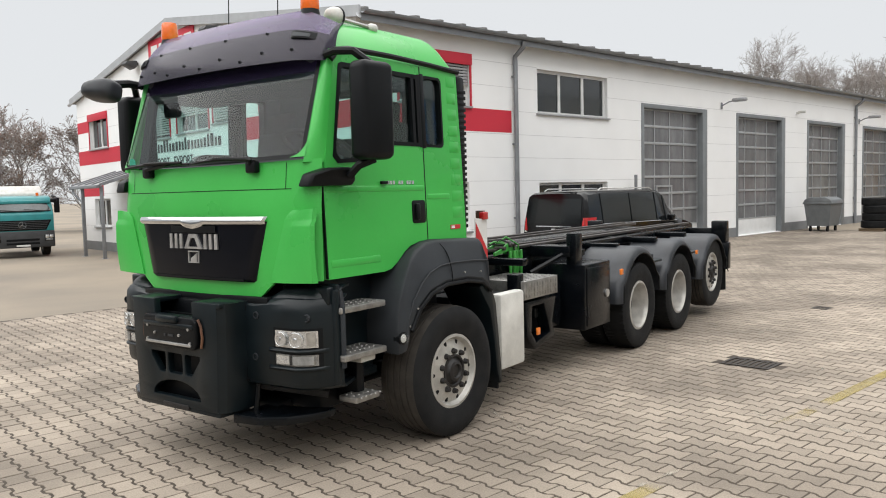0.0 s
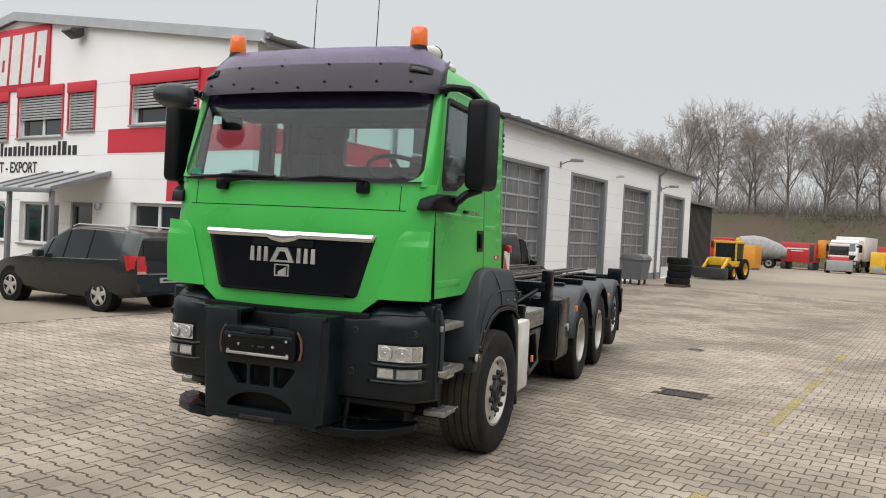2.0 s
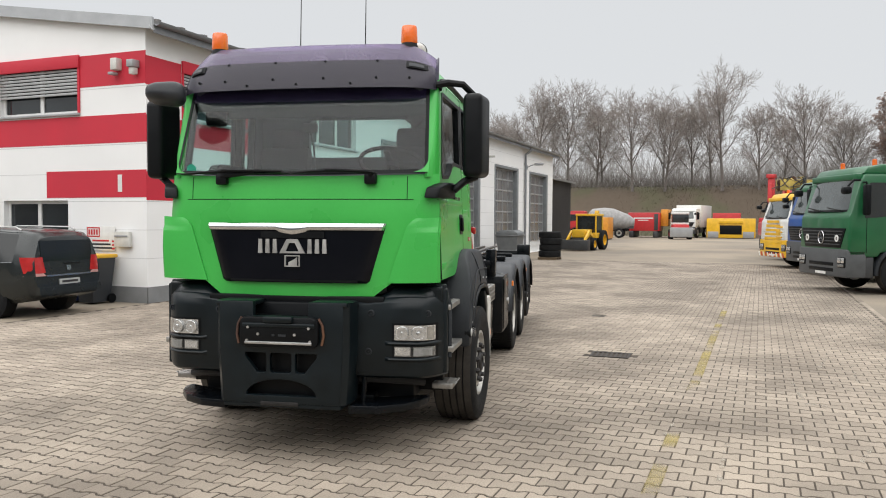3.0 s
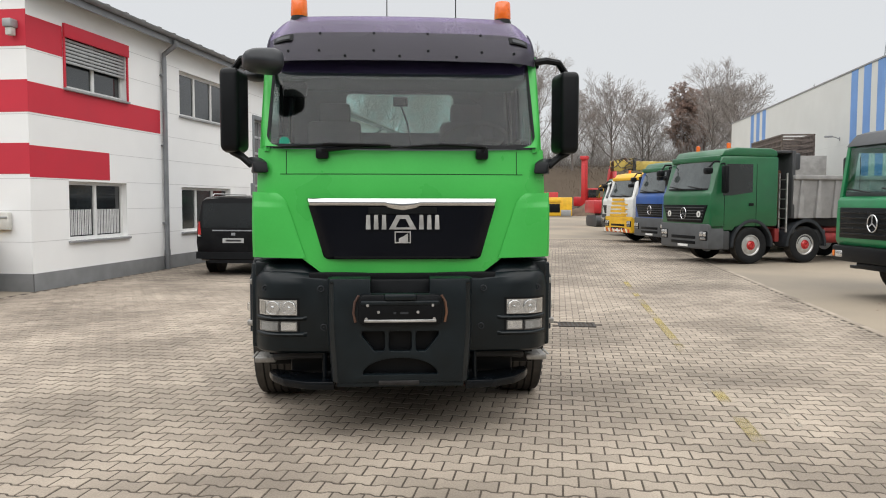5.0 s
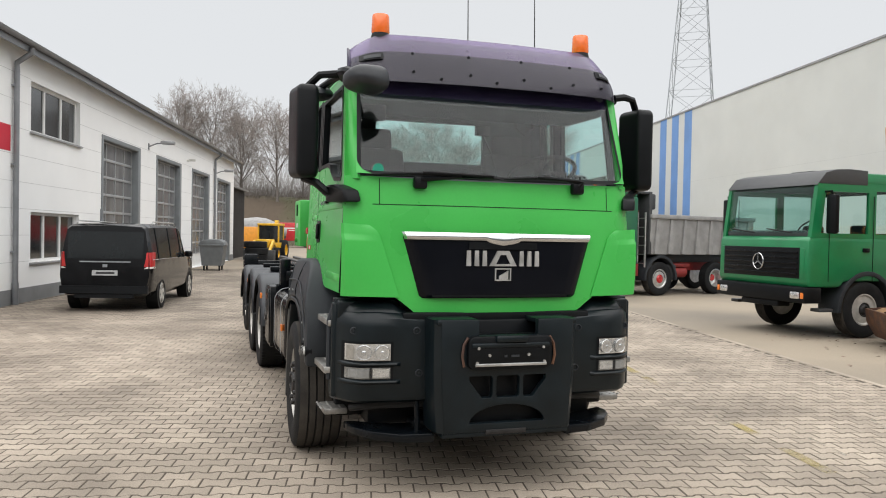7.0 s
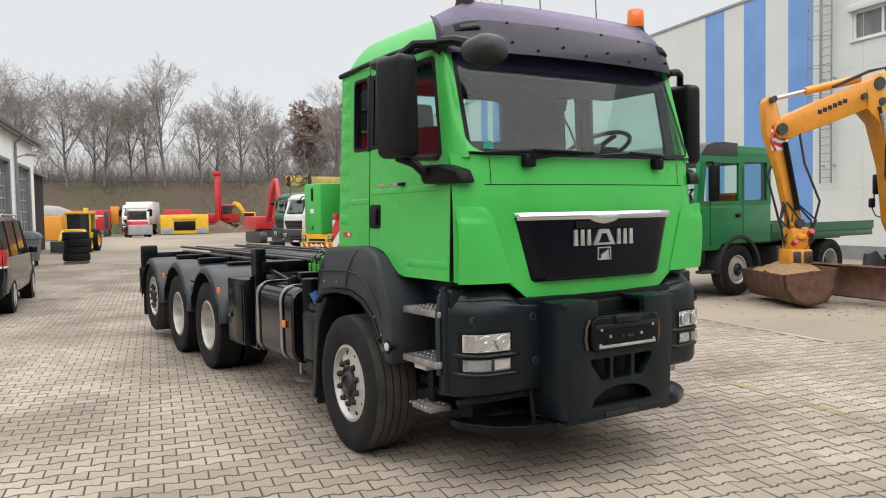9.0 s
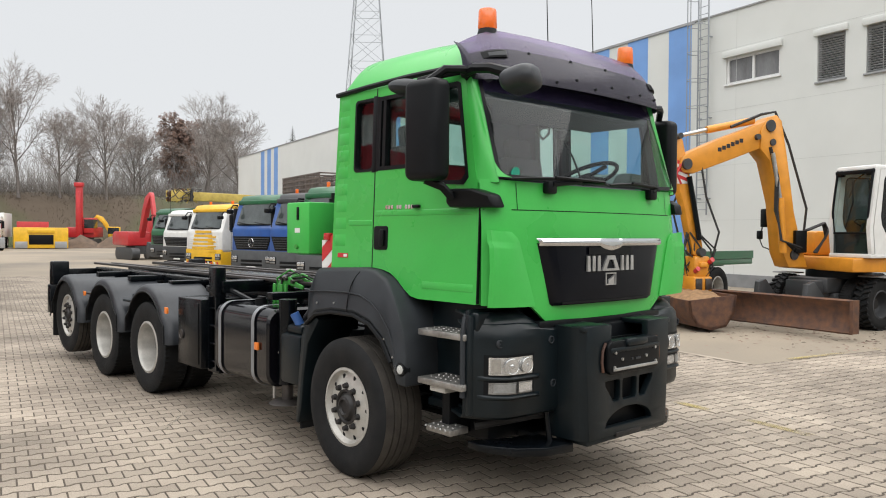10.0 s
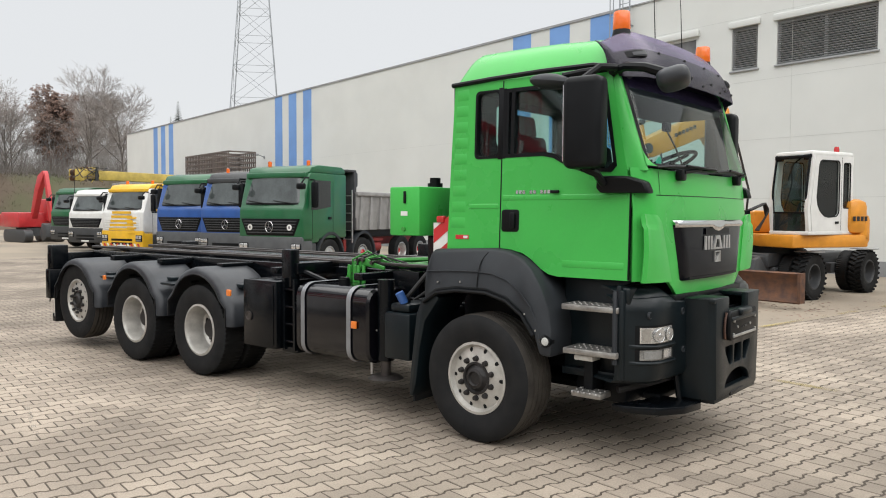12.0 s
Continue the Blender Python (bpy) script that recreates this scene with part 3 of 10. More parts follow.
def gate(i, x0, x1):
    g = thing("gate_%d" % i, Matrix(), "closed grey glazed sectional gate with white bottom panel", "gate", "workshop gates", "structure")
    y = NY0
    part("gate_frame", boxes((x0, x0 + 0.14, y - 0.03, y + 0.28, -0.03, GATE_TOP), (x1 - 0.3, x1, y - 0.03, y + 0.28, -0.03, GATE_TOP), (x0 + 0.14, x1 - 0.3, y - 0.03, y + 0.28, GATE_TOP - 0.14, GATE_TOP), bev=0.01), "frame_grey", g)
    a, b = x0 + 0.14, x1 - 0.3
    rows, cols = 7, 4
    z0, z1 = 0.62, GATE_TOP - 0.14
    part("bottom_panel", boxes((a, b, y + 0.2, y + 0.25, 0.0, z0), bev=0.004), "frame_white", g)
    rail = bmesh.new()
    for r in range(rows + 1):
        z = z0 + (z1 - z0) * r / rows
        box(rail, a, b, y + 0.185, y + 0.25, z - (0.0 if r == 0 else 0.04), z + (0.0 if r == rows else 0.04), 0.003)
    for c in range(cols + 1):
        x = a + (b - a) * c / cols
        box(rail, x - (0.0 if c == 0 else 0.022), x + (0.0 if c == cols else 0.022), y + 0.188, y + 0.247, z0, z1)
    if i == 1:
        box(rail, a + 0.98, a + 1.06, y + 0.17, y + 0.25, 0.05, 2.0)
        box(rail, a + 1.9, a + 1.98, y + 0.17, y + 0.25, 0.05, 2.0)
        box(rail, a + 1.06, a + 1.9, y + 0.17, y + 0.25, 1.94, 2.0)
    part("gate_rail", rail, "door_alu", g)
    for r in range(rows):
        for c in range(cols):
            p = boxes((a + (b - a) * c / cols + 0.02, a + (b - a) * (c + 1) / cols - 0.02, y + 0.215, y + 0.23, z0 + (z1 - z0) * r / rows + 0.03, z0 + (z1 - z0) * (r + 1) / rows - 0.03))
            part("pane", p, "door_pane", g)


for i, (a, b_) in enumerate(GATES):
    gate(i + 1, a, b_)


def entry_door(i, y0, y1):
    d = thing("door_%d" % i, Matrix(), "dark glazed entrance door in a grey frame", "door", kind="structure")
    part("door_frame", boxes((NX0 + 0.06, NX0 + 0.2, y0, y0 + 0.09, 0, 2.2), (NX0 + 0.06, NX0 + 0.2, y1 - 0.09, y1, 0, 2.2), (NX0 + 0.06, NX0 + 0.2, y0 + 0.09, y1 - 0.09, 2.08, 2.2), bev=0.006), "frame_grey", d)
    part("pane", boxes((NX0 + 0.12, NX0 + 0.135, y0 + 0.09, y1 - 0.09, 0.1, 2.08)), "window_dark", d)
    part("kick_panel", boxes((NX0 + 0.1, NX0 + 0.15, y0 + 0.09, y1 - 0.09, 0.0, 0.1)), "frame_grey", d)
    part("handle", cyl(bmesh.new(), (NX0 + 0.05, y1 - 0.16, 0.9), (NX0 + 0.05, y1 - 0.16, 1.4), 0.018), "alu", d)
    part("threshold", boxes((NX0 - 0.5, NX0 + 0.05, y0 - 0.1, y1 + 0.1, -0.03, 0.02), bev=0.005), "plinth", d)


for i, (a, b_) in enumerate(GABLE_DOORS):
    entry_door(i + 1, a, b_)


def workshop_roof():
    bm = bmesh.new()
    over = 0.35
    k = (RIDGE - EAVE) / (RY - NY0)
    for s in (-1, 1):
        ye = NY0 - over if s < 0 else NY1 + over
        ze = EAVE - k * over
        ring = [(RY, RIDGE + 0.02), (ye, ze + 0.02), (ye, ze + 0.14), (RY, RIDGE + 0.14)]
        slab(bm, ring, NX0 - 0.12, NX1 + 0.25, "yz")
    # ribs of the sheet show at the eave
    x = NX0
    while x < NX1:
        b = bmesh.new()
        slab(b, [(RY, RIDGE + 0.14), (NY0 - over, EAVE - k * over + 0.14), (NY0 - over, EAVE - k * over + 0.19), (RY, RIDGE + 0.19)], x, x + 0.1, "yz")
        merge(bm, b)
        x += 0.75
    solo("workshop_roof", bm, "roof", "dark grey ribbed metal roof of the workshop", "roof", kind="structure")
    bm = bmesh.new()
    for s in (-1, 1):
        ye = NY0 - over if s < 0 else NY1 + over
        ze = EAVE - k * over
        slab(bm, [(RY, RIDGE - 0.03), (ye, ze - 0.05), (ye, ze + 0.2), (RY, RIDGE + 0.22)], NX0 - 0.175, NX0 - 0.122, "yz")
        cyl(bm, (NX0 - 0.175, ye, ze - 0.02), (NX0 - 0.175, ye - 0.02 * s, ze - 0.03), 0.07, n=10)
    solo("verge_fascia", bm, "door_alu", "pale zinc fascia along the gable roof edge", "fascia", kind="structure")
    bm = bmesh.new()
    b = bmesh.new()
    prof = arc(0, 0, 0.085, 180, 360, 8) + [(0.075, 0.0)] + arc(0, 0, 0.075, 360, 180, 8)
    slab(b, [(p[0], p[1]) for p in prof[:-1]], NX0 - 0.12, NX1 + 0.25, "yz")
    merge(bm, b, Matrix.Translation((0, NY0 - over - 0.07, EAVE - k * over + 0.1)))
    box(bm, NX0 - 0.12, NX1 + 0.25, NY0 - over - 0.002, NY0 - over + 0.02, EAVE - k * over - 0.12, EAVE - k * over + 0.02)
    solo("roof_gutter", bm, "zinc", "dark zinc gutter along the workshop eave", "gutter", kind="structure")
    for x in (15.94, 39.75):
        bm = bmesh.new()
        tube(bm, [(x, NY0 - over - 0.07, EAVE - 0.08), (x, NY0 - over - 0.05, EAVE - 0.2), (x, NY0 - 0.09, EAVE - 0.42), (x, NY0 - 0.09, EAVE - 0.6), (x, NY0 - 0.09, -0.02)], 0.062, 12)
        for z in (1.2, 3.2, 5.0):
            box(bm, x - 0.08, x + 0.08, NY0 - 0.1, NY0, z - 0.02, z + 0.02)
        cyl(bm, (x, NY0 - 0.09, -0.03), (x, NY0 - 0.09, 0.5), 0.075, n=12)
        solo("downpipe", bm, "zinc", "grey zinc downpipe on the workshop wall", "downpipe", group="workshop downpipes", kind="structure")


workshop_roof()


def canopy(y0, y1):
    c = thing("entrance_canopy", pose(NX0, 0, 0), "grey metal canopy on slim posts over the entrance", "canopy", "entrance canopies")
    n = 4
    depth = 1.6
    for i in range(n):
        b = bmesh.new()
        a, d = y0 + (y1 - y0) * i / n, y0 + (y1 - y0) * (i + 1) / n
        loft(b, [[(-0.02, a + 0.04, 2.98), (-0.02, d - 0.04, 2.98), (-0.02, d - 0.04, 3.0), (-0.02, a + 0.04, 3.0)], [(-depth, a + 0.04, 2.46), (-depth, d - 0.04, 2.46), (-depth, d - 0.04, 2.48), (-depth, a + 0.04, 2.48)]])
        part("panel", b, "fascia", c)
    for i in range(n + 1):
        b = bmesh.new()
        a = y0 + (y1 - y0) * i / n
        loft(b, [[(-0.02, a - 0.03, 2.93), (-0.02, a + 0.03, 2.93), (-0.02, a + 0.03, 3.04), (-0.02, a - 0.03, 3.04)], [(-depth, a - 0.03, 2.41), (-depth, a + 0.03, 2.41), (-depth, a + 0.03, 2.52), (-depth, a - 0.03, 2.52)]])
        part("rafter", b, "zinc", c)
    part("gutter", boxes((-depth - 0.1, -depth, y0, y1, 2.36, 2.47), bev=0.02), "zinc", c)
    for y in (y0 + 0.12, y1 - 0.85):
        b = boxes((-depth + 0.05, -depth + 0.15, y - 0.05, y + 0.05, -0.03, 2.42), (-depth, -depth + 0.2, y - 0.1, y + 0.1, -0.03, 0.0), bev=0.006)
        part("post", b, "zinc", c)
    part("drain_pipe", tube(bmesh.new(), [(-depth - 0.05, y1 - 0.3, 2.36), (-depth - 0.05, y1 - 0.3, 2.25), (-depth + 0.1, y1 - 0.75, 1.9), (-depth + 0.1, y1 - 0.75, 0.02)], 0.035, 8), "zinc", c)


canopy(20.2, 23.1)
canopy(27.45, 30.35)


def red_sign():
    s = thing("company_sign", pose(NX0 - 0.004, 0, 0), "large red sign with five white block shapes", "sign")
    part("board", boxes((-0.05, 0.0, 23.2, 26.65, 5.36, 7.18), bev=0.008), "red_wall", s)
    for k in range(5):
        y1 = 26.5 - 0.64 * k
        p = [(y1, 5.55), (y1 - 0.5, 5.55), (y1 - 0.62, 6.98), (y1 - 0.12, 6.98)]
        h = [[(y1 - 0.2, 5.95), (y1 - 0.34, 5.95), (y1 - 0.38, 6.3), (y1 - 0.24, 6.3)]] if k in (0, 1, 4) else ()
        part("white_block", slab(bmesh.new(), p, -0.062, -0.052, "yz", h), "sign_white", s)
    t = thing("painted_lettering", pose(NX0 - 0.004, 0, 0), "row of black bars painted on the white gable", "lettering")
    random.seed(5)
    y = 28.1
    while y > 21.95:
        w_ = random.choice((0.14, 0.17, 0.2))
        hi = random.choice((3.74, 3.76, 3.86))
        part("bar", boxes((-0.006, -0.002, y - w_, y, 3.48, hi)), "letter", t)
        y -= w_ + 0.075
    cu = bpy.data.curves.new("words", "FONT")
    cu.body, cu.size, cu.extrude, cu.offset = "IMPORT - EXPORT", 0.44, 0.002, 0.006
    tmp = bpy.data.objects.new("words", cu)
    scene.collection.objects.link(tmp)
    me = bpy.data.meshes.new_from_object(tmp.evaluated_get(bpy.context.evaluated_depsgraph_get()))
    bpy.data.objects.remove(tmp)
    me.materials.clear()
    me.materials.append(M["letter"])
    xs = [v.co.x for v in me.vertices]
    ob = new("words", me)
    ob.parent = t
    ob.matrix_basis = Matrix.Translation((-0.006, 26.8, 3.0)) @ Matrix.Rotation(radians(-90), 4, "Z") @ Matrix.Rotation(radians(90), 4, "X") @ Matrix.Diagonal((3.1 / (max(xs) - min(xs)), 1.0, 1.0, 1.0))
    ob["label"] = "black words IMPORT - EXPORT"


red_sign()


# ---- dark shed past the workshop ----
bm = bmesh.new()
slab(bm, [(15.4, -0.03), (22, -0.03), (22, 5.2), (15.4, 4.55)], NX1 + 0.02, 53.0, "yz")
for k in range(24):
    box(bm, NX1 + 0.15 + 0.28 * k, NX1 + 0.23 + 0.28 * k, 15.36, 15.4, 0, 4.55)
solo("shed", bm, "shed", "dark weathered sheet-metal shed beside the workshop", "shed", kind="structure")
bm = bmesh.new()
slab(bm, [(15.1, 4.5), (22.2, 5.2), (22.2, 5.32), (15.1, 4.62)], NX1 + 0.02, 53.3, "yz")
solo("shed_roof", bm, "roof", "low sloping grey roof of the shed", "roof", kind="structure")


# ---- pale hall, south of the yard ----
HY, HX0, HX1, HZ = -13.3, -30.0, 83.5, 9.95
HALL_WINDOWS = [(15.7, 17.95, 7.32, 8.28, 2, "frame_white"), (13.36, 14.32, 6.83, 8.3, 1, "fascia"), (9.5, 12.68, 6.83, 8.28, 2, "fascia"), (5.4, 8.6, 6.83, 8.28, 2, "fascia")]


def hall():
    bm = bmesh.new()
    slab(bm, rect(HX0, HX1, -0.03, HZ), HY - 0.3, HY, "xz", [rect(a, b, c, d) for a, b, c, d, *_ in HALL_WINDOWS])
    solo("wall_south", bm, "grey_wall", "pale grey sheet-clad wall of a long hall", "wall", kind="structure", angle=20)
    bm = boxes((HX0, HX0 + 0.3, HY - 40, HY - 0.3, -0.03, HZ), (HX1 - 0.3, HX1, HY - 40, HY - 0.3, -0.03, HZ), (HX0, HX1, HY - 40.3, HY - 40, -0.03, HZ), (HX0 + 0.4, HX1 - 0.4, HY - 1.2, HY - 1.1, 6.2, 9))
    solo("wall_hall_end", bm, "grey_wall", "pale grey end walls of the hall", "wall", kind="structure")
    bm = boxes((HX0 - 0.1, HX1 + 0.1, HY - 40.4, HY + 0.05, HZ, HZ + 0.05))
    box(bm, 19.4, HX1 + 0.1, HY + 0.0, HY + 0.05, HZ - 0.05, HZ, 0.01)
    solo("hall_roof", bm, "fascia", "flat roof edge of the hall with a thin metal trim", "roof", kind="structure")
    def stripes(x0, w, gap, n, z0):
        return [(x0 + k * (w + gap), x0 + k * (w + gap) + w, HY, HY + 0.012, z0, HZ - 0.055) for k in range(n)]
    st = stripes(19.6, 1.15, 1.15, 3, 0.0) + stripes(44.25, 1.1, 0.95, 3, 0.0) + stripes(69.8, 1.15, 0.95, 3, 0.0)
    solo("blue_stripe_trim", boxes(*st), "blue_wall", "upright blue stripes on the hall wall", "trim", kind="structure")
    jt = [(HX0, 19.4, HY, HY + 0.004, z, z + 0.012) for z in (2.4, 4.4, 6.4, 8.6)] + [(x, x + 0.012, HY, HY + 0.004, 0.4, HZ) for x in steps(-20, 17.5, 7)]
    jt += [(19.6, HX1, HY, HY + 0.003, z, z + 0.01) for z in (5.4,)]
    solo("hall_joint_trim", boxes(*jt), "hall_joint", "thin joints between the hall cladding sheets", "trim", kind="structure")
    solo("hall_plinth", boxes((HX0, HX1, HY, HY + 0.03, -0.03, 0.45)), "plinth", "grey base strip of the hall", "plinth", kind="structure")
    for i, (a, b, c, d, n, fm) in enumerate(HALL_WINDOWS):
        w = thing("window_%d" % (i + 15), Matrix(), "white framed window in the hall wall" if i == 0 else "wide hall window with lowered grey slat blinds", "window", "hall windows", "structure")
        fr = boxes((a, b, HY - 0.16, HY - 0.06, c, c + 0.08), (a, b, HY - 0.16, HY - 0.06, d - 0.08, d))
        for k in range(n + 1):
            x = a + (b - a) * k / n
            x0 = a if k == 0 else min(x - 0.045, b - 0.09)
            box(fr, x0, x0 + 0.09, HY - 0.157, HY - 0.057, c + 0.08, d - 0.08)
        part("window_frame", fr, fm, w)
        for k in range(n):
            # first window: a pale pane colour stands for its bright reflection
            part("pane", boxes((a + (b - a) * k / n + 0.06, a + (b - a) * (k + 1) / n - 0.06, HY - 0.12, HY - 0.11, c + 0.06, d - 0.06)), "door_pane" if i == 0 else "window_dark", w)
        part("window_sill", boxes((a - 0.06, b + 0.06, HY - 0.06, HY + 0.07, c - 0.06, c), bev=0.008), fm, w)
        if i == 0:
            part("blind_box", boxes((a - 0.1, b + 0.1, HY + 0.002, HY + 0.13, d, d + 0.24), bev=0.02), "grey_wall", w)
        else:
            part("blind_box", boxes((a - 0.1, b + 0.1, HY + 0.002, HY + 0.1, d, d + 0.22), bev=0.02), "grey_wall", w)
            m_ = int((d - c) / 0.075)
            for k in range(m_):
                s = bmesh.new()
                box(s, a + 0.03, b - 0.03, -0.03, 0.03, -0.004, 0.004, m=Matrix.Translation((0, HY - 0.03, d - 0.04 - 0.075 * k)) @ Matrix.Rotation(radians(35), 4, "X"))
                part("slat", s, "fascia", w)
    lad = thing("wall_ladder", pose(18.85, HY + 0.02, 0), "caged steel ladder fixed to the hall wall", "ladder")
    for x in (-0.24, 0.24):
        part("stile", boxes((x - 0.025, x + 0.025, 0.16, 0.2, 2.6, 10.9), bev=0.004), "steel_grey", lad)
    for k in range(28):
        part("rung", cyl(bmesh.new(), (-0.24, 0.18, 2.8 + 0.28 * k), (0.24, 0.18, 2.8 + 0.28 * k), 0.013, n=6), "steel_grey", lad)
    for k in range(7):
        z = 4.6 + 1.0 * k
        part("hoop", tube(bmesh.new(), [(-0.24, 0.2, z)] + [(0.36 * math.cos(radians(a)), 0.5 + 0.36 * math.sin(radians(a)), z) for a in range(200, -21, -20)] + [(0.24, 0.2, z)], 0.014, 6), "steel_grey", lad)
    for a in (150, 90, 30):
        x, y = 0.36 * math.cos(radians(a)), 0.5 + 0.36 * math.sin(radians(a))
        part("cage_bar", boxes((x - 0.02, x + 0.02, y - 0.006, y + 0.006, 4.55, 10.7)), "steel_grey", lad)
    for z in (3.2, 6.2, 9.2):
        part("bracket", boxes((-0.26, -0.2, -0.02, 0.16, z, z + 0.04)), "steel_grey", lad)
        part("bracket", boxes((0.2, 0.26, -0.02, 0.16, z, z + 0.04)), "steel_grey", lad)


hall()


# ---- grass bank in the distance ----
def bank():
    bm = bmesh.new()
    def f(u, v):
        h = (1 - math.cos(math.pi * min(1, u))) / 2
        x = 98 + u * 8.5 + (u - 1) * 60 * (u > 1)
        z = 6.5 * h + 0.35 * noise.noise(Vector((x * 0.12, v * 0.12, 0))) * (u > 0.05) + (1.3 * (u - 1) if u > 1 else 0)
        return (x + 1.2 * noise.noise(Vector((v * 0.05, 3, 1))), v, z - 0.06)
    sheet(bm, f, [0, 0.1, 0.25, 0.4, 0.55, 0.7, 0.85, 1.0, 1.3, 2.2], steps(-160, 200, 120))
    solo("grass_bank", bm, "grass", "rough winter grass bank behind the yard", "bank", kind="structure")


bank()

# ---- wheels ----
def tyre_mesh(bm, r, w, rim, n=56, grooves=4, c=(0, 0, 0)):
    """A tyre round the y axis, its tread cut by round grooves."""
    h = w / 2
    prof = [(rim, -h * 0.72), (rim + 0.02, -h * 0.86), (rim + (r - rim) * 0.45, -h), (r - 0.075, -h * 0.985), (r - 0.03, -h * 0.93), (r - 0.008, -h * 0.84)]
    edges = steps(-h * 0.80, h * 0.80, grooves + 1) if grooves else []
    for k, e in enumerate(edges):
        if 0 < k < len(edges) - 1:
            prof += [(r, e - 0.008), (r - 0.014, e - 0.005), (r - 0.014, e + 0.005), (r, e + 0.008)]
    if not grooves:
        prof += [(r - 0.012, -h * 0.5), (r - 0.01, 0), (r - 0.012, h * 0.5)]
    prof += [(a, -b) for a, b in prof[5::-1]]
    if not grooves:
        n = 120
    b = lathe(bmesh.new(), prof, "y", n, close=True)
    if not grooves:
        for v in b.verts:
            rad = math.hypot(v.co.x, v.co.z)
            if rad > r - 0.035:
                k = round(math.atan2(v.co.x, v.co.z) / math.tau * n) + (1 if v.co.y > 0 else 0)
                want = rad + 0.002 if k % 2 else rad - 0.012
                v.co.x *= want / rad
                v.co.z *= want / rad
    return merge(bm, b, Matrix.Translation(c))


def truck_wheel(parent, x, y, z, side, r=0.53, kind="front", w=0.315, rim_mat="rim_paint", hub_mat="hub_dark", nuts=True, n=56):
    """A wheel whose outer face looks to +y when side is 1. Rim, with the tyre, hub and nuts under it."""
    rim = r * 0.545
    f = w / 2
    bm = bmesh.new()
    if kind == "front":
        prof = [(rim + 0.012, -f * 0.8), (rim + 0.012, f * 0.84), (rim - 0.010, f * 0.86), (rim - 0.022, f * 0.72), (rim - 0.032, f * 0.66), (rim - 0.05, f * 0.68), (rim * 0.62, f * 0.80), (rim * 0.40, f * 0.82), (rim * 0.36, f * 0.78), (0.03, f * 0.78)]
    else:
        prof = [(rim + 0.012, -f * 0.8), (rim + 0.012, f * 0.84), (rim - 0.012, f * 0.88), (rim - 0.022, f * 0.76), (rim - 0.028, f * 0.55), (rim - 0.042, -f * 0.05), (rim - 0.06, -f * 0.45), (rim * 0.68, -f * 0.62), (rim * 0.42, -f * 0.66), (0.03, -f * 0.66)]
    lathe(bm, prof, "y", 40)
    face = f * 0.83 if kind == "front" else -f * 0.64
    turn = Matrix.Diagonal((1, side, 1, 1))
    bmesh.ops.transform(bm, matrix=turn, verts=bm.verts)
    wheel = part("wheel", bm, rim_mat, parent, "dull silver steel wheel")
    wheel.matrix_basis = Matrix.Translation((x, y, z))
    def sub(name, b, mat, label=""):
        bmesh.ops.transform(b, matrix=turn, verts=b.verts)
        return part(name, b, mat, wheel, label)
    t_ = tyre_mesh(bmesh.new(), r, w, rim, n, 4 if kind == "front" else 0)
    tyre = sub("tyre", t_, "rubber", "black tyre with dusty worn tread")
    tyre.data.materials.append(M["tread_dust"])
    for p_ in tyre.data.polygons:
        if math.hypot(p_.center.x, p_.center.z) > r - 0.012:
            p_.material_index = 1
    b = bmesh.new()
    if kind == "front":
        lathe(b, [(0.135, face - 0.01), (0.135, face + 0.006), (0.118, face + 0.008), (0.108, face - 0.006), (0.092, face + 0.004), (0.082, face + 0.022), (0.060, face + 0.030), (0.05, face + 0.012), (0.0, face + 0.012)], "y", 28)
    else:
        lathe(b, [(0.118, face), (0.116, face + 0.075), (0.095, face + 0.10), (0.06, face + 0.105), (0.0, face + 0.10)], "y", 24)
    sub("hub", b, hub_mat, "dark greasy hub")
    if nuts:
        for i in range(10):
            t = math.tau * i / 10
            rr = 0.163
            b = bmesh.new()
            cyl(b, (rr * math.sin(t), face - 0.005, rr * math.cos(t)), (rr * math.sin(t), face + 0.028, rr * math.cos(t)), 0.026, 0.018, n=8)
            sub("wheel_nut", b, "hub_dark")
    if kind == "dual" and nuts:
        for i in range(8):
            t = math.tau * (i + 0.5) / 8
            b = bmesh.new()
            cyl(b, (0.197 * math.sin(t), -f * 0.70, 0.197 * math.cos(t)), (0.197 * math.sin(t), -f * 0.55, 0.197 * math.cos(t)), 0.030, n=14)
            sub("vent_hole", b, "black")
    if kind == "front" and nuts:
        for i in range(10):
            t = math.tau * (i + 0.5) / 10
            rr = rim - 0.062
            b = bmesh.new()
            box(b, -0.017, 0.017, f * 0.60, f * 0.72, rr - 0.028, rr + 0.028, 0.012, m=Matrix.Rotation(t, 4, "Y"))
            sub("vent_hole", b, "black")
    return wheel


# ---- the green hook-lift truck ----
TRUCK = pose(4.089, 6.310, 0, 0, 0, 12.05) @ Matrix.Scale(0.985, 4)
truck = thing("hooklift_truck", TRUCK, "bright green four-axle hook-lift truck with anthracite bumper and plough plate", "truck")


def front_x(v):
    a = abs(v)
    x = -1.475 + 0.045 * (a / 0.75) ** 2
    return x + (0.07 * ((a - 0.98) / 0.145) ** 2 if a > 0.98 else 0)


def side_y(z):
    return 1.14 - 0.055 * max(0.0, z - 1.4) / 1.57


def spread_v(n=15, top=1.125):
    s = steps(0, 1, n)
    h = [top * (1 - (1 - t) ** 1.6) for t in s]
    return [-a for a in h[:0:-1]] + h


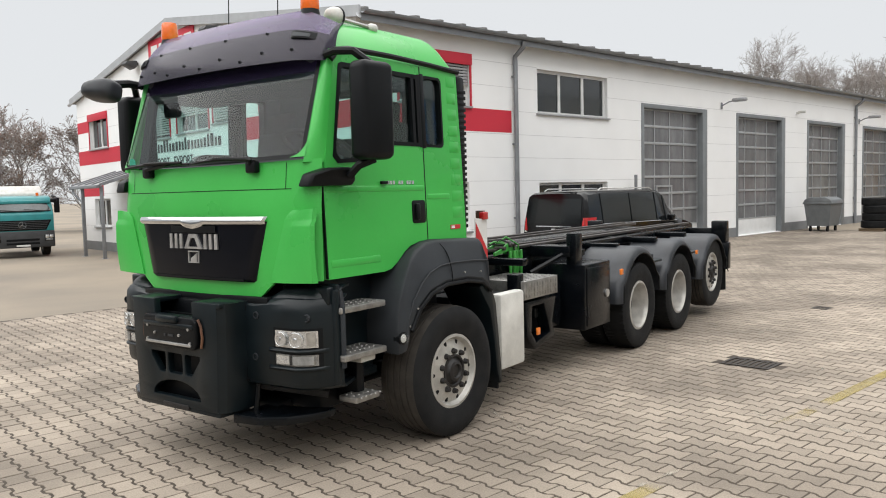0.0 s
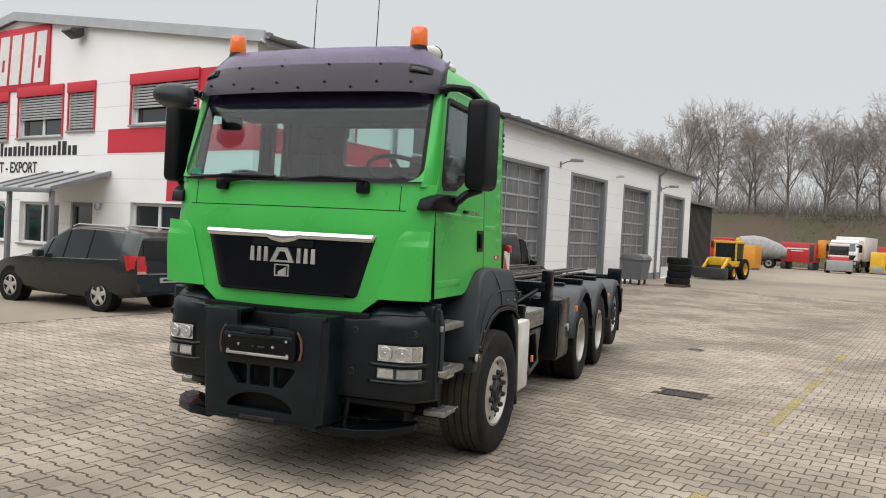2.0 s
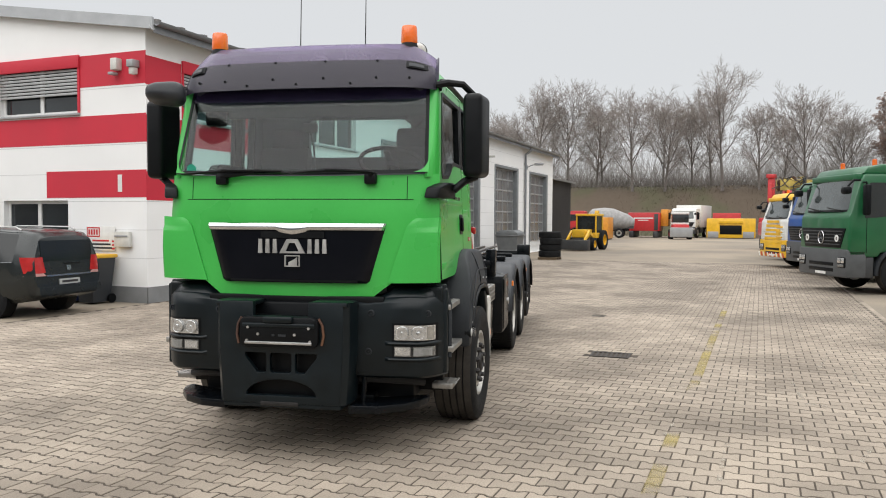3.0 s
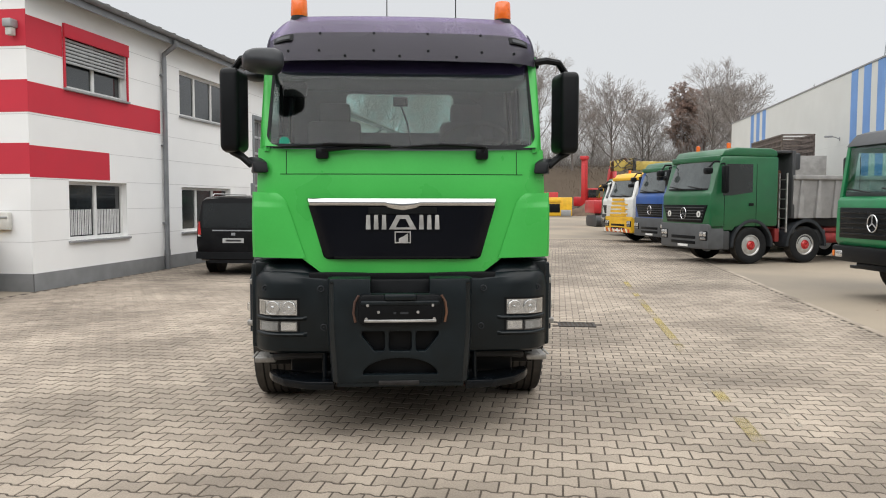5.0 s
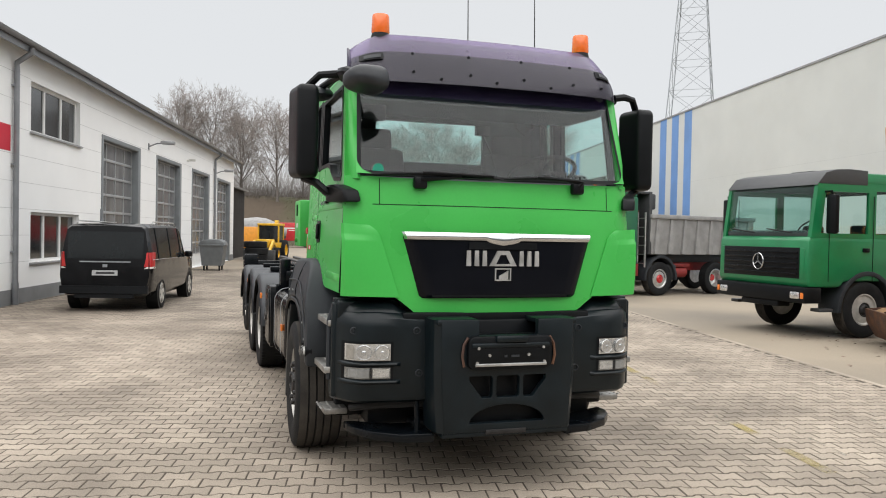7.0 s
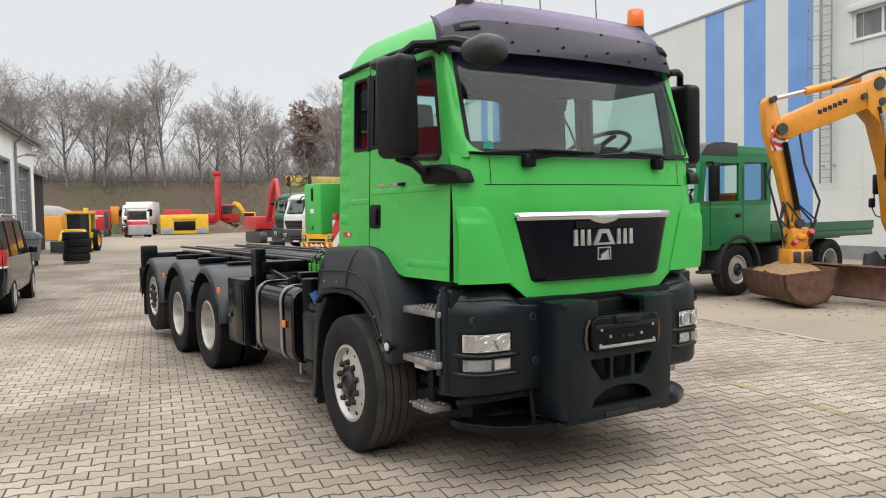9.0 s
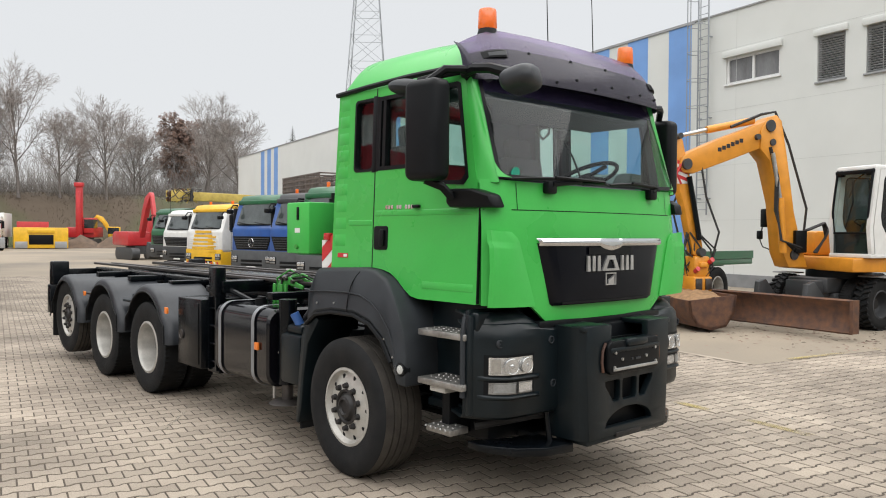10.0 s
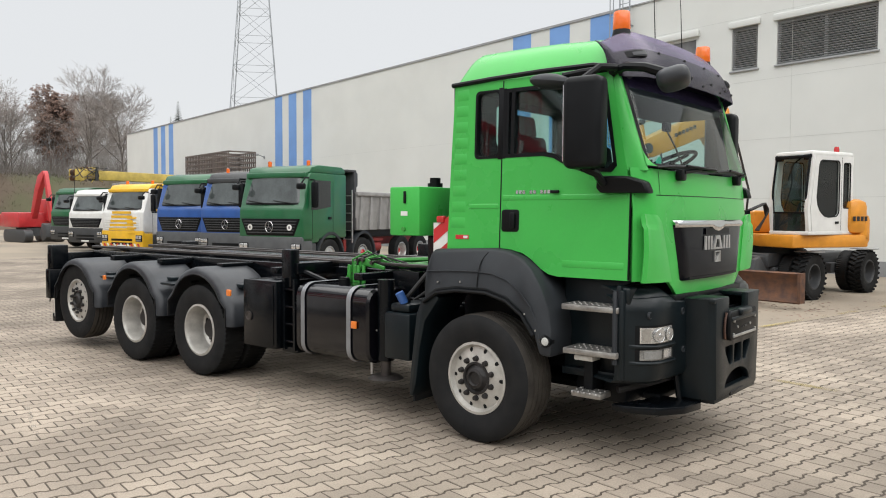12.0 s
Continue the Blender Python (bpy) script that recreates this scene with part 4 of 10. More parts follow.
def front_panel():
    def zb(v):
        a = abs(v)
        return 1.265 if a < 0.66 else 1.265 + 0.125 * min(1, (a - 0.66) / 0.1)
    bm = bmesh.new()
    def f(t, v):
        lo = zb(v)
        z = lo + (2.2 + 0.02 * (abs(v) / 1.1) ** 2 - lo) * t
        return (front_x(v) + 0.10 * max(0, z - 1.9) + 0.03 * max(0, 1.36 - z) * 4, v * (1 - 0.02 * max(0, z - 1.9)), z)
    sheet(bm, f, [0, 0.04, 0.3, 0.62, 0.7, 0.78, 0.96, 1.0], spread_v(), 0.03)
    part("front_panel", bm, "green", truck)
    # dark seam lines of the front lid
    bm = bmesh.new()
    def seam(z0, z1, v0, v1, off=0.004):
        sheet(bm, lambda t, v: (front_x(v) + 0.10 * max(0, z0 + (z1 - z0) * t - 1.9) - off, v, z0 + (z1 - z0) * t), [0, 1], steps(v0, v1, 12))
    seam(2.018, 2.0235, -1.115, 1.115, 0.002)
    seam(2.0235, 2.2, 0.885, 0.890, 0.002)
    seam(2.0235, 2.2, -0.890, -0.885, 0.002)
    part("panel_seam", bm, "black", truck)


front_panel()


def grille():
    bm = bmesh.new()
    def f(t, s):
        z = 1.37 + 0.43 * t
        w = 0.60 + 0.125 * t
        v = s * w
        edge = max(0, abs(s) - 0.9) / 0.1
        return (front_x(v) - 0.03 + 0.03 * edge ** 2 + 0.02 * (t < 0.01), v, z)
    sheet(bm, f, [0, 0.05, 0.3, 0.6, 0.95, 1.0], [-1, -0.96, -0.9] + steps(-0.8, 0.8, 12) + [0.9, 0.96, 1])
    part("grille", bm, "gloss_black", truck, "gloss black grille panel")
    bm = bmesh.new()
    def g(t, s):
        v = s * (0.718 + 0.017 * t)
        return (front_x(v) - 0.034 - 0.018 * math.sin(math.pi * min(1, 0.15 + t * 0.85)) + 0.03 * max(0, abs(s) - 0.97) / 0.03, v, 1.782 + 0.052 * t - (0.035 * max(0, 1 - abs(v) / 0.13) ** 0.5 * (1 - t) if abs(v) < 0.13 else 0))
    sheet(bm, g, steps(0, 1, 5), [-1, -0.98] + steps(-0.9, -0.2, 6) + steps(-0.18, 0.18, 12) + steps(0.2, 0.9, 6) + [0.98, 1])
    part("chrome_strip", bm, "chrome", truck, "chrome strip over the grille")
    # badge shapes
    def block(pts, holes=()):
        b = bmesh.new()
        slab(b, pts, -0.012, 0.0, "yz", holes)
        part("badge", b, "alu", truck, "plain bright metal badge block").matrix_basis = Matrix.Translation((front_x(0.2) - 0.032, 0, 0))
    for y in (0.26, 0.20, 0.14):
        block([(y + 0.02, 1.60), (y - 0.016, 1.60), (y - 0.012, 1.71), (y + 0.016, 1.71)])
    block([(0.105, 1.60), (-0.105, 1.60), (-0.045, 1.71), (0.045, 1.71)], [[(0.055, 1.615), (-0.055, 1.615), (-0.022, 1.68), (0.022, 1.68)]])
    for y in (-0.26, -0.20, -0.14):
        block([(y + 0.016, 1.60), (y - 0.02, 1.60), (y - 0.016, 1.71), (y + 0.012, 1.71)])
    block(rect(-0.062, 0.062, 1.495, 1.585), [rect(-0.053, 0.053, 1.504, 1.576)])
    block([(-0.04, 1.505), (0.03, 1.505), (0.03, 1.53), (-0.01, 1.55), (-0.04, 1.57)])
    bm = bmesh.new()
    sheet(bm, lambda t, v: (front_x(v) - 0.036, v, 1.378 + 0.018 * t), [0, 1], steps(-0.52, 0.52, 10))
    sheet(bm, lambda t, v: (front_x(v) - 0.042, v, 1.72 + 0.05 * t), [0, 1], steps(-0.26, 0.26, 6))
    part("grille_slot", bm, "black", truck)


grille()


def corner_flap(s):
    bm = bmesh.new()
    def f(t, q):
        inner = 0.745 + 0.165 * t + 0.05 * max(0, (t - 0.86) / 0.14) ** 2
        v = inner + (1.15 - inner) * q
        out = 0.012 + (0.043 + 0.014 * min(1, max(0, (0.84 - t) / 0.05))) * q + 0.020 * math.sin(math.pi * min(1, max(0, t))) * q
        return (front_x(min(v, 1.08)) - out + 0.03 * (q > 0.98), s * v, 1.375 + 0.50 * t + 0.01 * q)
    sheet(bm, f, [0, 0.03, 0.2, 0.5, 0.76, 0.79, 0.84, 0.87, 0.92, 0.97, 1], [0, 0.04, 0.15, 0.4, 0.7, 0.94, 1.0], 0.025)
    part("air_deflector", bm, "green", truck, "green corner air deflector")


for s_ in (-1, 1):
    corner_flap(s_)

DOOR = [(-1.272, 1.395), (-0.68, 1.395), (-0.60, 1.41), (-0.53, 1.45), (-0.44, 1.52), (-0.36, 1.565), (-0.25, 1.59), (-0.135, 1.60), (-0.135, 2.965), (-1.03, 2.965), (-1.10, 2.93), (-1.245, 2.2), (-1.272, 2.02)]
DOOR_HOLE = [(-1.165, 2.235), (-1.12, 2.19), (-0.86, 2.205), (-0.74, 2.25), (-0.62, 2.315), (-0.52, 2.335), (-0.16, 2.335), (-0.16, 2.895), (-1.03, 2.895), (-1.06, 2.88)]
SIDE = [(-0.125, 1.60), (0.42, 1.575), (0.405, 2.2), (0.375, 2.965), (-0.125, 2.965)]
SIDE_HOLE = rounded(-0.11, 0.15, 2.335, 2.90, 0.04)


def lean(bm, s):
    """Bring a plate drawn at y 0..-0.05 to the leaning cab side."""
    for v in bm.verts:
        v.co.y = s * (side_y(v.co.z) + v.co.y)
    return bm


def cab_side(s):
    b = bmesh.new()
    slab(b, DOOR, -0.05, 0.0, "xz", [DOOR_HOLE])
    door = part("door", lean(b, s), "green", truck, "green cab door", angle=25)
    b = bmesh.new()
    slab(b, SIDE, -0.05, 0.0, "xz", [SIDE_HOLE])
    part("side_panel", lean(b, s), "green", truck, angle=25)
    b = bmesh.new()
    slab(b, SIDE, -0.066, -0.054, "xz", [SIDE_HOLE])
    part("side_lining", lean(b, s), "lining", truck, angle=25)
    b = bmesh.new()
    slab(b, DOOR, -0.066, -0.054, "xz", [DOOR_HOLE])
    part("door_lining", lean(b, s), "lining", door, angle=25)
    # pressed ribs at the rear edge
    for k in range(9):
        z = 1.75 + 0.135 * k
        b = bmesh.new()
        box(b, 0.23 - 0.03 * (z - 1.6) * 0.3, 0.395 - 0.03 * (z - 1.6), -0.02, 0.0012, z, z + 0.105, 0.02)
        part("pressed_rib", lean(b, s), "green", truck, angle=60)
    for x0, x1, z in ((-1.26, -0.145, 1.985), (-0.115, 0.20, 1.915)):
        b = bmesh.new()
        box(b, x0, x1, -0.02, 0.0035, z, z + 0.05, 0.016, seg=4)
        part("door_crease", lean(b, s), "green", door if x0 < -1 else truck, angle=60)
    # long swage line over the door
    b = bmesh.new()
    box(b, -1.24, -0.72, -0.01, 0.003, 1.47, 1.525, 0.011)
    part("swage", lean(b, s), "green", door)
    # glass and black rubber
    b = bmesh.new()
    slab(b, DOOR_HOLE, -0.028, -0.022, "xz")
    part("window_glass", lean(b, s), "glass", door, "clear door glass").visible_shadow = False
    def frame_of(outline, g, cx, cz):
        inner = [(cx + (x - cx) * (1 - g / max(0.05, abs(x - cx))), cz + (z - cz) * (1 - g / max(0.05, abs(z - cz)))) for x, z in outline]
        b_ = bmesh.new()
        slab(b_, outline, -0.068, 0.004, "xz", [inner])
        return lean(b_, s)
    part("window_rubber", frame_of(DOOR_HOLE, 0.03, -0.66, 2.56), "black", door)
    b = bmesh.new()
    box(b, -0.25, -0.215, -0.03, 0.004, 2.345, 2.885)
    box(b, -0.164, -0.137, -0.02, 0.004, 2.33, 2.90)
    part("glass_post", lean(b, s), "black", door)
    b = bmesh.new()
    box(b, -0.137, -0.088, -0.03, 0.006, 2.325, 2.91, 0.004)
    part("window_pillar", lean(b, s), "black", truck)
    b = bmesh.new()
    slab(b, SIDE_HOLE, -0.028, -0.022, "xz")
    part("quarter_glass", lean(b, s), "glass", truck, "clear quarter window").visible_shadow = False
    part("quarter_rubber", frame_of(SIDE_HOLE, 0.02, 0.02, 2.62), "black", truck)
    # door seams, roof gutter
    for row in ((-0.136, -0.124, -0.02, 0.001, 1.6, 2.965), (-1.281, -1.272, -0.02, 0.001, 1.40, 2.03)):
        part("door_seam", lean(boxes(row), s), "black", truck)
    b = bmesh.new()
    tube(b, [(0.40, 0.005, 2.975), (0.0, 0.008, 2.99), (-0.5, 0.008, 3.0), (-0.95, 0.006, 2.995), (-1.06, 0.004, 2.975), (-1.13, 0.0, 2.9)], 0.021, 8)
    part("roof_gutter", lean(b, s), "black", truck)
    # handle in its well
    b = bmesh.new()
    slab(b, rounded(-0.315, -0.145, 1.735, 1.915, 0.025), -0.02, 0.006, "xz", bev=0.004)
    part("handle_well", lean(b, s), "black", door)
    b = bmesh.new()
    box(b, -0.285, -0.235, 0.006, 0.03, 1.76, 1.89, 0.012)
    part("door_handle", lean(b, s), "black", door, "black pull handle")
    # plain bars where the type name stands
    for k in range(10):
        if k in (3, 6):
            continue
        b = bmesh.new()
        box(b, -0.60 + 0.033 * k, -0.576 + 0.033 * k, 0.0, 0.004, 2.04, 2.068)
        part("badge", lean(b, s), "chrome", door, "small silver badge bar")
    b = bmesh.new()
    box(b, -0.685, -0.61, 0.0, 0.028, 2.042, 2.066, 0.008)
    part("repeater", lean(b, s), "black", door)
    b = bmesh.new()
    box(b, 0.19, 0.33, 0.0, 0.004, 1.665, 1.70)
    part("sticker", lean(b, s), "sign_red", truck, "small red and white sticker")
    b = bmesh.new()
    box(b, 0.20, 0.245, 0.004, 0.006, 1.672, 1.693)
    part("sticker", lean(b, s), "sign_white", truck)
    # mirror bracket, mirrors and arms
    b = bmesh.new()
    slab(b, [(-1.42, 2.03), (-1.39, 2.115), (-1.28, 2.155), (-1.07, 2.16), (-1.045, 2.14), (-1.04, 2.07), (-1.075, 2.035)], -0.02, 0.09, "xz", bev=0.025)
    for v in b.verts:
        v.co.y = s * (side_y(2.0) + v.co.y - 0.09 * max(0, -1.26 - v.co.x) / 0.17)
    part("mirror_bracket", b, "black", truck)
    def main_mirror():
        b_ = bmesh.new()
        box(b_, -1.185, -0.895, 1.25, 1.465, 2.205, 2.865, 0.055, seg=4)
        for v in b_.verts:
            if v.co.x < -1.08:
                v.co.y += 0.03 * (1.36 - v.co.y) / 0.11
            v.co.y *= s
        return b_
    mir = part("mirror", main_mirror(), "black", truck, "tall black door mirror")
    b = bmesh.new()
    box(b, -0.897, -0.891, 1.29, 1.43, 2.26, 2.81)
    for v in b.verts:
        v.co.y *= s
    part("mirror_glass", b, "chrome", mir)
    b = bmesh.new()
    tube(b, [(-1.16, s * 1.07, 2.93), (-1.16, s * 1.16, 2.945), (-1.10, s * 1.27, 2.94), (-1.02, s * 1.36, 2.85)], 0.028, 8)
    part("mirror_arm", b, "black", mir)
    b = bmesh.new()
    tube(b, [(-1.1, s * 1.2, 2.1), (-1.09, s * 1.28, 2.17), (-1.02, s * 1.37, 2.215)], 0.03, 8)
    part("mirror_arm", b, "black", mir)
    if s > 0:
        b = bmesh.new()
        bmesh.ops.create_uvsphere(b, u_segments=28, v_segments=16, radius=1)
        for v in b.verts:
            k_ = (abs(v.co.x) ** 3.2 + abs(v.co.y) ** 3.2 + abs(v.co.z) ** 3.2) ** (-1 / 3.2)
            v.co *= k_
            v.co.z *= 1 - 0.18 * v.co.y
        bmesh.ops.transform(b, matrix=Matrix.LocRotScale((-1.55, 1.03, 2.845), Euler((0, radians(14), radians(18))), (0.115, 0.15, 0.08)), verts=b.verts)
        m2 = part("front_mirror", b, "fender_dusty", truck, "grey front mirror pod over the windscreen", angle=60)
        b = bmesh.new()
        tube(b, [(-1.1, 1.1, 2.93), (-1.24, 1.14, 2.945), (-1.38, 1.13, 2.925), (-1.50, 1.06, 2.88)], [0.03, 0.034, 0.034, 0.04], 8)
        part("mirror_arm", b, "black", m2)
        b = bmesh.new()
        bmesh.ops.create_uvsphere(b, u_segments=18, v_segments=10, radius=1)
        bmesh.ops.transform(b, matrix=Matrix.LocRotScale((-0.66, 1.22, 2.885), Euler((0, radians(-8), 0)), (0.18, 0.12, 0.06)), verts=b.verts)
        m3 = part("kerb_mirror", b, "fender", truck, "grey kerb mirror over the door")
        b = bmesh.new()
        tube(b, [(-1.08, 1.12, 2.95), (-0.9, 1.16, 2.94), (-0.75, 1.2, 2.92)], 0.025, 8)
        part("mirror_arm", b, "black", m3)


for s_ in (-1, 1):
    cab_side(s_)


def windscreen():
    def ws(t, v):
        z = 2.215 + 0.02 * (abs(v) / 1.05) ** 2 + 0.74 * t
        w = v * (1 - 0.035 * t)
        return (front_x(v) + 0.01 + 0.25 * t, w, z)
    vs = spread_v(12, 1.045)
    bm = bmesh.new()
    sheet(bm, ws, steps(0, 1, 6), vs)
    ob = part("windscreen", bm, "glass", truck, "large curved windscreen")
    ob.visible_shadow = False
    bm = bmesh.new()
    def strip(t0, t1, v0, v1, off, n=16):
        sheet(bm, lambda t, v: (ws(t, v)[0] - off, ws(t, v)[1], ws(t, v)[2]), [t0, t1] if n > 2 else steps(t0, t1, 6), steps(v0, v1, n))
    strip(-0.01, 0.03, -1.04, 1.04, 0.006)
    strip(0.95, 1.0, -1.04, 1.04, 0.006)
    strip(0.0, 1.0, 1.02, 1.045, 0.006, 2)
    strip(0.0, 1.0, -1.045, -1.02, 0.006, 2)
    part("windscreen_rubber", bm, "black", truck)
    # dark strip on the glass stands in for the visor's reflection and shade
    bm = bmesh.new()
    sheet(bm, lambda t, v: (ws(t, v)[0] - 0.004, ws(t, v)[1], ws(t, v)[2]), [0.80, 0.88, 0.95], steps(-1.02, 1.02, 16))
    part("shade_band", bm, "visor_reflection", ob, "violet strip on the glass top, standing in for the visor's reflection").visible_shadow = False
    # body-coloured corners under the rounded glass
    for s in (-1, 1):
        bm = bmesh.new()
        def corner(t, q):
            edge = 1.05 - 0.11 * (1 - math.sqrt(max(0, 1 - (1 - t / 0.17) ** 2)))
            v = edge + (1.05 - edge) * q
            p = ws(t, s * v)
            return (p[0] - 0.010, p[1], p[2])
        sheet(bm, corner, steps(0.0, 0.17, 8), [0, 0.5, 1])
        part("glass_corner", bm, "green", truck)
    # pillars in body colour between glass and door
    for s in (-1, 1):
        bm = bmesh.new()
        def pil(t, q):
            a = Vector(ws(t, s * 1.04))
            z = a.z
            b = Vector((-1.255 + (0.15 * max(0, (z - 2.05)) / 0.88), s * side_y(z), z))
            p = a.lerp(b, q)
            k = min(1, max(0, (t + 0.05) / 0.25))
            p.y += s * 0.018 * math.sin(math.pi * q) * k
            p.x -= 0.028 * math.sin(math.pi * q) * k
            return p
        sheet(bm, pil, steps(-0.05, 1.0, 8), steps(0, 1, 5), 0.03)
        part("pillar", bm, "green", truck)
    # header above the glass
    bm = bmesh.new()
    sheet(bm, lambda t, v: (front_x(v) + 0.262 + 0.09 * t, v * 0.965, 2.955 + 0.02 * (abs(v) / 1.05) ** 2 * (1 - t) + 0.13 * t), steps(0, 1, 3), spread_v(12, 1.03), 0.03)
    part("header", bm, "black", truck)
    # wipers and their covers, the blades lying low along the glass
    for a, v0, v1 in ((0.61, 0.98, 0.03), (-0.61, 0.0, -0.66)):
        bm = bmesh.new()
        zb = 2.222
        tube(bm, [(front_x(v) - 0.022, v, zb + 0.018 * math.sin(math.pi * k / 8)) for k, v in enumerate(steps(v0, v1, 8))], [0.006] + [0.012] * 7 + [0.006], 6)
        mid = (v0 * 0.6 + v1 * 0.4)
        tube(bm, [(front_x(a) - 0.02, a, 2.20), (front_x(a) - 0.04, (a + v1) / 2, 2.228), (front_x(v1) - 0.042, v1 + 0.06, 2.236), (front_x(mid) - 0.04, mid, 2.248)], [0.02, 0.014, 0.012, 0.010], 6)
        w = part("wiper", bm, "black", truck, "black wiper with its arm")
        bm = bmesh.new()
        box(bm, front_x(a) - 0.03, front_x(a) + 0.03, a - 0.048, a + 0.048, 2.135, 2.222, 0.016)
        part("wiper_cover", bm, "black", w)
    bm = bmesh.new()
    cyl(bm, (front_x(0.9) + 0.028, 0.9, 2.265), (front_x(0.9) + 0.033, 0.9, 2.266), 0.04, n=20)
    bmesh.ops.transform(bm, matrix=Matrix.Translation((-0.012, 0, 0)), verts=bm.verts)
    part("sticker", bm, "sticker", truck, "round green sticker in the windscreen")


windscreen()


def cab_roof():
    bm = bmesh.new()
    def f(t, q):
        x = 0.40 - 1.52 * t
        crown = (0.335 - 0.05 * max(0, (t - 0.45) / 0.55) ** 1.5) * (1 - (max(0, 0.11 - t) / 0.11) ** 3.4 * 0.95)
        e = abs(q)
        y = q * 1.075 * (1.0 - 0.015 * t)
        z = 2.965 + crown * (1 - e ** 10)
        y = y * (1 - 0.055 * max(0, (z - 2.965) / 0.36))
        return (x, y, z)
    sheet(bm, f, [0, 0.008, 0.02, 0.035, 0.055, 0.08, 0.11, 0.15, 0.2, 0.4, 0.6, 0.8, 0.9, 1.0], [-1, -0.99, -0.975, -0.955, -0.93, -0.9, -0.86, -0.8, -0.6, -0.3, 0, 0.3, 0.6, 0.8, 0.86, 0.9, 0.93, 0.955, 0.975, 0.99, 1], 0.03)
    part("roof", bm, "green", truck, angle=70)
    bm = bmesh.new()
    slab(bm, rect(-1.07, 1.07, 1.575, 2.97), 0.36, 0.40, "yz", [rounded(-0.53, 0.53, 2.49, 2.87, 0.05)])
    part("rear_wall", bm, "fender", truck)
    bm = bmesh.new()
    slab(bm, rounded(-0.53, 0.53, 2.49, 2.87, 0.05), 0.375, 0.381, "yz")
    part("rear_glass", bm, "glass", truck).visible_shadow = False
    part("cab_floor", boxes((-1.25, 0.36, -1.0, 1.0, 1.42, 1.56, 0.02)), "black", truck)
    bm = bmesh.new()
    slab(bm, rect(-1.04, 1.04, 1.6, 2.93), 0.34, 0.355, "yz", [rounded(-0.53, 0.53, 2.49, 2.87, 0.05)])
    part("rear_lining", bm, "lining", truck)
    part("headliner", boxes((-1.1, 0.35, -1.0, 1.0, 2.93, 2.955)), "lining", truck)
    # sun visor: one smoked see-through sheet, bent round the corners
    def vis(t, v):
        e = abs(v)
        z = 2.80 + 0.475 * t - 0.10 * t ** 2 * max(0, (e - 0.78) / 0.28) ** 2
        x = -1.385 + 0.10 * (e / 1.05) ** 2 + 0.10 * max(0, (e - 0.86) / 0.2) ** 2 + 0.02 * t + 0.20 * t ** 2.4
        return (x, v * (1 - 0.03 * t ** 3), z)
    vv = [-1.06, -1.045, -1.02, -0.99, -0.95] + steps(-0.9, 0.9, 18) + [0.95, 0.99, 1.02, 1.045, 1.06]
    def wing(bm_, t0, t1, n):
        for s in (-1, 1):
            sheet(bm_, lambda t, q: (vis(t, s * 1.06)[0] + (0.05 + 0.09 * (1 - t)) * q, s * (abs(vis(t, 1.06)[1]) + 0.012 * math.sin(q * 3)), vis(t, 1.06)[2] + 0.03 * q), steps(t0, t1, n), [0, 0.3, 0.7, 1], 0.005)
    bm = bmesh.new()
    sheet(bm, vis, steps(0.20, 0.68, 9), vv, 0.006)
    wing(bm, 0.20, 0.96, 6)
    vz = part("sun_visor", bm, "visor", truck, "smoked violet see-through sun visor over the windscreen", angle=50)
    # upper edge of the visor, brightened in colour for the sky above it
    bm = bmesh.new()
    sheet(bm, vis, steps(0.68, 1.0, 7), vv, 0.006)
    part("visor_edge", bm, "visor_skylit", vz, "upper visor edge, sky light put into its lighter violet")
    # dark mounting panel behind it, with four rounded humps
    bm = bmesh.new()
    def back(t, v):
        hump = sum(math.exp(-((v - c) / 0.055) ** 2) for c in (-0.62, -0.2, 0.22, 0.64))
        p_ = vis(0.30 + 0.32 * t, v * 0.985)
        return (p_[0] + 0.055, p_[1] * 0.985, p_[2] + 0.085 * hump * t)
    sheet(bm, back, steps(0, 1, 6), steps(-1.03, 1.03, 64), 0.01)
    part("visor_mount", bm, "visor_back", vz, "dark mounting panel behind the visor", angle=50)
    for v in (-0.88, -0.62, -0.2, 0.22, 0.64, 0.88):
        for t in (0.36, 0.66):
            if abs(v) > 0.8 and t > 0.5:
                continue
            p = vis(t, v)
            b = bmesh.new()
            cyl(b, (p[0] - 0.007, p[1], p[2]), (p[0] + 0.05, p[1], p[2] + 0.005), 0.010, n=10)
            part("visor_bolt", b, "black", vz)
    for v in (-0.42, 0.02, 0.44):
        p = vis(0.27, v)
        b = bmesh.new()
        cyl(b, (p[0] - 0.007, p[1], p[2]), (p[0] + 0.04, p[1], p[2] + 0.005), 0.010, n=10)
        part("visor_bolt", b, "black", vz)
    for s in (-1, 1):
        c = s * 0.93
        def lamp_at(q, u, off):
            p = vis(0.60 + q, c + u)
            return (p[0] - off, p[1], p[2])
        b = bmesh.new()
        sheet(b, lambda q, u: lamp_at(q, u, 0.02 - 0.016 * (abs(u) / 0.08) ** 4), steps(-0.055, 0.055, 4), steps(-0.08, 0.08, 6), 0.02)
        lamp = part("marker_lamp", b, "black", vz, "small marker lamp in the visor")
        b = bmesh.new()
        sheet(b, lambda q, u: lamp_at(q, u, 0.024), steps(-0.03, 0.03, 2), steps(-0.055, 0.055, 4), 0.006)
        part("lamp_glass", b, "fender_dusty", lamp)


cab_roof()


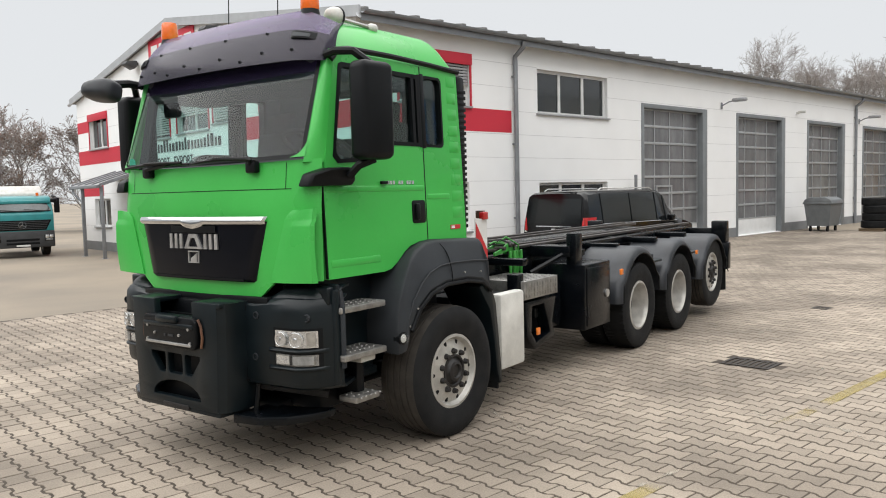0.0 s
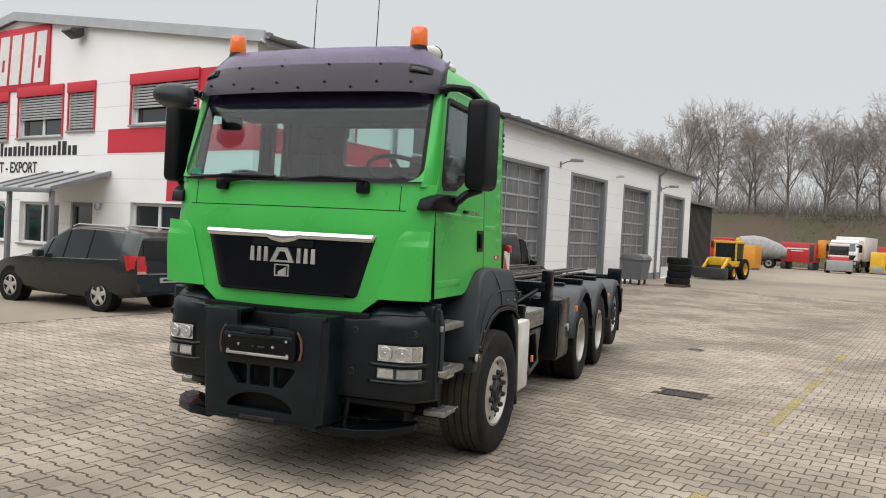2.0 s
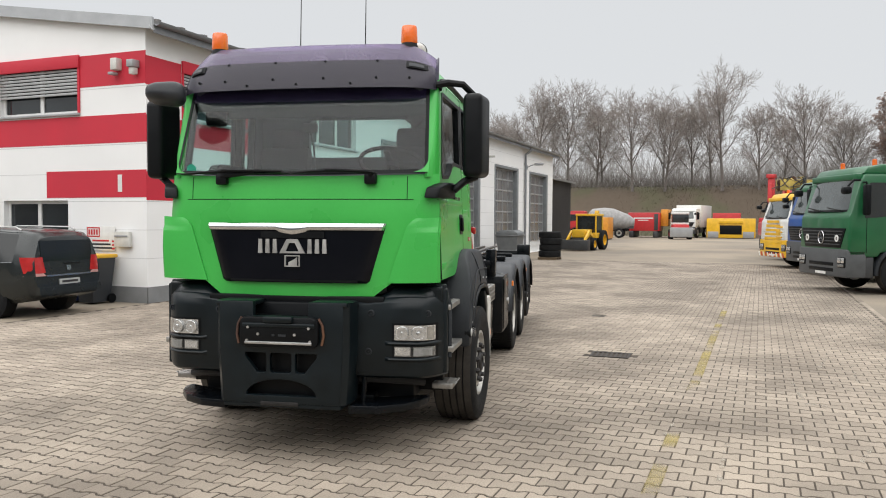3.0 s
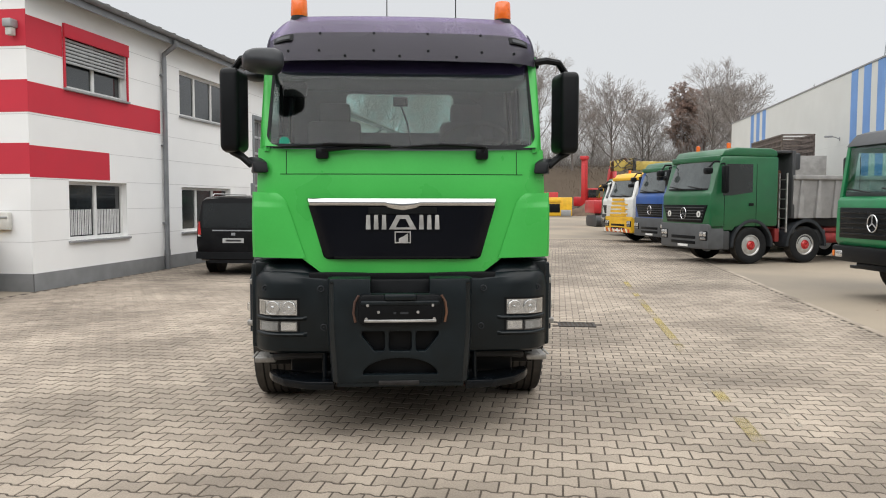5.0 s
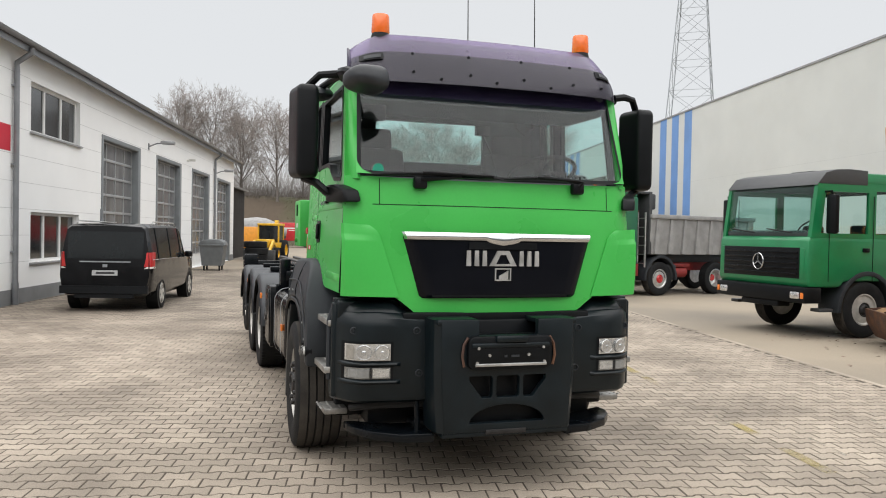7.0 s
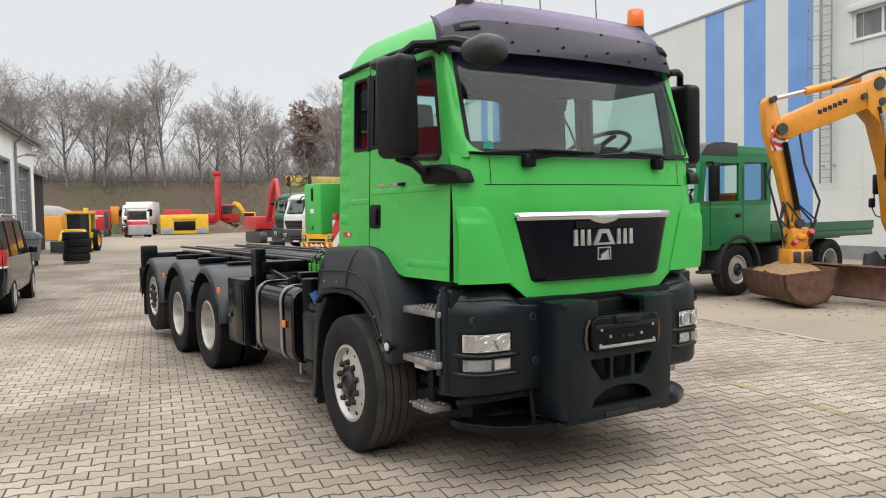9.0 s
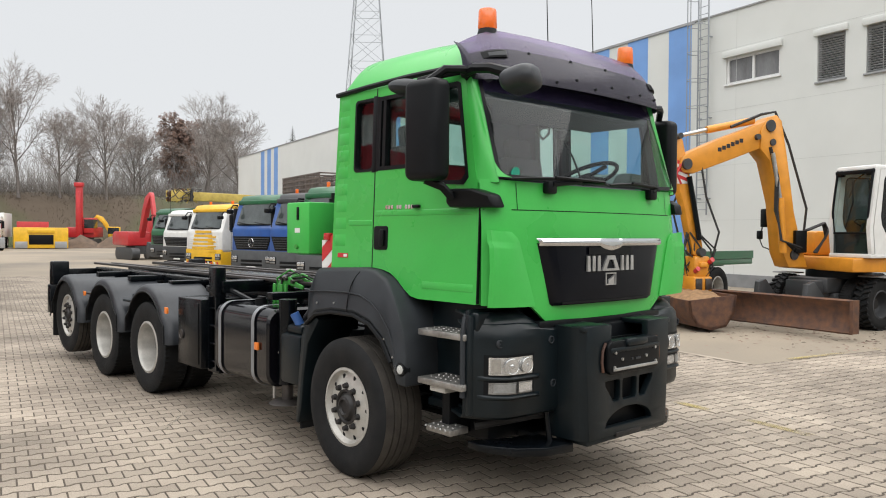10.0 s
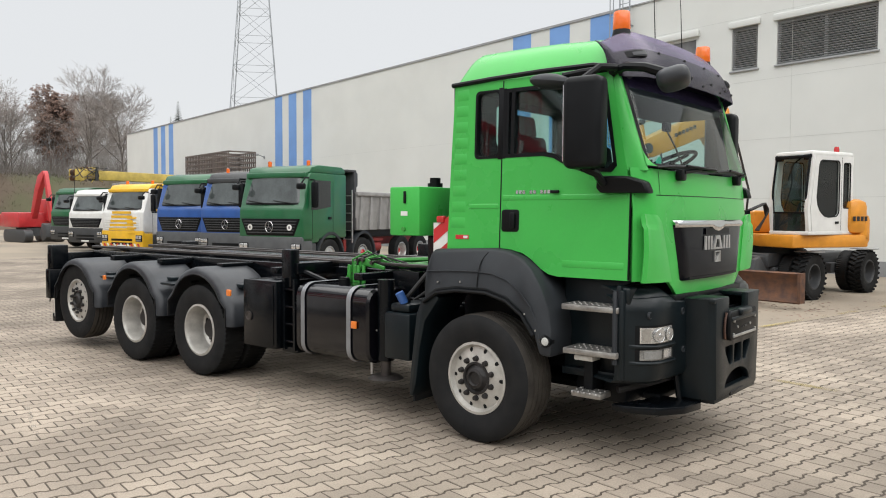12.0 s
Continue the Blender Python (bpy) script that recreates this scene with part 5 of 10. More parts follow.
def roof_gear():
    for s in (-1, 1):
        z0 = 3.165
        b = bmesh.new()
        lathe(b, [(0.085, z0 - 0.03), (0.085, z0 + 0.03), (0.07, z0 + 0.10), (0.062, z0 + 0.13)], "z", 20, (-1.04, s * 0.82, 0))
        base = part("beacon", b, "black", truck, "orange rotating beacon on a black foot")
        b = bmesh.new()
        lathe(b, [(0.062, z0 + 0.12), (0.068, z0 + 0.135), (0.064, z0 + 0.245), (0.058, z0 + 0.262), (0.0, z0 + 0.268)], "z", 20, (-1.04, s * 0.82, 0))
        part("beacon_lens", b, "beacon", base, "orange plastic lens")
    for y in (0.12, -0.44):
        b = bmesh.new()
        cyl(b, (-1.0, y, 3.18), (-1.0, y, 3.24), 0.022, 0.012, n=10)
        tube(b, [(-1.0, y, 3.23), (-0.98, y, 3.7), (-0.93, y - 0.02, 4.25)], [0.005, 0.0035, 0.002], 5)
        part("antenna", b, "black", truck, "thin whip antenna")
    # two round lamps on low brackets, one with a long tube behind it
    for y in (-0.84, -0.50):
        b = bmesh.new()
        tube(b, [(-0.80, y, 3.14), (-0.80, y, 3.25)], 0.016, 8)
        if y < -0.6:
            tube(b, [(-0.78, y, 3.27), (-0.44, y - 0.01, 3.255)], 0.016, 8)
        foot = part("lamp_bracket", b, "alu", truck)
        b = bmesh.new()
        lathe(b, [(0.0, -0.105), (0.030, -0.100), (0.055, -0.078), (0.070, -0.04), (0.073, 0.0), (0.066, 0.006), (0.0, 0.002)], "x", 22, (-0.79, y, 3.275))
        part("work_lamp", b, "white_dirty", foot, "pale round lamp with a dark rim", angle=60)
        b = bmesh.new()
        lathe(b, [(0.066, -0.004), (0.078, -0.004), (0.078, 0.010), (0.066, 0.010)], "x", 22, (-0.79, y, 3.275), close=True)
        part("lamp_rim", b, "black", foot)
    b = bmesh.new()
    lathe(b, [(0.0, -0.05), (0.026, -0.042), (0.038, -0.01), (0.038, 0.03), (0.024, 0.045), (0.0, 0.048)], "x", 16, (-0.41, -0.85, 3.25))
    part("work_lamp", b, "white_dirty", truck, "small pale roof lamp", angle=60)


roof_gear()


def cab_inside():
    bm = bmesh.new()
    def f(t, v):
        return (-1.36 + 0.04 * (abs(v)) ** 2 + 0.52 * t - 0.02, v, 2.205 + 0.03 * math.sin(math.pi * t) - 0.10 * max(0, t - 0.8) / 0.2)
    sheet(bm, f, steps(0, 1, 6), steps(-1.0, 1.0, 10))
    box(bm, -1.3, -0.84, -1.0, 1.0, 1.6, 2.12, 0.04)
    box(bm, -1.1, -0.84, -0.95, -0.28, 2.1, 2.27, 0.05)
    part("dashboard", bm, "dash", truck)
    # unseen shelf, added so the upper windscreen shows an even grey
    part("overhead_shelf", boxes((-1.17, -0.55, -0.99, 0.99, 2.77, 2.96, 0.05)), "lining", truck)
    b = bmesh.new()
    lathe(b, [(0.272 + 0.018 * math.cos(a), 0.018 * math.sin(a)) for a in steps(0, math.tau, 8)[:-1]], "z", 32, close=True)
    box(b, -0.22, 0.22, -0.025, 0.025, -0.012, 0.012, 0.008)
    box(b, -0.025, 0.025, -0.22, 0.0, -0.012, 0.012, 0.008)
    cyl(b, (0, 0, -0.05), (0, 0, 0.015), 0.07)
    cyl(b, (0, 0, -0.35), (0, 0, -0.04), 0.03)
    part("steering_wheel", b, "black", truck).matrix_basis = pose(-0.80, -0.62, 2.34, 0, 24, 0)
    for y in (-0.62, 0.62):
        b = boxes((-0.62, -0.12, y - 0.25, y + 0.25, 1.75, 1.93, 0.05), (-0.5, -0.2, y - 0.18, y + 0.18, 1.5, 1.76, 0.02))
        box(b, -0.08, 0.06, -0.25, 0.25, 0, 0.68, 0.05, m=pose(-0.12, y, 1.88, 0, 8, 0))
        box(b, -0.05, 0.05, -0.15, 0.15, 0.66, 0.86, 0.04, m=pose(-0.12, y, 1.88, 0, 8, 0))
        part("driver_seat", b, "seat", truck)
    b = bmesh.new()
    box(b, -0.03, 0.03, -0.1, 0.1, -0.13, 0.13, 0.03, m=Matrix.Translation((-1.02, 0.86, 2.78)))
    part("inner_mirror", b, "black", truck)
    b = bmesh.new()
    tube(b, [(-0.25, -0.78, 2.92), (-0.25, -0.78, 2.78), (-0.25, -0.70, 2.72), (-0.25, -0.62, 2.78), (-0.25, -0.62, 2.92)], 0.012, 6)
    part("cable_loop", b, "cable", truck)
    b = bmesh.new()
    tube(b, [(-1.2, -0.08, 2.22), (-1.12, -0.04, 2.45), (-1.05, 0.02, 2.62)], 0.008, 6)
    box(b, -1.08, -1.04, -0.05, 0.07, 2.58, 2.66, 0.01)
    part("device_arm", b, "black", truck)


cab_inside()


def bump_x(v):
    a = abs(v)
    x = -1.50 + 0.05 * min(a, 1.05) ** 2
    return x + (0.24 * ((a - 0.98) / 0.21) ** 2 if a > 0.98 else 0)


def bumper():
    vs = [0.5, 0.6, 0.75, 0.9, 1.0, 1.05, 1.09, 1.12, 1.15, 1.17, 1.185, 1.19]
    for s in (-1, 1):
        bm = bmesh.new()
        prof = [(0.40, 0.64), (0.06, 0.64), (0.02, 0.66), (0.0, 0.70), (0.0, 1.165), (0.012, 1.21), (0.05, 1.235), (0.14, 1.25)]
        def f(k, v):
            d, z = prof[k]
            rise = 0.055 * min(1, max(0, (v - 0.66) / 0.12)) * max(0, (z - 1.15) / 0.15)
            return (bump_x(v) + d * 0.75, s * (v - d * 0.35 * (v / 1.19) ** 6), z + rise)
        sheet(bm, f, range(len(prof)), vs, 0.02)
        # return to the step well
        box(bm, -1.27, -1.215, s * 1.12, s * 1.185, 0.66, 1.33, 0.018)
        body = part("bumper_corner", bm, "anthracite", truck, "anthracite bumper corner with headlamps")
        # rounded shoulder that rises to the cab floor
        bm = bmesh.new()
        def cap(t, v):
            q = math.sin(t * math.pi / 2)
            inner = max(0, (0.78 - v) / 0.14)
            out = max(0, (v - 1.0) / 0.19)
            return (bump_x(v) + 0.045 + 0.16 * (1 - math.cos(t * math.pi / 2)), s * (v - 0.05 * t * out), 1.225 + 0.125 * q * (1 - 0.75 * inner))
        sheet(bm, cap, steps(0, 1, 6), [0.64, 0.68, 0.72, 0.78, 0.85, 0.95, 1.02, 1.08, 1.13, 1.165], 0.02)
        box(bm, -1.30, -1.215, *sorted((s * 0.7, s * 1.15)), 1.22, 1.345, 0.015)
        part("bumper_shoulder", bm, "anthracite", body, angle=50)
        def on(v0, v1, z0, z1, off, bm_, n=6, thick=0.0):
            sheet(bm_, lambda t, v: (bump_x(v) - off, s * v, z0 + (z1 - z0) * t), [0, 1], steps(v0, v1, n), thick)
            return bm_
        for k, (z0, z1) in enumerate(((0.942, 1.056), (0.818, 0.892))):
            lamp = part("headlamp" if k == 0 else "fog_lamp", on(0.788, 1.125, z0 - 0.016, z1 + 0.016, 0.003, bmesh.new(), 10), "black", body, "clear rectangular headlamp" if k == 0 else "clear fog lamp")
            part("lamp_reflector", on(0.808, 1.108, z0, z1, 0.007, bmesh.new(), 10), "reflector" if k == 0 else "lamp_bowl", lamp)
            if k == 0:
                for c, r in ((0.868, 0.051), (0.995, 0.053)):
                    b = bmesh.new()
                    lathe(b, [(r, 0.018), (r * 0.94, 0.020), (r * 0.8, 0.010), (r * 0.5, 0.006), (r * 0.34, 0.006), (r * 0.30, 0.014), (r * 0.2, 0.019), (0.0, 0.020)], "x", 24)
                    for v in b.verts:
                        v.co = Vector((bump_x(c + v.co.y) - 0.006 - v.co.x, s * (c + v.co.y), (z0 + z1) / 2 + v.co.z))
                    part("lamp_bowl", b, "reflector", lamp, angle=60)
                part("lamp_facet", on(1.055, 1.10, z0 + 0.01, z1 - 0.01, 0.010, bmesh.new(), 4), "orange_lens", lamp)
            else:
                part("lamp_facet", on(0.815, 0.93, z0 + 0.008, z1 - 0.008, 0.011, bmesh.new(), 4), "reflector", lamp)
                part("lamp_facet", on(0.958, 1.09, z0 + 0.008, z1 - 0.008, 0.011, bmesh.new(), 6), "grey_lens", lamp)
                part("lamp_bezel", on(0.935, 0.953, z0, z1, 0.013, bmesh.new(), 1), "black", lamp)
            b = bmesh.new()
            sheet(b, lambda t, v: (bump_x(v) - 0.030 + 0.020 * (min(0.17, abs(v - 0.958)) / 0.17) ** 4, s * v, z0 + (z1 - z0) * t), [0, 0.15, 0.85, 1], steps(0.808, 1.108, 14))
            part("lamp_lens", b, "lens", lamp).visible_shadow = False
        # moulded ridges round the lamps
        for zr in (0.916, 0.793):
            b = bmesh.new()
            sheet(b, lambda t, v: (bump_x(v) - 0.022 * math.sin(math.pi * t) ** 0.6 * min(1, (v - 0.735) / 0.03, (1.145 - v) / 0.02), s * v, zr - 0.016 + 0.032 * t), steps(0, 1, 6), [0.735, 0.75, 0.765] + steps(0.8, 1.1, 8) + [1.125, 1.135, 1.145])
            part("lamp_divider", b, "anthracite", body)
        for v, z in ((0.625, 1.145), (1.055, 1.145), (0.605, 0.85)):
            b = bmesh.new()
            lathe(b, [(0.027, -0.01), (0.027, 0.006), (0.020, 0.008), (0.018, -0.004), (0.010, -0.002), (0.0, 0.002)], "x", 18)
            for w in b.verts:
                w.co = Vector((bump_x(v) - w.co.x, s * (v + w.co.y), z + w.co.z))
            part("tow_eye_cap", b, "fender", body)
    # middle of the bumper behind the plough plate
    part("bumper_middle", boxes((-1.49, -1.3, -0.53, 0.53, 0.66, 1.22, 0.02), (-1.46, -1.2, -0.72, 0.72, 1.2, 1.27, 0.01)), "black", truck)


bumper()


def plough_plate():
    X0, X1 = -1.70, -1.645
    bm = bmesh.new()
    W = 0.492
    outline = [(-W + 0.03, 0.465), (W - 0.03, 0.465), (W - 0.02, 0.60), (W, 0.95), (W, 1.24), (0.22, 1.24), (0.22, 1.13), (-0.22, 1.13), (-0.22, 1.24), (-W, 1.24), (-W, 0.95), (-W + 0.02, 0.60)]
    hx = [[(-0.075, 0.70), (0.075, 0.70), (0.085, 0.72), (0.085, 0.835), (0.075, 0.85), (-0.075, 0.85), (-0.085, 0.835), (-0.085, 0.72)]]
    for s in (-1, 1):
        hx.append([(s * 0.125, 0.70), (s * 0.19, 0.70), (s * 0.285, 0.82), (s * 0.285, 0.85), (s * 0.125, 0.85), (s * 0.115, 0.835), (s * 0.115, 0.72)])
    hx.append([(-0.28, 0.525), (0.28, 0.525)] + [(0.28 * math.cos(radians(a)), 0.525 + 0.125 * math.sin(radians(a))) for a in range(15, 180, 15)])
    slab(bm, outline, X0, X1, "yz", hx, 0.006)
    ob = part("plough_plate", bm, "anthracite", truck, "anthracite snow-plough mounting plate")
    for s in (-1, 1):
        b = bmesh.new()
        def flank(t, k):
            y, x = ((W - 0.004, X0 + 0.003), (W + 0.035, X0 + 0.05), (W + 0.05, X0 + 0.10), (W + 0.05, -1.40))[k]
            return (x, s * (y - 0.025 * max(0, 0.5 - t) * 2), 0.465 + 0.773 * t)
        sheet(b, flank, steps(0, 1, 4), range(4), 0.02)
        part("side_cheek", b, "anthracite", ob, angle=20)
        part("upper_pad", boxes((X0 + 0.002, -1.44, *sorted((s * 0.222, s * (W + 0.03))), 1.205, 1.242, 0.01)), "anthracite", ob)
    # black sheet added behind the holes to stand for the shade in them
    part("back_plate", boxes((X1 + 0.05, X1 + 0.07, -0.49, 0.49, 0.45, 1.13)), "black", ob)
    part("bottom_lip", boxes((X0 + 0.012, -1.42, -0.47, 0.47, 0.43, 0.467, 0.008)), "anthracite", ob)
    part("worn_edge", boxes((X0 - 0.006, X0 + 0.01, -0.14, 0.16, 0.447, 0.48, 0.004)), "hub_dark", ob, "rusty worn edge")
    # plate holder
    b = bmesh.new()
    slab(b, rounded(-0.31, 0.31, 0.90, 1.13, 0.05), X0 - 0.045, X0, "yz", bev=0.012)
    hold = part("plate_holder", b, "black", ob, "black number plate holder with silver strip")
    part("plate_strip", boxes((X0 - 0.058, X0 - 0.044, -0.265, 0.265, 0.925, 0.945, 0.004)), "alu", hold)
    part("holder_lid", boxes((X0 - 0.075, X0 + 0.0, -0.12, 0.12, 1.085, 1.14, 0.02), (X0 - 0.055, X0, -0.29, 0.29, 1.05, 1.085, 0.012)), "anthracite", hold)
    for y0, y1 in ((-0.06, 0.0), (0.03, 0.05)):
        part("plate_bar", boxes((X0 - 0.05, X0 - 0.044, y0, y1, 0.985, 1.0)), "fender_dusty", hold)
    for y, z in ((-0.25, 0.95), (0.25, 0.95), (-0.13, 1.0), (0.16, 1.0), (-0.24, 1.05), (0.24, 1.05)):
        b = bmesh.new()
        cyl(b, (X0 - 0.055, y, z), (X0 - 0.04, y, z), 0.011, n=8)
        part("bolt", b, "alu", hold)
    for s in (-1, 1):
        b = bmesh.new()
        tube(b, [(X0 - 0.012, s * 0.305, 1.12), (X0 - 0.012, s * 0.335, 1.07), (X0 - 0.012, s * 0.345, 0.99), (X0 - 0.012, s * 0.33, 0.92)], 0.010, 6)
        part("wire", b, "rust", hold)
    # low wings either side, swept back, and the rail that carries them
    for s in (-1, 1):
        b = bmesh.new()
        loft(b, [[(xf, s * y, z0), (xf, s * y, z1), (xr, s * y, z1), (xr, s * y, z0)] for y, xf, xr, z0, z1 in ((0.5, -1.60, -1.25, 0.385, 0.45), (0.72, -1.56, -1.22, 0.385, 0.445), (0.90, -1.46, -1.15, 0.39, 0.45), (1.0, -1.33, -1.12, 0.40, 0.455), (1.04, -1.22, -1.12, 0.405, 0.455))])
        bmesh.ops.bevel(b, geom=list(b.edges), offset=0.008, segments=2, profile=0.5, affect="EDGES", clamp_overlap=True)
        part("lower_wing", b, "black_paint", ob)
        b = bmesh.new()
        cyl(b, (-1.46, s * 0.58, 0.42), (-1.42, s * 0.58, 0.68), 0.02, n=8)
        part("strut", b, "black_paint", ob)
        b = bmesh.new()
        tube(b, [(-1.38, s * 0.5, 0.62), (-1.3, s * 0.8, 0.6), (-1.15, s * 1.0, 0.56)], 0.03, 8)
        part("hydraulic_hose", b, "cable", ob)
        b = bmesh.new()
        cyl(b, (-1.22, s * 0.9, 0.58), (-1.17, s * 0.98, 0.57), 0.022, n=8)
        part("hose_coupling", b, "blue_hose", ob)
    ob.matrix_basis = Matrix.Translation((0, 0.022, 0))


plough_plate()


def steps_and_fender(s):
    def Y(a, b):
        return (min(s * a, s * b), max(s * a, s * b))
    y0, y1 = Y(0.72, 1.02)
    b = boxes((-1.22, -0.66, *Y(0.9, 0.98), 0.66, 1.40, 0.01), (-1.24, -1.20, *Y(0.72, 1.17), 0.66, 1.36, 0.012), (-1.22, -0.66, y0, y1, 0.62, 0.68, 0.01))
    well = part("step_well", b, "anthracite", truck, "anthracite cab step well")
    b = bmesh.new()
    tube(b, [(-1.16, s * 1.0, 1.32), (-1.19, s * 1.16, 1.30), (-1.205, s * 1.19, 1.2), (-1.205, s * 1.19, 0.78)], 0.02, 8)
    part("grab_rail", b, "fender", well)
    for z, x0, x1, ya, yb in ((1.155, -1.235, -0.76, 0.97, 1.205), (0.825, -1.235, -0.79, 0.97, 1.23), (0.50, -1.10, -0.85, 1.03, 1.20)):
        b = boxes((x0, x1, *Y(ya, yb), z, z + 0.045, 0.008))
        n = int((x1 - x0) / 0.05)
        for i in range(n):
            for k in range(3):
                cx, cy = x0 + 0.03 + 0.05 * i, ya + 0.045 + 0.07 * k
                cyl(b, (cx, s * cy, z + 0.04), (cx, s * cy, z + 0.050), 0.013, 0.008, n=6)
        part("step", b, "tread_plate", well, "studded aluminium step")
    part("step_bracket", boxes((-0.98, -0.90, *Y(0.9, 1.1), 0.46, 0.84, 0.01)), "black", well)
    # small white bracket under the middle step, no lamp
    part("step_light", boxes((-1.02, -0.86, *Y(1.05, 1.18), 0.775, 0.815, 0.01)), "white_dirty", well)
    # fender over the wheel
    inner = [(0.56, 1.13), (0.42, 1.215), (0.2, 1.25), (-0.1, 1.25), (-0.3, 1.2), (-0.45, 1.1), (-0.56, 0.95), (-0.61, 0.79)]
    outer = [(-0.72, 0.78), (-0.725, 1.0), (-0.70, 1.15), (-0.63, 1.31), (-0.53, 1.44), (-0.40, 1.535), (-0.25, 1.585), (-0.1, 1.60), (0.52, 1.575), (0.54, 1.53), (0.56, 1.38)]
    b = bmesh.new()
    slab(b, outer + inner, 0.70, 1.285, "xz", bev=0.028)
    for v in b.verts:
        v.co.y = s * (v.co.y - 0.10 * max(0, (v.co.z - 1.3) / 0.3) ** 1.5 * (v.co.y > 1.0))
    arch = part("front_fender", b, "fender", truck, "grey plastic front fender")
    def skin(z):
        return 1.285 - 0.10 * max(0, (z - 1.3) / 0.3) ** 1.5
    b = bmesh.new()
    tube(b, [(-0.015 - 0.06 * max(0, (z - 1.45) / 0.12) ** 2, s * (skin(z) - 0.001), z) for z in steps(1.26, 1.565, 8)], 0.0045, 6)
    part("fender_seam", b, "black", arch)
    b = bmesh.new()
    tube(b, [(x, s * (skin(z) - 0.002), z) for x, z in ((0.54, 1.385), (0.3, 1.40), (0.02, 1.405), (-0.15, 1.395), (-0.3, 1.355), (-0.42, 1.28), (-0.53, 1.16), (-0.60, 1.02), (-0.635, 0.86))], 0.006, 6)
    part("fender_crease", b, "fender", arch)
    for x, z in ((0.40, 1.30), (0.16, 1.315), (-0.48, 1.10), (-0.58, 0.98)):
        b = bmesh.new()
        cyl(b, (x, s * 1.28, z), (x, s * 1.289, z), 0.008, n=8)
        part("fender_screw", b, "alu", arch)
    b = bmesh.new()
    tube(b, [(x, s * 1.285, z - 0.01) for x, z in inner[:-1]], 0.017, 8)
    part("fender_lip", b, "black", truck)
    b = bmesh.new()
    slab(b, [(0.46, 1.20), (0.60, 1.14), (0.66, 1.0), (0.70, 0.7), (0.74, 0.38), (0.74, 0.27), (0.70, 0.27), (0.66, 0.40), (0.62, 0.7), (0.56, 0.95), (0.40, 1.16)], 0.86, 1.27, "xz", bev=0.015)
    for v in b.verts:
        v.co.y *= s
    part("rear_mudguard", b, "anthracite", truck)
    part("mudflap", boxes((0.70, 0.72, *Y(0.92, 1.24), 0.22, 0.5)), "rubber", truck)
    # splash wall behind and above the wheel
    part("wheel_housing", boxes((-0.58, 0.58, *Y(0.62, 0.68), 0.6, 1.45)), "black", truck)
    b = bmesh.new()
    lathe(b, [(0.042, 0.0), (0.042, 0.03), (0.034, 0.05), (0.0, 0.058)], "y", 18)
    for v in b.verts:
        v.co = Vector((-0.672 + v.co.x, s * (1.275 + v.co.y), 0.905 + v.co.z))
    lamp = part("side_lamp", b, "lens", truck, "round side marker lamp")
    b = bmesh.new()
    lathe(b, [(0.036, 0.0), (0.03, 0.02), (0.0, 0.026)], "y", 14)
    for v in b.verts:
        v.co = Vector((-0.672 + v.co.x, s * (1.275 + v.co.y), 0.905 + v.co.z))
    part("lamp_bulb", b, "white_dirty", lamp)
    b = bmesh.new()
    cyl(b, (-0.672, s * 1.24, 0.905), (-0.672, s * 1.29, 0.905), 0.055, 0.048, n=18)
    part("lamp_foot", b, "black", lamp)


for s_ in (-1, 1):
    steps_and_fender(s_)

AX = (4.02, 5.46, 7.0)
for s_ in (-1, 1):
    steered = truck_wheel(truck, 0.0, s_ * 1.118, 0.53, s_, kind="front", w=0.385)
    steered.matrix_basis = Matrix.Translation((-0.012, s_ * 1.118, 0.53)) @ Matrix.Rotation(radians(-1.8), 4, "Z")
    for k_, x_ in enumerate(AX):
        if k_ < 2:
            truck_wheel(truck, x_, s_ * 1.11, 0.53, s_, kind="dual")
            b = tyre_mesh(bmesh.new(), 0.53, 0.31, 0.29, 40, 0)
            for v in b.verts:
                v.co += Vector((x_, s_ * 0.77, 0.53))
            part("inner_tyre", b, "rubber", truck)
        else:
            truck_wheel(truck, x_, s_ * 1.10, 0.65, s_, kind="front")


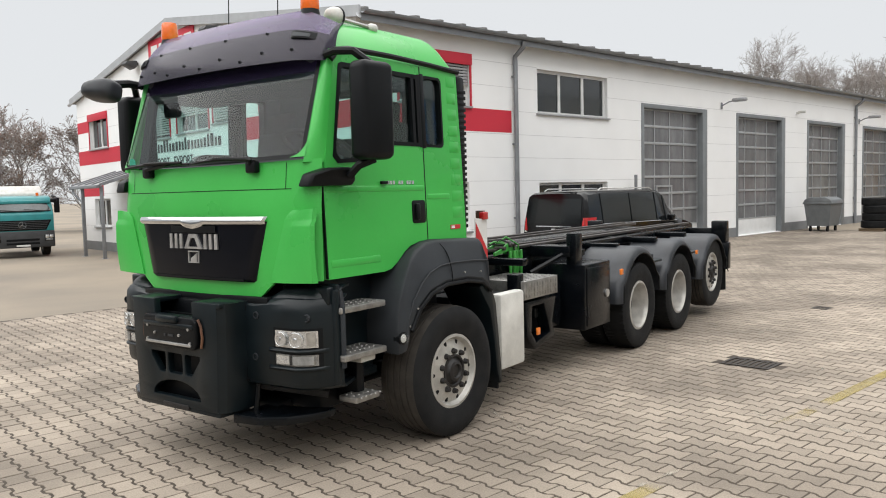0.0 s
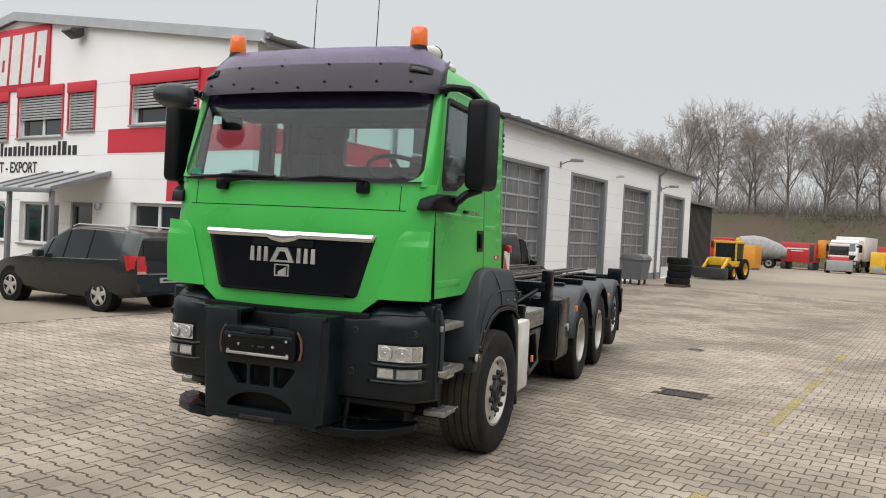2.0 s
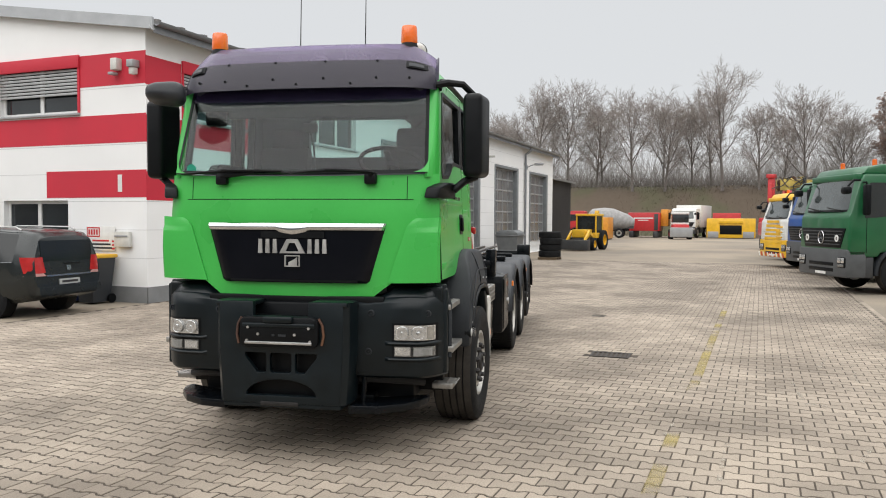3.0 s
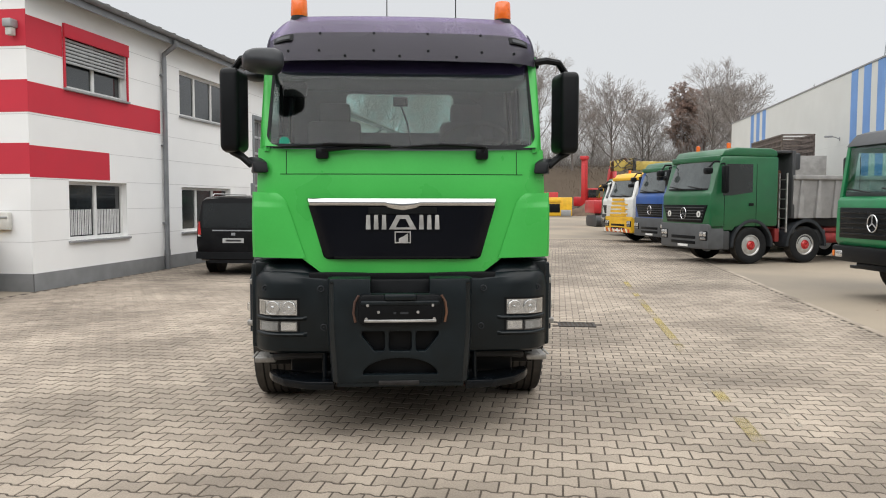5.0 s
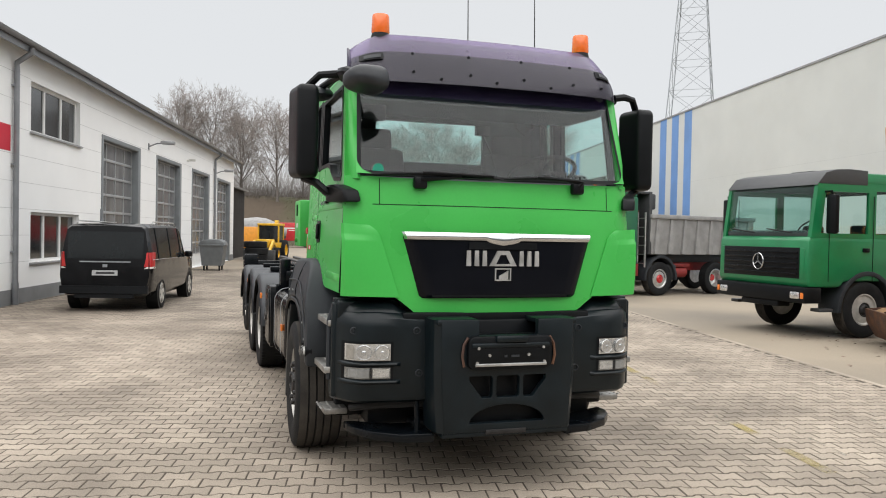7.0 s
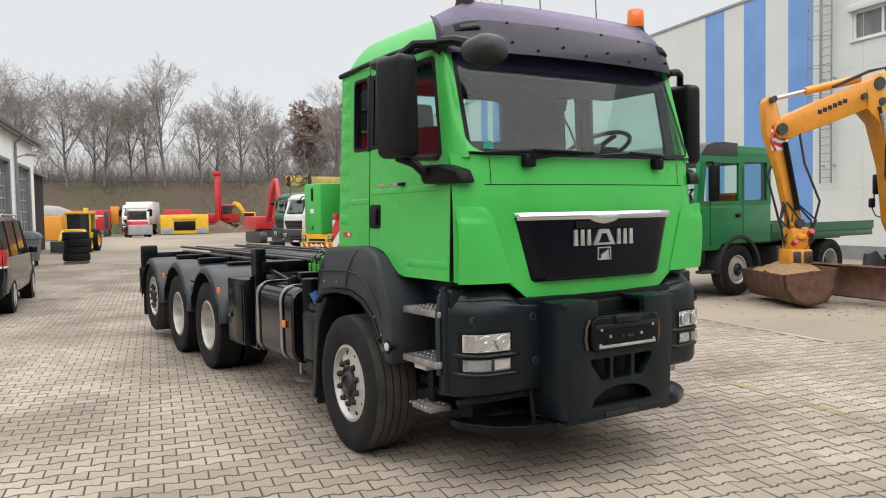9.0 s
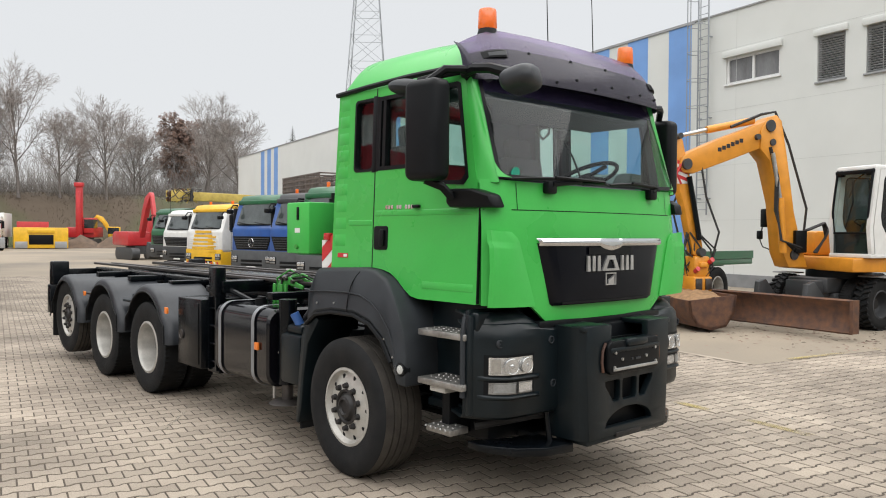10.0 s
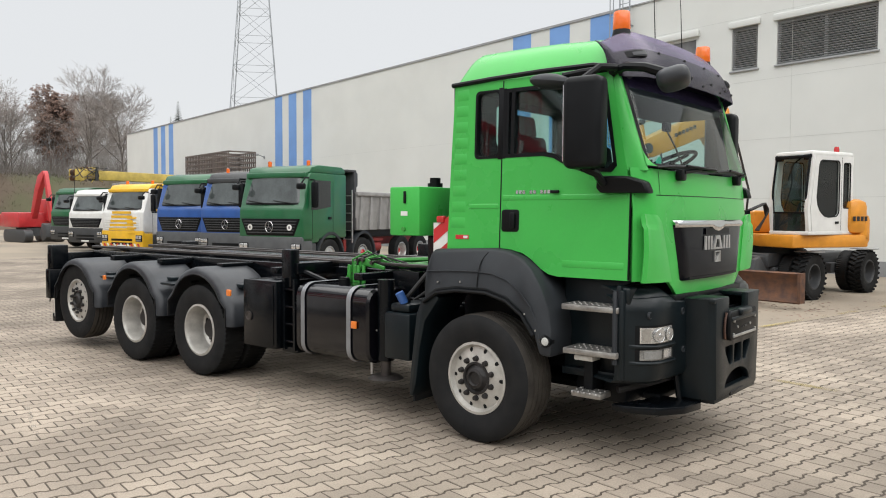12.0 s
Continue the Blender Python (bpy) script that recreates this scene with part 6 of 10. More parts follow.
def chassis():
    for s in (-1, 1):
        part("frame_rail", boxes((-1.3, 8.0, min(s * 0.38, s * 0.46), max(s * 0.38, s * 0.46), 0.72, 1.02, 0.01)), "black_paint", truck)
        # tilt-frame beam and body guide rail
        a, b_ = sorted((s * 0.44, s * 0.56))
        part("lift_beam", boxes((1.25, 7.9, a, b_, 1.04, 1.30, 0.012)), "black_paint", truck)
        a, b_ = sorted((s * 0.52, s * 0.60))
        part("guide_rail", boxes((1.0, 7.85, a, b_, 1.345, 1.375, 0.006)), "worn_steel", truck)
        part("guide_rail", boxes((1.1, 7.8, *sorted((s * 0.30, s * 0.36)), 1.33, 1.37, 0.006)), "worn_steel", truck)
        for x in (1.6, 2.9, 3.9, 5.2, 6.4):
            part("cross_stay", boxes((x, x + 0.12, *sorted((s * 0.3, s * 1.0)), 1.22, 1.29, 0.01)), "black_paint", truck)
        # guide posts
        b = boxes((2.5, 2.66, *sorted((s * 1.02, s * 1.14)), 1.10, 1.50, 0.015), (2.46, 2.7, *sorted((s * 0.5, s * 1.08)), 1.24, 1.36, 0.01))
        post = part("guide_post", b, "black_paint", truck)
        bm = bmesh.new()
        tube(bm, [(2.5, s * 1.0, 1.28), (2.1, s * 0.8, 1.1)], 0.025, 6)
        part("post_stay", bm, "black_paint", post)
        b = boxes((7.78, 7.95, *sorted((s * 0.98, s * 1.22)), 1.05, 1.40, 0.02), (7.86, 7.95, *sorted((s * 0.5, s * 1.22)), 0.95, 1.28, 0.01), (7.80, 7.95, *sorted((s * 1.0, s * 1.25)), 0.62, 1.05, 0.015))
        rp = part("rear_stop", b, "black_paint", truck)
        part("tail_lamp", boxes((7.95, 7.99, *sorted((s * 0.7, s * 1.18)), 0.72, 0.86, 0.01)), "red_lamp", rp)
        bm = bmesh.new()
        tube(bm, [(7.82, s * 1.22, 0.66), (7.84, s * 1.24, 0.58), (7.86, s * 1.22, 0.64)], 0.01, 6)
        part("hook", bm, "worn_steel", rp)
        part("rear_flap", boxes((7.64, 7.66, *sorted((s * 0.95, s * 1.25)), 0.30, 0.75)), "rubber", truck)
        part("rear_flap", boxes((7.72, 7.74, *sorted((s * 1.0, s * 1.22)), 0.36, 0.66)), "white_dirty", truck)
    part("underrun_bar", boxes((7.72, 7.86, -1.2, 1.2, 0.28, 0.40, 0.012)), "black_paint", truck)
    part("underrun_bracket", boxes((7.74, 7.82, -0.46, -0.38, 0.4, 0.8), (7.74, 7.82, 0.38, 0.46, 0.4, 0.8)), "black_paint", truck)
    part("rear_crossmember", boxes((7.8, 8.0, -1.0, 1.0, 0.95, 1.12, 0.02)), "black_paint", truck)
    for k, x in enumerate(AX):
        z = 0.53 if k < 2 else 0.65
        b = bmesh.new()
        cyl(b, (x, -1.0, z), (x, 1.0, z), 0.09, n=12)
        if k < 2:
            bmesh.ops.create_uvsphere(b, u_segments=14, v_segments=10, radius=0.24, matrix=Matrix.Translation((x, 0, z)))
        part("axle", b, "black", truck)
    b = bmesh.new()
    cyl(b, (0, -1.05, 0.5), (0, 1.05, 0.5), 0.07, n=10)
    box(b, -0.12, 0.12, -0.9, 0.9, 0.42, 0.55, 0.02)
    part("front_axle", b, "black", truck)
    # unseen underbody pieces, added to block light and darken the ground below
    part("under_tray", boxes((-1.3, 0.35, -0.6, 0.6, 0.42, 0.47, 0.01)), "black", truck)
    part("gearbox", boxes((0.5, 2.0, -0.34, 0.34, 0.44, 0.95, 0.08)), "black", truck)
    b = bmesh.new()
    cyl(b, (2.0, 0, 0.66), (4.0, 0, 0.58), 0.07, n=12)
    part("drive_shaft", b, "black", truck)
    for s in (-1, 1):
        # black fillers put into the shaded hollows behind the bumper
        part("lower_skirt", boxes((-1.16, -0.72, *sorted((s * 0.46, s * 0.90)), 0.42, 0.66, 0.03)), "black", truck)
        part("chassis_plate", boxes((0.75, 3.3, *sorted((s * 0.46, s * 0.7)), 0.50, 1.0, 0.02)), "black", truck)
    part("engine_block", boxes((-1.15, 0.5, -0.36, 0.36, 0.5, 1.4, 0.05), (-1.3, -1.2, -0.55, 0.55, 0.55, 1.25, 0.02), (0.45, 1.5, -0.3, 0.3, 0.45, 0.95, 0.05)), "black", truck)
    # hook arm folded between the beams, with the green claw
    part("hook_arm", boxes((1.9, 5.6, -0.16, 0.16, 1.12, 1.36, 0.02), (5.3, 7.4, -0.24, 0.24, 1.08, 1.32, 0.02)), "black_paint", truck)
    for y in (-0.24, 0.24):
        bm = bmesh.new()
        cyl(bm, (2.3, y, 1.18), (5.0, y, 1.16), 0.075, n=14)
        cyl(bm, (5.0, y, 1.16), (6.2, y, 1.2), 0.045, n=12)
        part("lift_ram", bm, "black_paint", truck)
    for s in (-1, 1):
        jaw = [(2.12, 1.16), (2.16, 1.24), (2.10, 1.29), (2.07, 1.38), (1.98, 1.45), (1.86, 1.45), (1.74, 1.40), (1.60, 1.37), (1.60, 1.335), (1.78, 1.355), (1.88, 1.37), (1.97, 1.34), (2.02, 1.26), (2.02, 1.18), (2.06, 1.11)]
        b = bmesh.new()
        slab(b, jaw, s * 0.53, s * 0.55, "xz", bev=0.004)
        claw = part("locking_claw", b, "green_old", truck, "green locking claw of the hook lift")
        b = bmesh.new()
        slab(b, [(x + 0.04, z - 0.03) for x, z in jaw], s * 0.63, s * 0.65, "xz", bev=0.004)
        part("claw_plate", b, "green_old", claw)
        for k, (x, drop) in enumerate(((1.90, 0.10), (1.965, 0.05), (2.03, 0.12), (2.10, 0.03))):
            b = bmesh.new()
            slab(b, [(x - 0.018, 1.34), (x + 0.018, 1.345), (x + 0.03, 1.22), (x + 0.012, 1.12 - drop), (x - 0.012, 1.10 - drop), (x - 0.022, 1.20)], s * (0.67 + 0.012 * (k % 2)), s * (0.69 + 0.012 * (k % 2)), "xz", bev=0.004)
            part("claw_finger", b, "green_old", claw)
        for x, z in ((2.06, 1.25), (1.93, 1.40), (2.0, 1.40), (1.80, 1.375)):
            bm = bmesh.new()
            cyl(bm, (x, s * 0.51, z), (x, s * 0.68, z), 0.021, n=12)
            part("claw_pin", bm, "worn_steel", claw)
        for k in range(4):
            bm = bmesh.new()
            tube(bm, [(1.45 + 0.1 * k, s * 0.5, 1.37), (1.66 + 0.07 * k, s * (0.56 + 0.03 * k), 1.43 + 0.02 * k), (1.90 + 0.05 * k, s * (0.60 + 0.03 * k), 1.40), (1.97 + 0.04 * k, s * 0.66, 1.24)], 0.010, 6)
            part("claw_hose", bm, "green_old" if k % 2 else "cable", claw)
    b = boxes((0.75, 1.7, -0.5, -0.44, 1.33, 1.38, 0.01), (0.75, 1.7, 0.44, 0.5, 1.33, 1.38, 0.01), (1.0, 1.06, -0.5, 0.5, 1.32, 1.37, 0.01), (1.5, 1.58, -0.5, 0.5, 1.32, 1.37, 0.01))
    part("cross_frame", b, "green_old", truck, "green cross frame behind the cab")
    b = bmesh.new()
    tube(b, [(0.9, 0.3, 1.38), (1.2, 0.2, 1.42), (1.6, 0.35, 1.4), (1.9, 0.3, 1.38)], 0.022, 6)
    tube(b, [(0.9, -0.3, 1.38), (1.3, -0.15, 1.43), (1.8, -0.3, 1.39)], 0.022, 6)
    part("hydraulic_hose", b, "green_old", truck)
    b = bmesh.new()
    tube(b, [(0.62, 0.85, 1.6), (0.75, 1.0, 1.35), (0.95, 1.05, 1.12), (1.02, 0.95, 0.95)], 0.02, 8)
    tube(b, [(0.6, 0.7, 1.5), (0.85, 0.8, 1.2), (1.1, 0.8, 1.05)], 0.016, 8)
    part("air_hose", b, "cable", truck)


chassis()


def right_side():
    # oil tank behind the cab
    tank = part("oil_tank", boxes((0.72, 1.08, 0.55, 1.16, 1.68, 2.12, 0.015)), "green", truck, "bright green hydraulic oil tank behind the cab")
    part("tank_foot", boxes((0.78, 1.0, 0.6, 0.72, 1.0, 1.68, 0.008)), "black_paint", tank)
    part("tank_sticker", boxes((0.86, 0.94, 1.16, 1.163, 1.86, 1.90)), "sign_white", tank)
    part("level_gauge", boxes((0.875, 0.905, 1.16, 1.17, 1.97, 2.08, 0.004)), "black", tank)
    b = bmesh.new()
    cyl(b, (0.84, 0.8, 2.12), (0.84, 0.8, 2.16), 0.07, n=16)
    cyl(b, (0.84, 0.8, 2.16), (0.84, 0.8, 2.21), 0.05, n=16)
    part("tank_cap", b, "black", tank)
    b = bmesh.new()
    cyl(b, (0.9, 1.16, 1.74), (0.9, 1.18, 1.74), 0.02, n=10)
    part("drain_plug", b, "green_old", tank)
    # warning boards
    for s in (-1, 1):
        b = bmesh.new()
        slab(b, rect(0.44, 0.60, 1.46, 1.80) if s > 0 else [(0.60, 1.74), (0.60, 1.56), (0.73, 1.30), (0.79, 1.30), (0.79, 1.72)], s * 1.10, s * 1.106, "xz")
        bd = part("warning_board", b, "sign_white", truck, "red and white striped warning board")
        for k in range(1 if s < 0 else 2):
            b = bmesh.new()
            z = 1.42 if s < 0 else 1.40 + 0.22 * k
            slab(b, [(0.605, z + 0.28), (0.605, z + 0.14), (0.735, z - 0.10), (0.785, z - 0.10), (0.785, z + 0.03)] if s < 0 else [(0.425, z + 0.12), (0.595, z), (0.595, z + 0.12), (0.425, z + 0.24)], s * 1.107, s * 1.110, "xz")
            part("stripe", b, "sign_red", bd)
        part("board_lamp", boxes((*((0.47, 0.55) if s > 0 else (0.70, 0.78)), *sorted((s * 1.08, s * 1.13)), 1.72 if s < 0 else 1.80, 1.79 if s < 0 else 1.86, 0.01)), "red_lamp", bd)
        part("board_stay", boxes((*((0.55, 0.58) if s > 0 else (0.74, 0.77)), *sorted((s * 1.02, s * 1.10)), 1.0, 1.8)), "rust", bd)
    # diesel tank with straps
    b = bmesh.new()
    ring = rounded(0.62, 1.22, 0.46, 1.17, 0.13, 5)
    loft(b, [[(1.30, y + (0.92 - y) * 0.06, z + (0.8 - z) * 0.06) for y, z in ring], [(1.325, y, z) for y, z in ring], [(2.32, y, z) for y, z in ring], [(2.345, y + (0.92 - y) * 0.06, z + (0.8 - z) * 0.06) for y, z in ring]])
    tk = part("fuel_tank", b, "tank_black", truck, "gloss black fuel tank with two steel straps")
    ring2 = rounded(0.605, 1.235, 0.445, 1.185, 0.145, 5)
    for x in (1.52, 2.18):
        b = bmesh.new()
        loft(b, [[(x, y, z) for y, z in ring2], [(x + 0.058, y, z) for y, z in ring2]], cap=False)
        part("tank_strap", b, "zinc", tk)
    b = bmesh.new()
    cyl(b, (1.9, 0.95, 1.16), (1.9, 0.95, 1.22), 0.06, n=16)
    box(b, 1.84, 1.96, 0.93, 0.97, 1.21, 1.24, 0.01)
    part("tank_cap", b, "black", tk)
    part("side_reflector", boxes((1.44, 1.51, 1.222, 1.245, 0.79, 0.86, 0.008)), "orange", tk)
    # stabiliser leg
    b = bmesh.new()
    cyl(b, (1.22, 1.06, 0.50), (1.22, 1.06, 1.26), 0.082, n=20)
    leg = part("stabiliser_leg", b, "black_paint", truck, "black hydraulic stabiliser leg")
    b = bmesh.new()
    cyl(b, (1.22, 1.06, 0.36), (1.22, 1.06, 0.52), 0.05, n=14)
    cyl(b, (1.22, 1.06, 0.33), (1.22, 1.06, 0.36), 0.17, 0.12, n=20)
    part("leg_foot", b, "worn_steel", leg)
    b = bmesh.new()
    tube(b, [(1.34, 1.13, 0.36), (1.34, 1.13, 0.75), (1.30, 1.10, 0.78)], 0.012, 6)
    part("safety_pin", b, "alu", leg)
    part("leg_arm", boxes((1.14, 1.30, 0.4, 1.0, 0.86, 1.02, 0.01)), "black_paint", leg)
    # battery case between leg and wheel
    part("battery_case", boxes((0.80, 1.12, 0.72, 1.20, 0.55, 0.98, 0.03), (0.84, 1.08, 0.78, 1.16, 0.98, 1.06, 0.03)), "anthracite", truck)
    b = bmesh.new()
    cyl(b, (0.95, 1.1, 1.06), (0.98, 1.14, 1.16), 0.04, n=12)
    part("coupling", b, "blue_hose", truck)
    # toolbox, ladder
    tb = part("tool_box", boxes((2.62, 3.18, 0.70, 1.24, 0.46, 1.17, 0.012)), "black_paint", truck, "black steel tool box")
    part("box_door", boxes((2.66, 3.14, 1.24, 1.252, 0.50, 1.13, 0.006)), "black_paint", tb)
    b = bmesh.new()
    lathe(b, [(0.05, 0.0), (0.05, 0.012), (0.04, 0.014), (0.036, 0.004), (0.0, 0.006)], "y", 16, (3.06, 1.252, 0.78))
    part("lock", b, "worn_steel", tb)
    lad = part("access_ladder", boxes((2.40, 2.43, 1.14, 1.18, 0.46, 1.2), (2.56, 2.59, 1.14, 1.18, 0.46, 1.2), (2.38, 2.62, 0.6, 1.16, 0.44, 0.49)), "black_paint", truck)
    for k in range(4):
        b = bmesh.new()
        cyl(b, (2.41, 1.16, 0.55 + 0.18 * k), (2.58, 1.16, 0.55 + 0.18 * k), 0.013, n=8)
        part("rung", b, "black_paint", lad)
    part("side_reflector", boxes((3.34, 3.41, 1.275, 1.30, 0.97, 1.04, 0.008)), "orange", truck)


right_side()


def left_side():
    b = boxes((0.79, 1.21, -1.24, -1.12, 0.36, 1.05, 0.03))
    part("white_shield", b, "white_dirty", truck, "scuffed white plastic shield")
    part("urea_tank", boxes((0.82, 1.2, -1.12, -0.7, 0.42, 1.02, 0.04)), "black", truck)
    b = boxes((1.28, 1.95, -1.2, -0.62, 0.93, 1.11, 0.006))
    for i in range(12):
        for k in range(9):
            box(b, 1.31 + 0.054 * i, 1.345 + 0.054 * i, -1.17 + 0.062 * k, -1.158 + 0.062 * k, 1.11, 1.114)
        for k in range(3):
            box(b, 1.31 + 0.054 * i, 1.322 + 0.054 * i, -1.204, -1.2, 0.95 + 0.05 * k, 0.985 + 0.05 * k)
    part("battery_cover", b, "tread_plate", truck, "checker-plate battery cover")
    b = bmesh.new()
    slab(b, [(1.32, 0.90), (1.36, 0.56), (1.50, 0.42), (1.92, 0.50), (1.86, 0.64), (1.95, 0.90)], -1.18, -0.75, "xz", [[(1.44, 0.60), (1.53, 0.49), (1.82, 0.55), (1.78, 0.66), (1.7, 0.85), (1.46, 0.85)]], 0.008)
    part("valve_bracket", b, "black_paint", truck)
    part("valve_block", boxes((1.42, 1.85, -1.05, -0.7, 0.55, 0.88, 0.02), (1.5, 1.6, -1.1, -1.05, 0.6, 0.7, 0.01), (1.65, 1.72, -1.1, -1.05, 0.7, 0.8, 0.01)), "black", truck)
    part("side_reflector", boxes((1.52, 1.58, -1.2, -1.18, 0.56, 0.63, 0.006)), "orange", truck)
    b = boxes((1.22, 1.34, -1.16, -1.04, 0.9, 1.18, 0.012))
    part("post_box", b, "black_paint", truck)
    tb = part("tool_box", boxes((2.5, 3.16, -1.24, -0.68, 0.45, 1.16, 0.012)), "black_paint", truck, "black steel tool box")
    part("box_door", boxes((2.54, 3.12, -1.252, -1.24, 0.49, 1.12, 0.006)), "black_paint", tb)
    b = bmesh.new()
    lathe(b, [(0.045, 0.0), (0.045, -0.012), (0.0, -0.014)], "y", 16, (3.04, -1.252, 0.80))
    part("lock", b, "alu", tb)
    part("air_tank", boxes((2.0, 2.45, -1.0, -0.55, 0.5, 1.0, 0.06)), "black_paint", truck)
    part("side_reflector", boxes((3.34, 3.41, -1.30, -1.275, 0.97, 1.04, 0.008)), "orange", truck)
    # ribbed intake stack up the rear corner
    st = part("air_intake", boxes((0.41, 0.56, -1.055, -0.80, 1.60, 2.96, 0.03)), "black", truck, "tall black ribbed air intake")
    for k in range(24):
        part("rib", boxes((0.407, 0.563, -1.059, -0.796, 1.66 + 0.05 * k, 1.69 + 0.05 * k, 0.004)), "black", st)


left_side()


def rear_fender(x, s, z=0.0):
    """Arch over a rear wheel with a flat dusty crown and aprons."""
    r = 0.63
    pts = [(x - 0.66, 0.62 + z), (x - 0.65, 0.85 + z)] + [(x - 0.62 * math.cos(radians(a)), 0.66 + z + 0.60 * math.sin(radians(a))) for a in (28, 42, 56, 68, 80, 90, 100, 112, 124, 138, 152)] + [(x + 0.65, 0.85 + z), (x + 0.66, 0.66 + z)]
    b = bmesh.new()
    cs = [(0.66, 0.0), (0.70, 0.0), (1.20, 0.0), (1.255, -0.012), (1.28, -0.05), (1.285, -0.085)]
    def f(k, j):
        px, pz = pts[k]
        cx, cz = px - x, pz - (0.66 + z)
        L = max(0.01, math.hypot(cx, cz))
        y, d = cs[j]
        return (x + cx * (1 + d / L), s * y, 0.66 + z + cz * (1 + d / L))
    sheet(b, f, range(len(pts)), range(len(cs)), 0.014)
    fd = part("rear_fender", b, "fender_dusty", truck, "dusty grey plastic fender", angle=55)
    bm = bmesh.new()
    tube(bm, [f(k, 5) for k in range(len(pts))], 0.011, 6)
    part("fender_lip", bm, "black", fd)
    for dx in (-0.5, 0.5):
        part("fender_clip", boxes((x + dx - 0.06, x + dx + 0.06, *sorted((s * 0.95, s * 1.05)), 1.03 + z, 1.075 + z, 0.01)), "anthracite", fd)
    part("fender_stay", boxes((x - 0.03, x + 0.03, *sorted((s * 0.45, s * 0.72)), 1.1 + z, 1.15 + z)), "black_paint", fd)


for s_ in (-1, 1):
    rear_fender(AX[0], s_)
    rear_fender(AX[1], s_)
    rear_fender(AX[2], s_, -0.02)
    for k_ in (0, 1):
        xm_ = (AX[k_] + AX[k_ + 1]) / 2
        part("fender_bridge", boxes((xm_ - 0.14, xm_ + 0.14, *sorted((s_ * 0.7, s_ * 1.22)), 1.0, 1.03, 0.01)), "anthracite", truck)
    part("side_reflector", boxes((AX[1] + 0.68, AX[1] + 0.74, *sorted((s_ * 1.25, s_ * 1.275)), 0.99, 1.05, 0.006)), "orange", truck)

# ---- cars ----
def car(name, label, m, stations, side_glass, top_glass, paint, wheels, wheel_r, tail, rear_glass, extras, rail=True):
    """A car from cross-sections (x, floor, sill width, belt height, belt width, roof-edge width, roof height, lean). Nose at +x."""
    c = thing(name, m, label, "car" if name != "van" else "van")
    coarse = stations
    fine, S = [], 5
    for i in range(len(stations) - 1):
        a0, a1, a2, a3 = stations[max(0, i - 1)], stations[i], stations[i + 1], stations[min(len(stations) - 1, i + 2)]
        for k in range(S):
            u = k / S
            row = []
            for q0, q1, q2, q3 in zip(a0, a1, a2, a3):
                g1, g2 = (q2 - q0) / 2, (q3 - q1) / 2
                if (q2 - q1) * g1 <= 0:
                    g1 = 0
                if (q2 - q1) * g2 <= 0:
                    g2 = 0
                row.append((2 * u ** 3 - 3 * u ** 2 + 1) * q1 + (u ** 3 - 2 * u ** 2 + u) * g1 + (-2 * u ** 3 + 3 * u ** 2) * q2 + (u ** 3 - u ** 2) * g2)
            row[0] = a1[0] + (a2[0] - a1[0]) * u
            fine.append(tuple(row))
    fine.append(stations[-1])
    def ring(s):
        x, zs, ws, zb, wb, wr, zr, ln = s
        half = [(0.0, zs), (ws * 0.9, zs), (ws, zs + 0.12), (wb * 1.015, zs + (zb - zs) * 0.55), (wb, zb), ((wb + wr) / 2 + 0.004, (zb + zr - 0.085) / 2), (wr, zr - 0.085), (wr * 0.90, zr - 0.02), (wr * 0.5, zr), (0.0, zr + 0.005)]
        return [Vector((x + ln * (z - zb), y, z)) for y, z in half]
    rings = [ring(s) for s in fine]
    body = bmesh.new()
    def face(b, i, k, s, off=0.0):
        q = [rings[i][k], rings[i + 1][k], rings[i + 1][k + 1], rings[i][k + 1]]
        q = [Vector((p.x, p.y * s, p.z)) for p in q]
        n = (q[1] - q[0]).cross(q[3] - q[0])
        n = n.normalized() if n.length else Vector((0, 0, 1))
        if n.dot(Vector((0, s * q[0].y, q[0].z - 0.9))) * 1 < 0 and off:
            n = -n
        vs = [b.verts.new(p + n * off) for p in q]
        if len({tuple(round(a, 5) for a in v.co) for v in vs}) > 2:
            b.faces.new(vs)
    for i in range(len(rings) - 1):
        for k in range(9):
            for s in (-1, 1):
                if (k in (4, 5) and i // S in side_glass) or (k >= 6 and i // S in top_glass):
                    continue
                face(body, i, k, s)
    for r in (rings[0], rings[-1]):
        vs = [body.verts.new(p) for p in r] + [body.verts.new((p.x, -p.y, p.z)) for p in r[-2:0:-1]]
        body.faces.new(vs)
    bmesh.ops.remove_doubles(body, verts=body.verts, dist=0.002)
    part("body", body, paint, c, angle=62)
    for i in side_glass:
        for s in (-1, 1):
            b = bmesh.new()
            for j in range(i * S, i * S + S):
                face(b, j, 4, s)
                face(b, j, 5, s)
            bmesh.ops.remove_doubles(b, verts=b.verts, dist=0.002)
            part("side_window", b, "car_window", c, angle=60)
    for i in top_glass:
        b = bmesh.new()
        for k in (6, 7, 8):
            for s in (-1, 1):
                for j in range(i * S, i * S + S):
                    face(b, j, k, s)
        bmesh.ops.remove_doubles(b, verts=b.verts, dist=0.002)
        part("windscreen", b, "car_window", c, angle=60)
    # dark posts between the side windows
    for i in list(side_glass)[1:]:
        for s in (-1, 1):
            b = bmesh.new()
            tube(b, [Vector((p.x, s * p.y, p.z)) for p in rings[i * S][4:7]], 0.017, 6)
            part("window_post", b, "black", c)
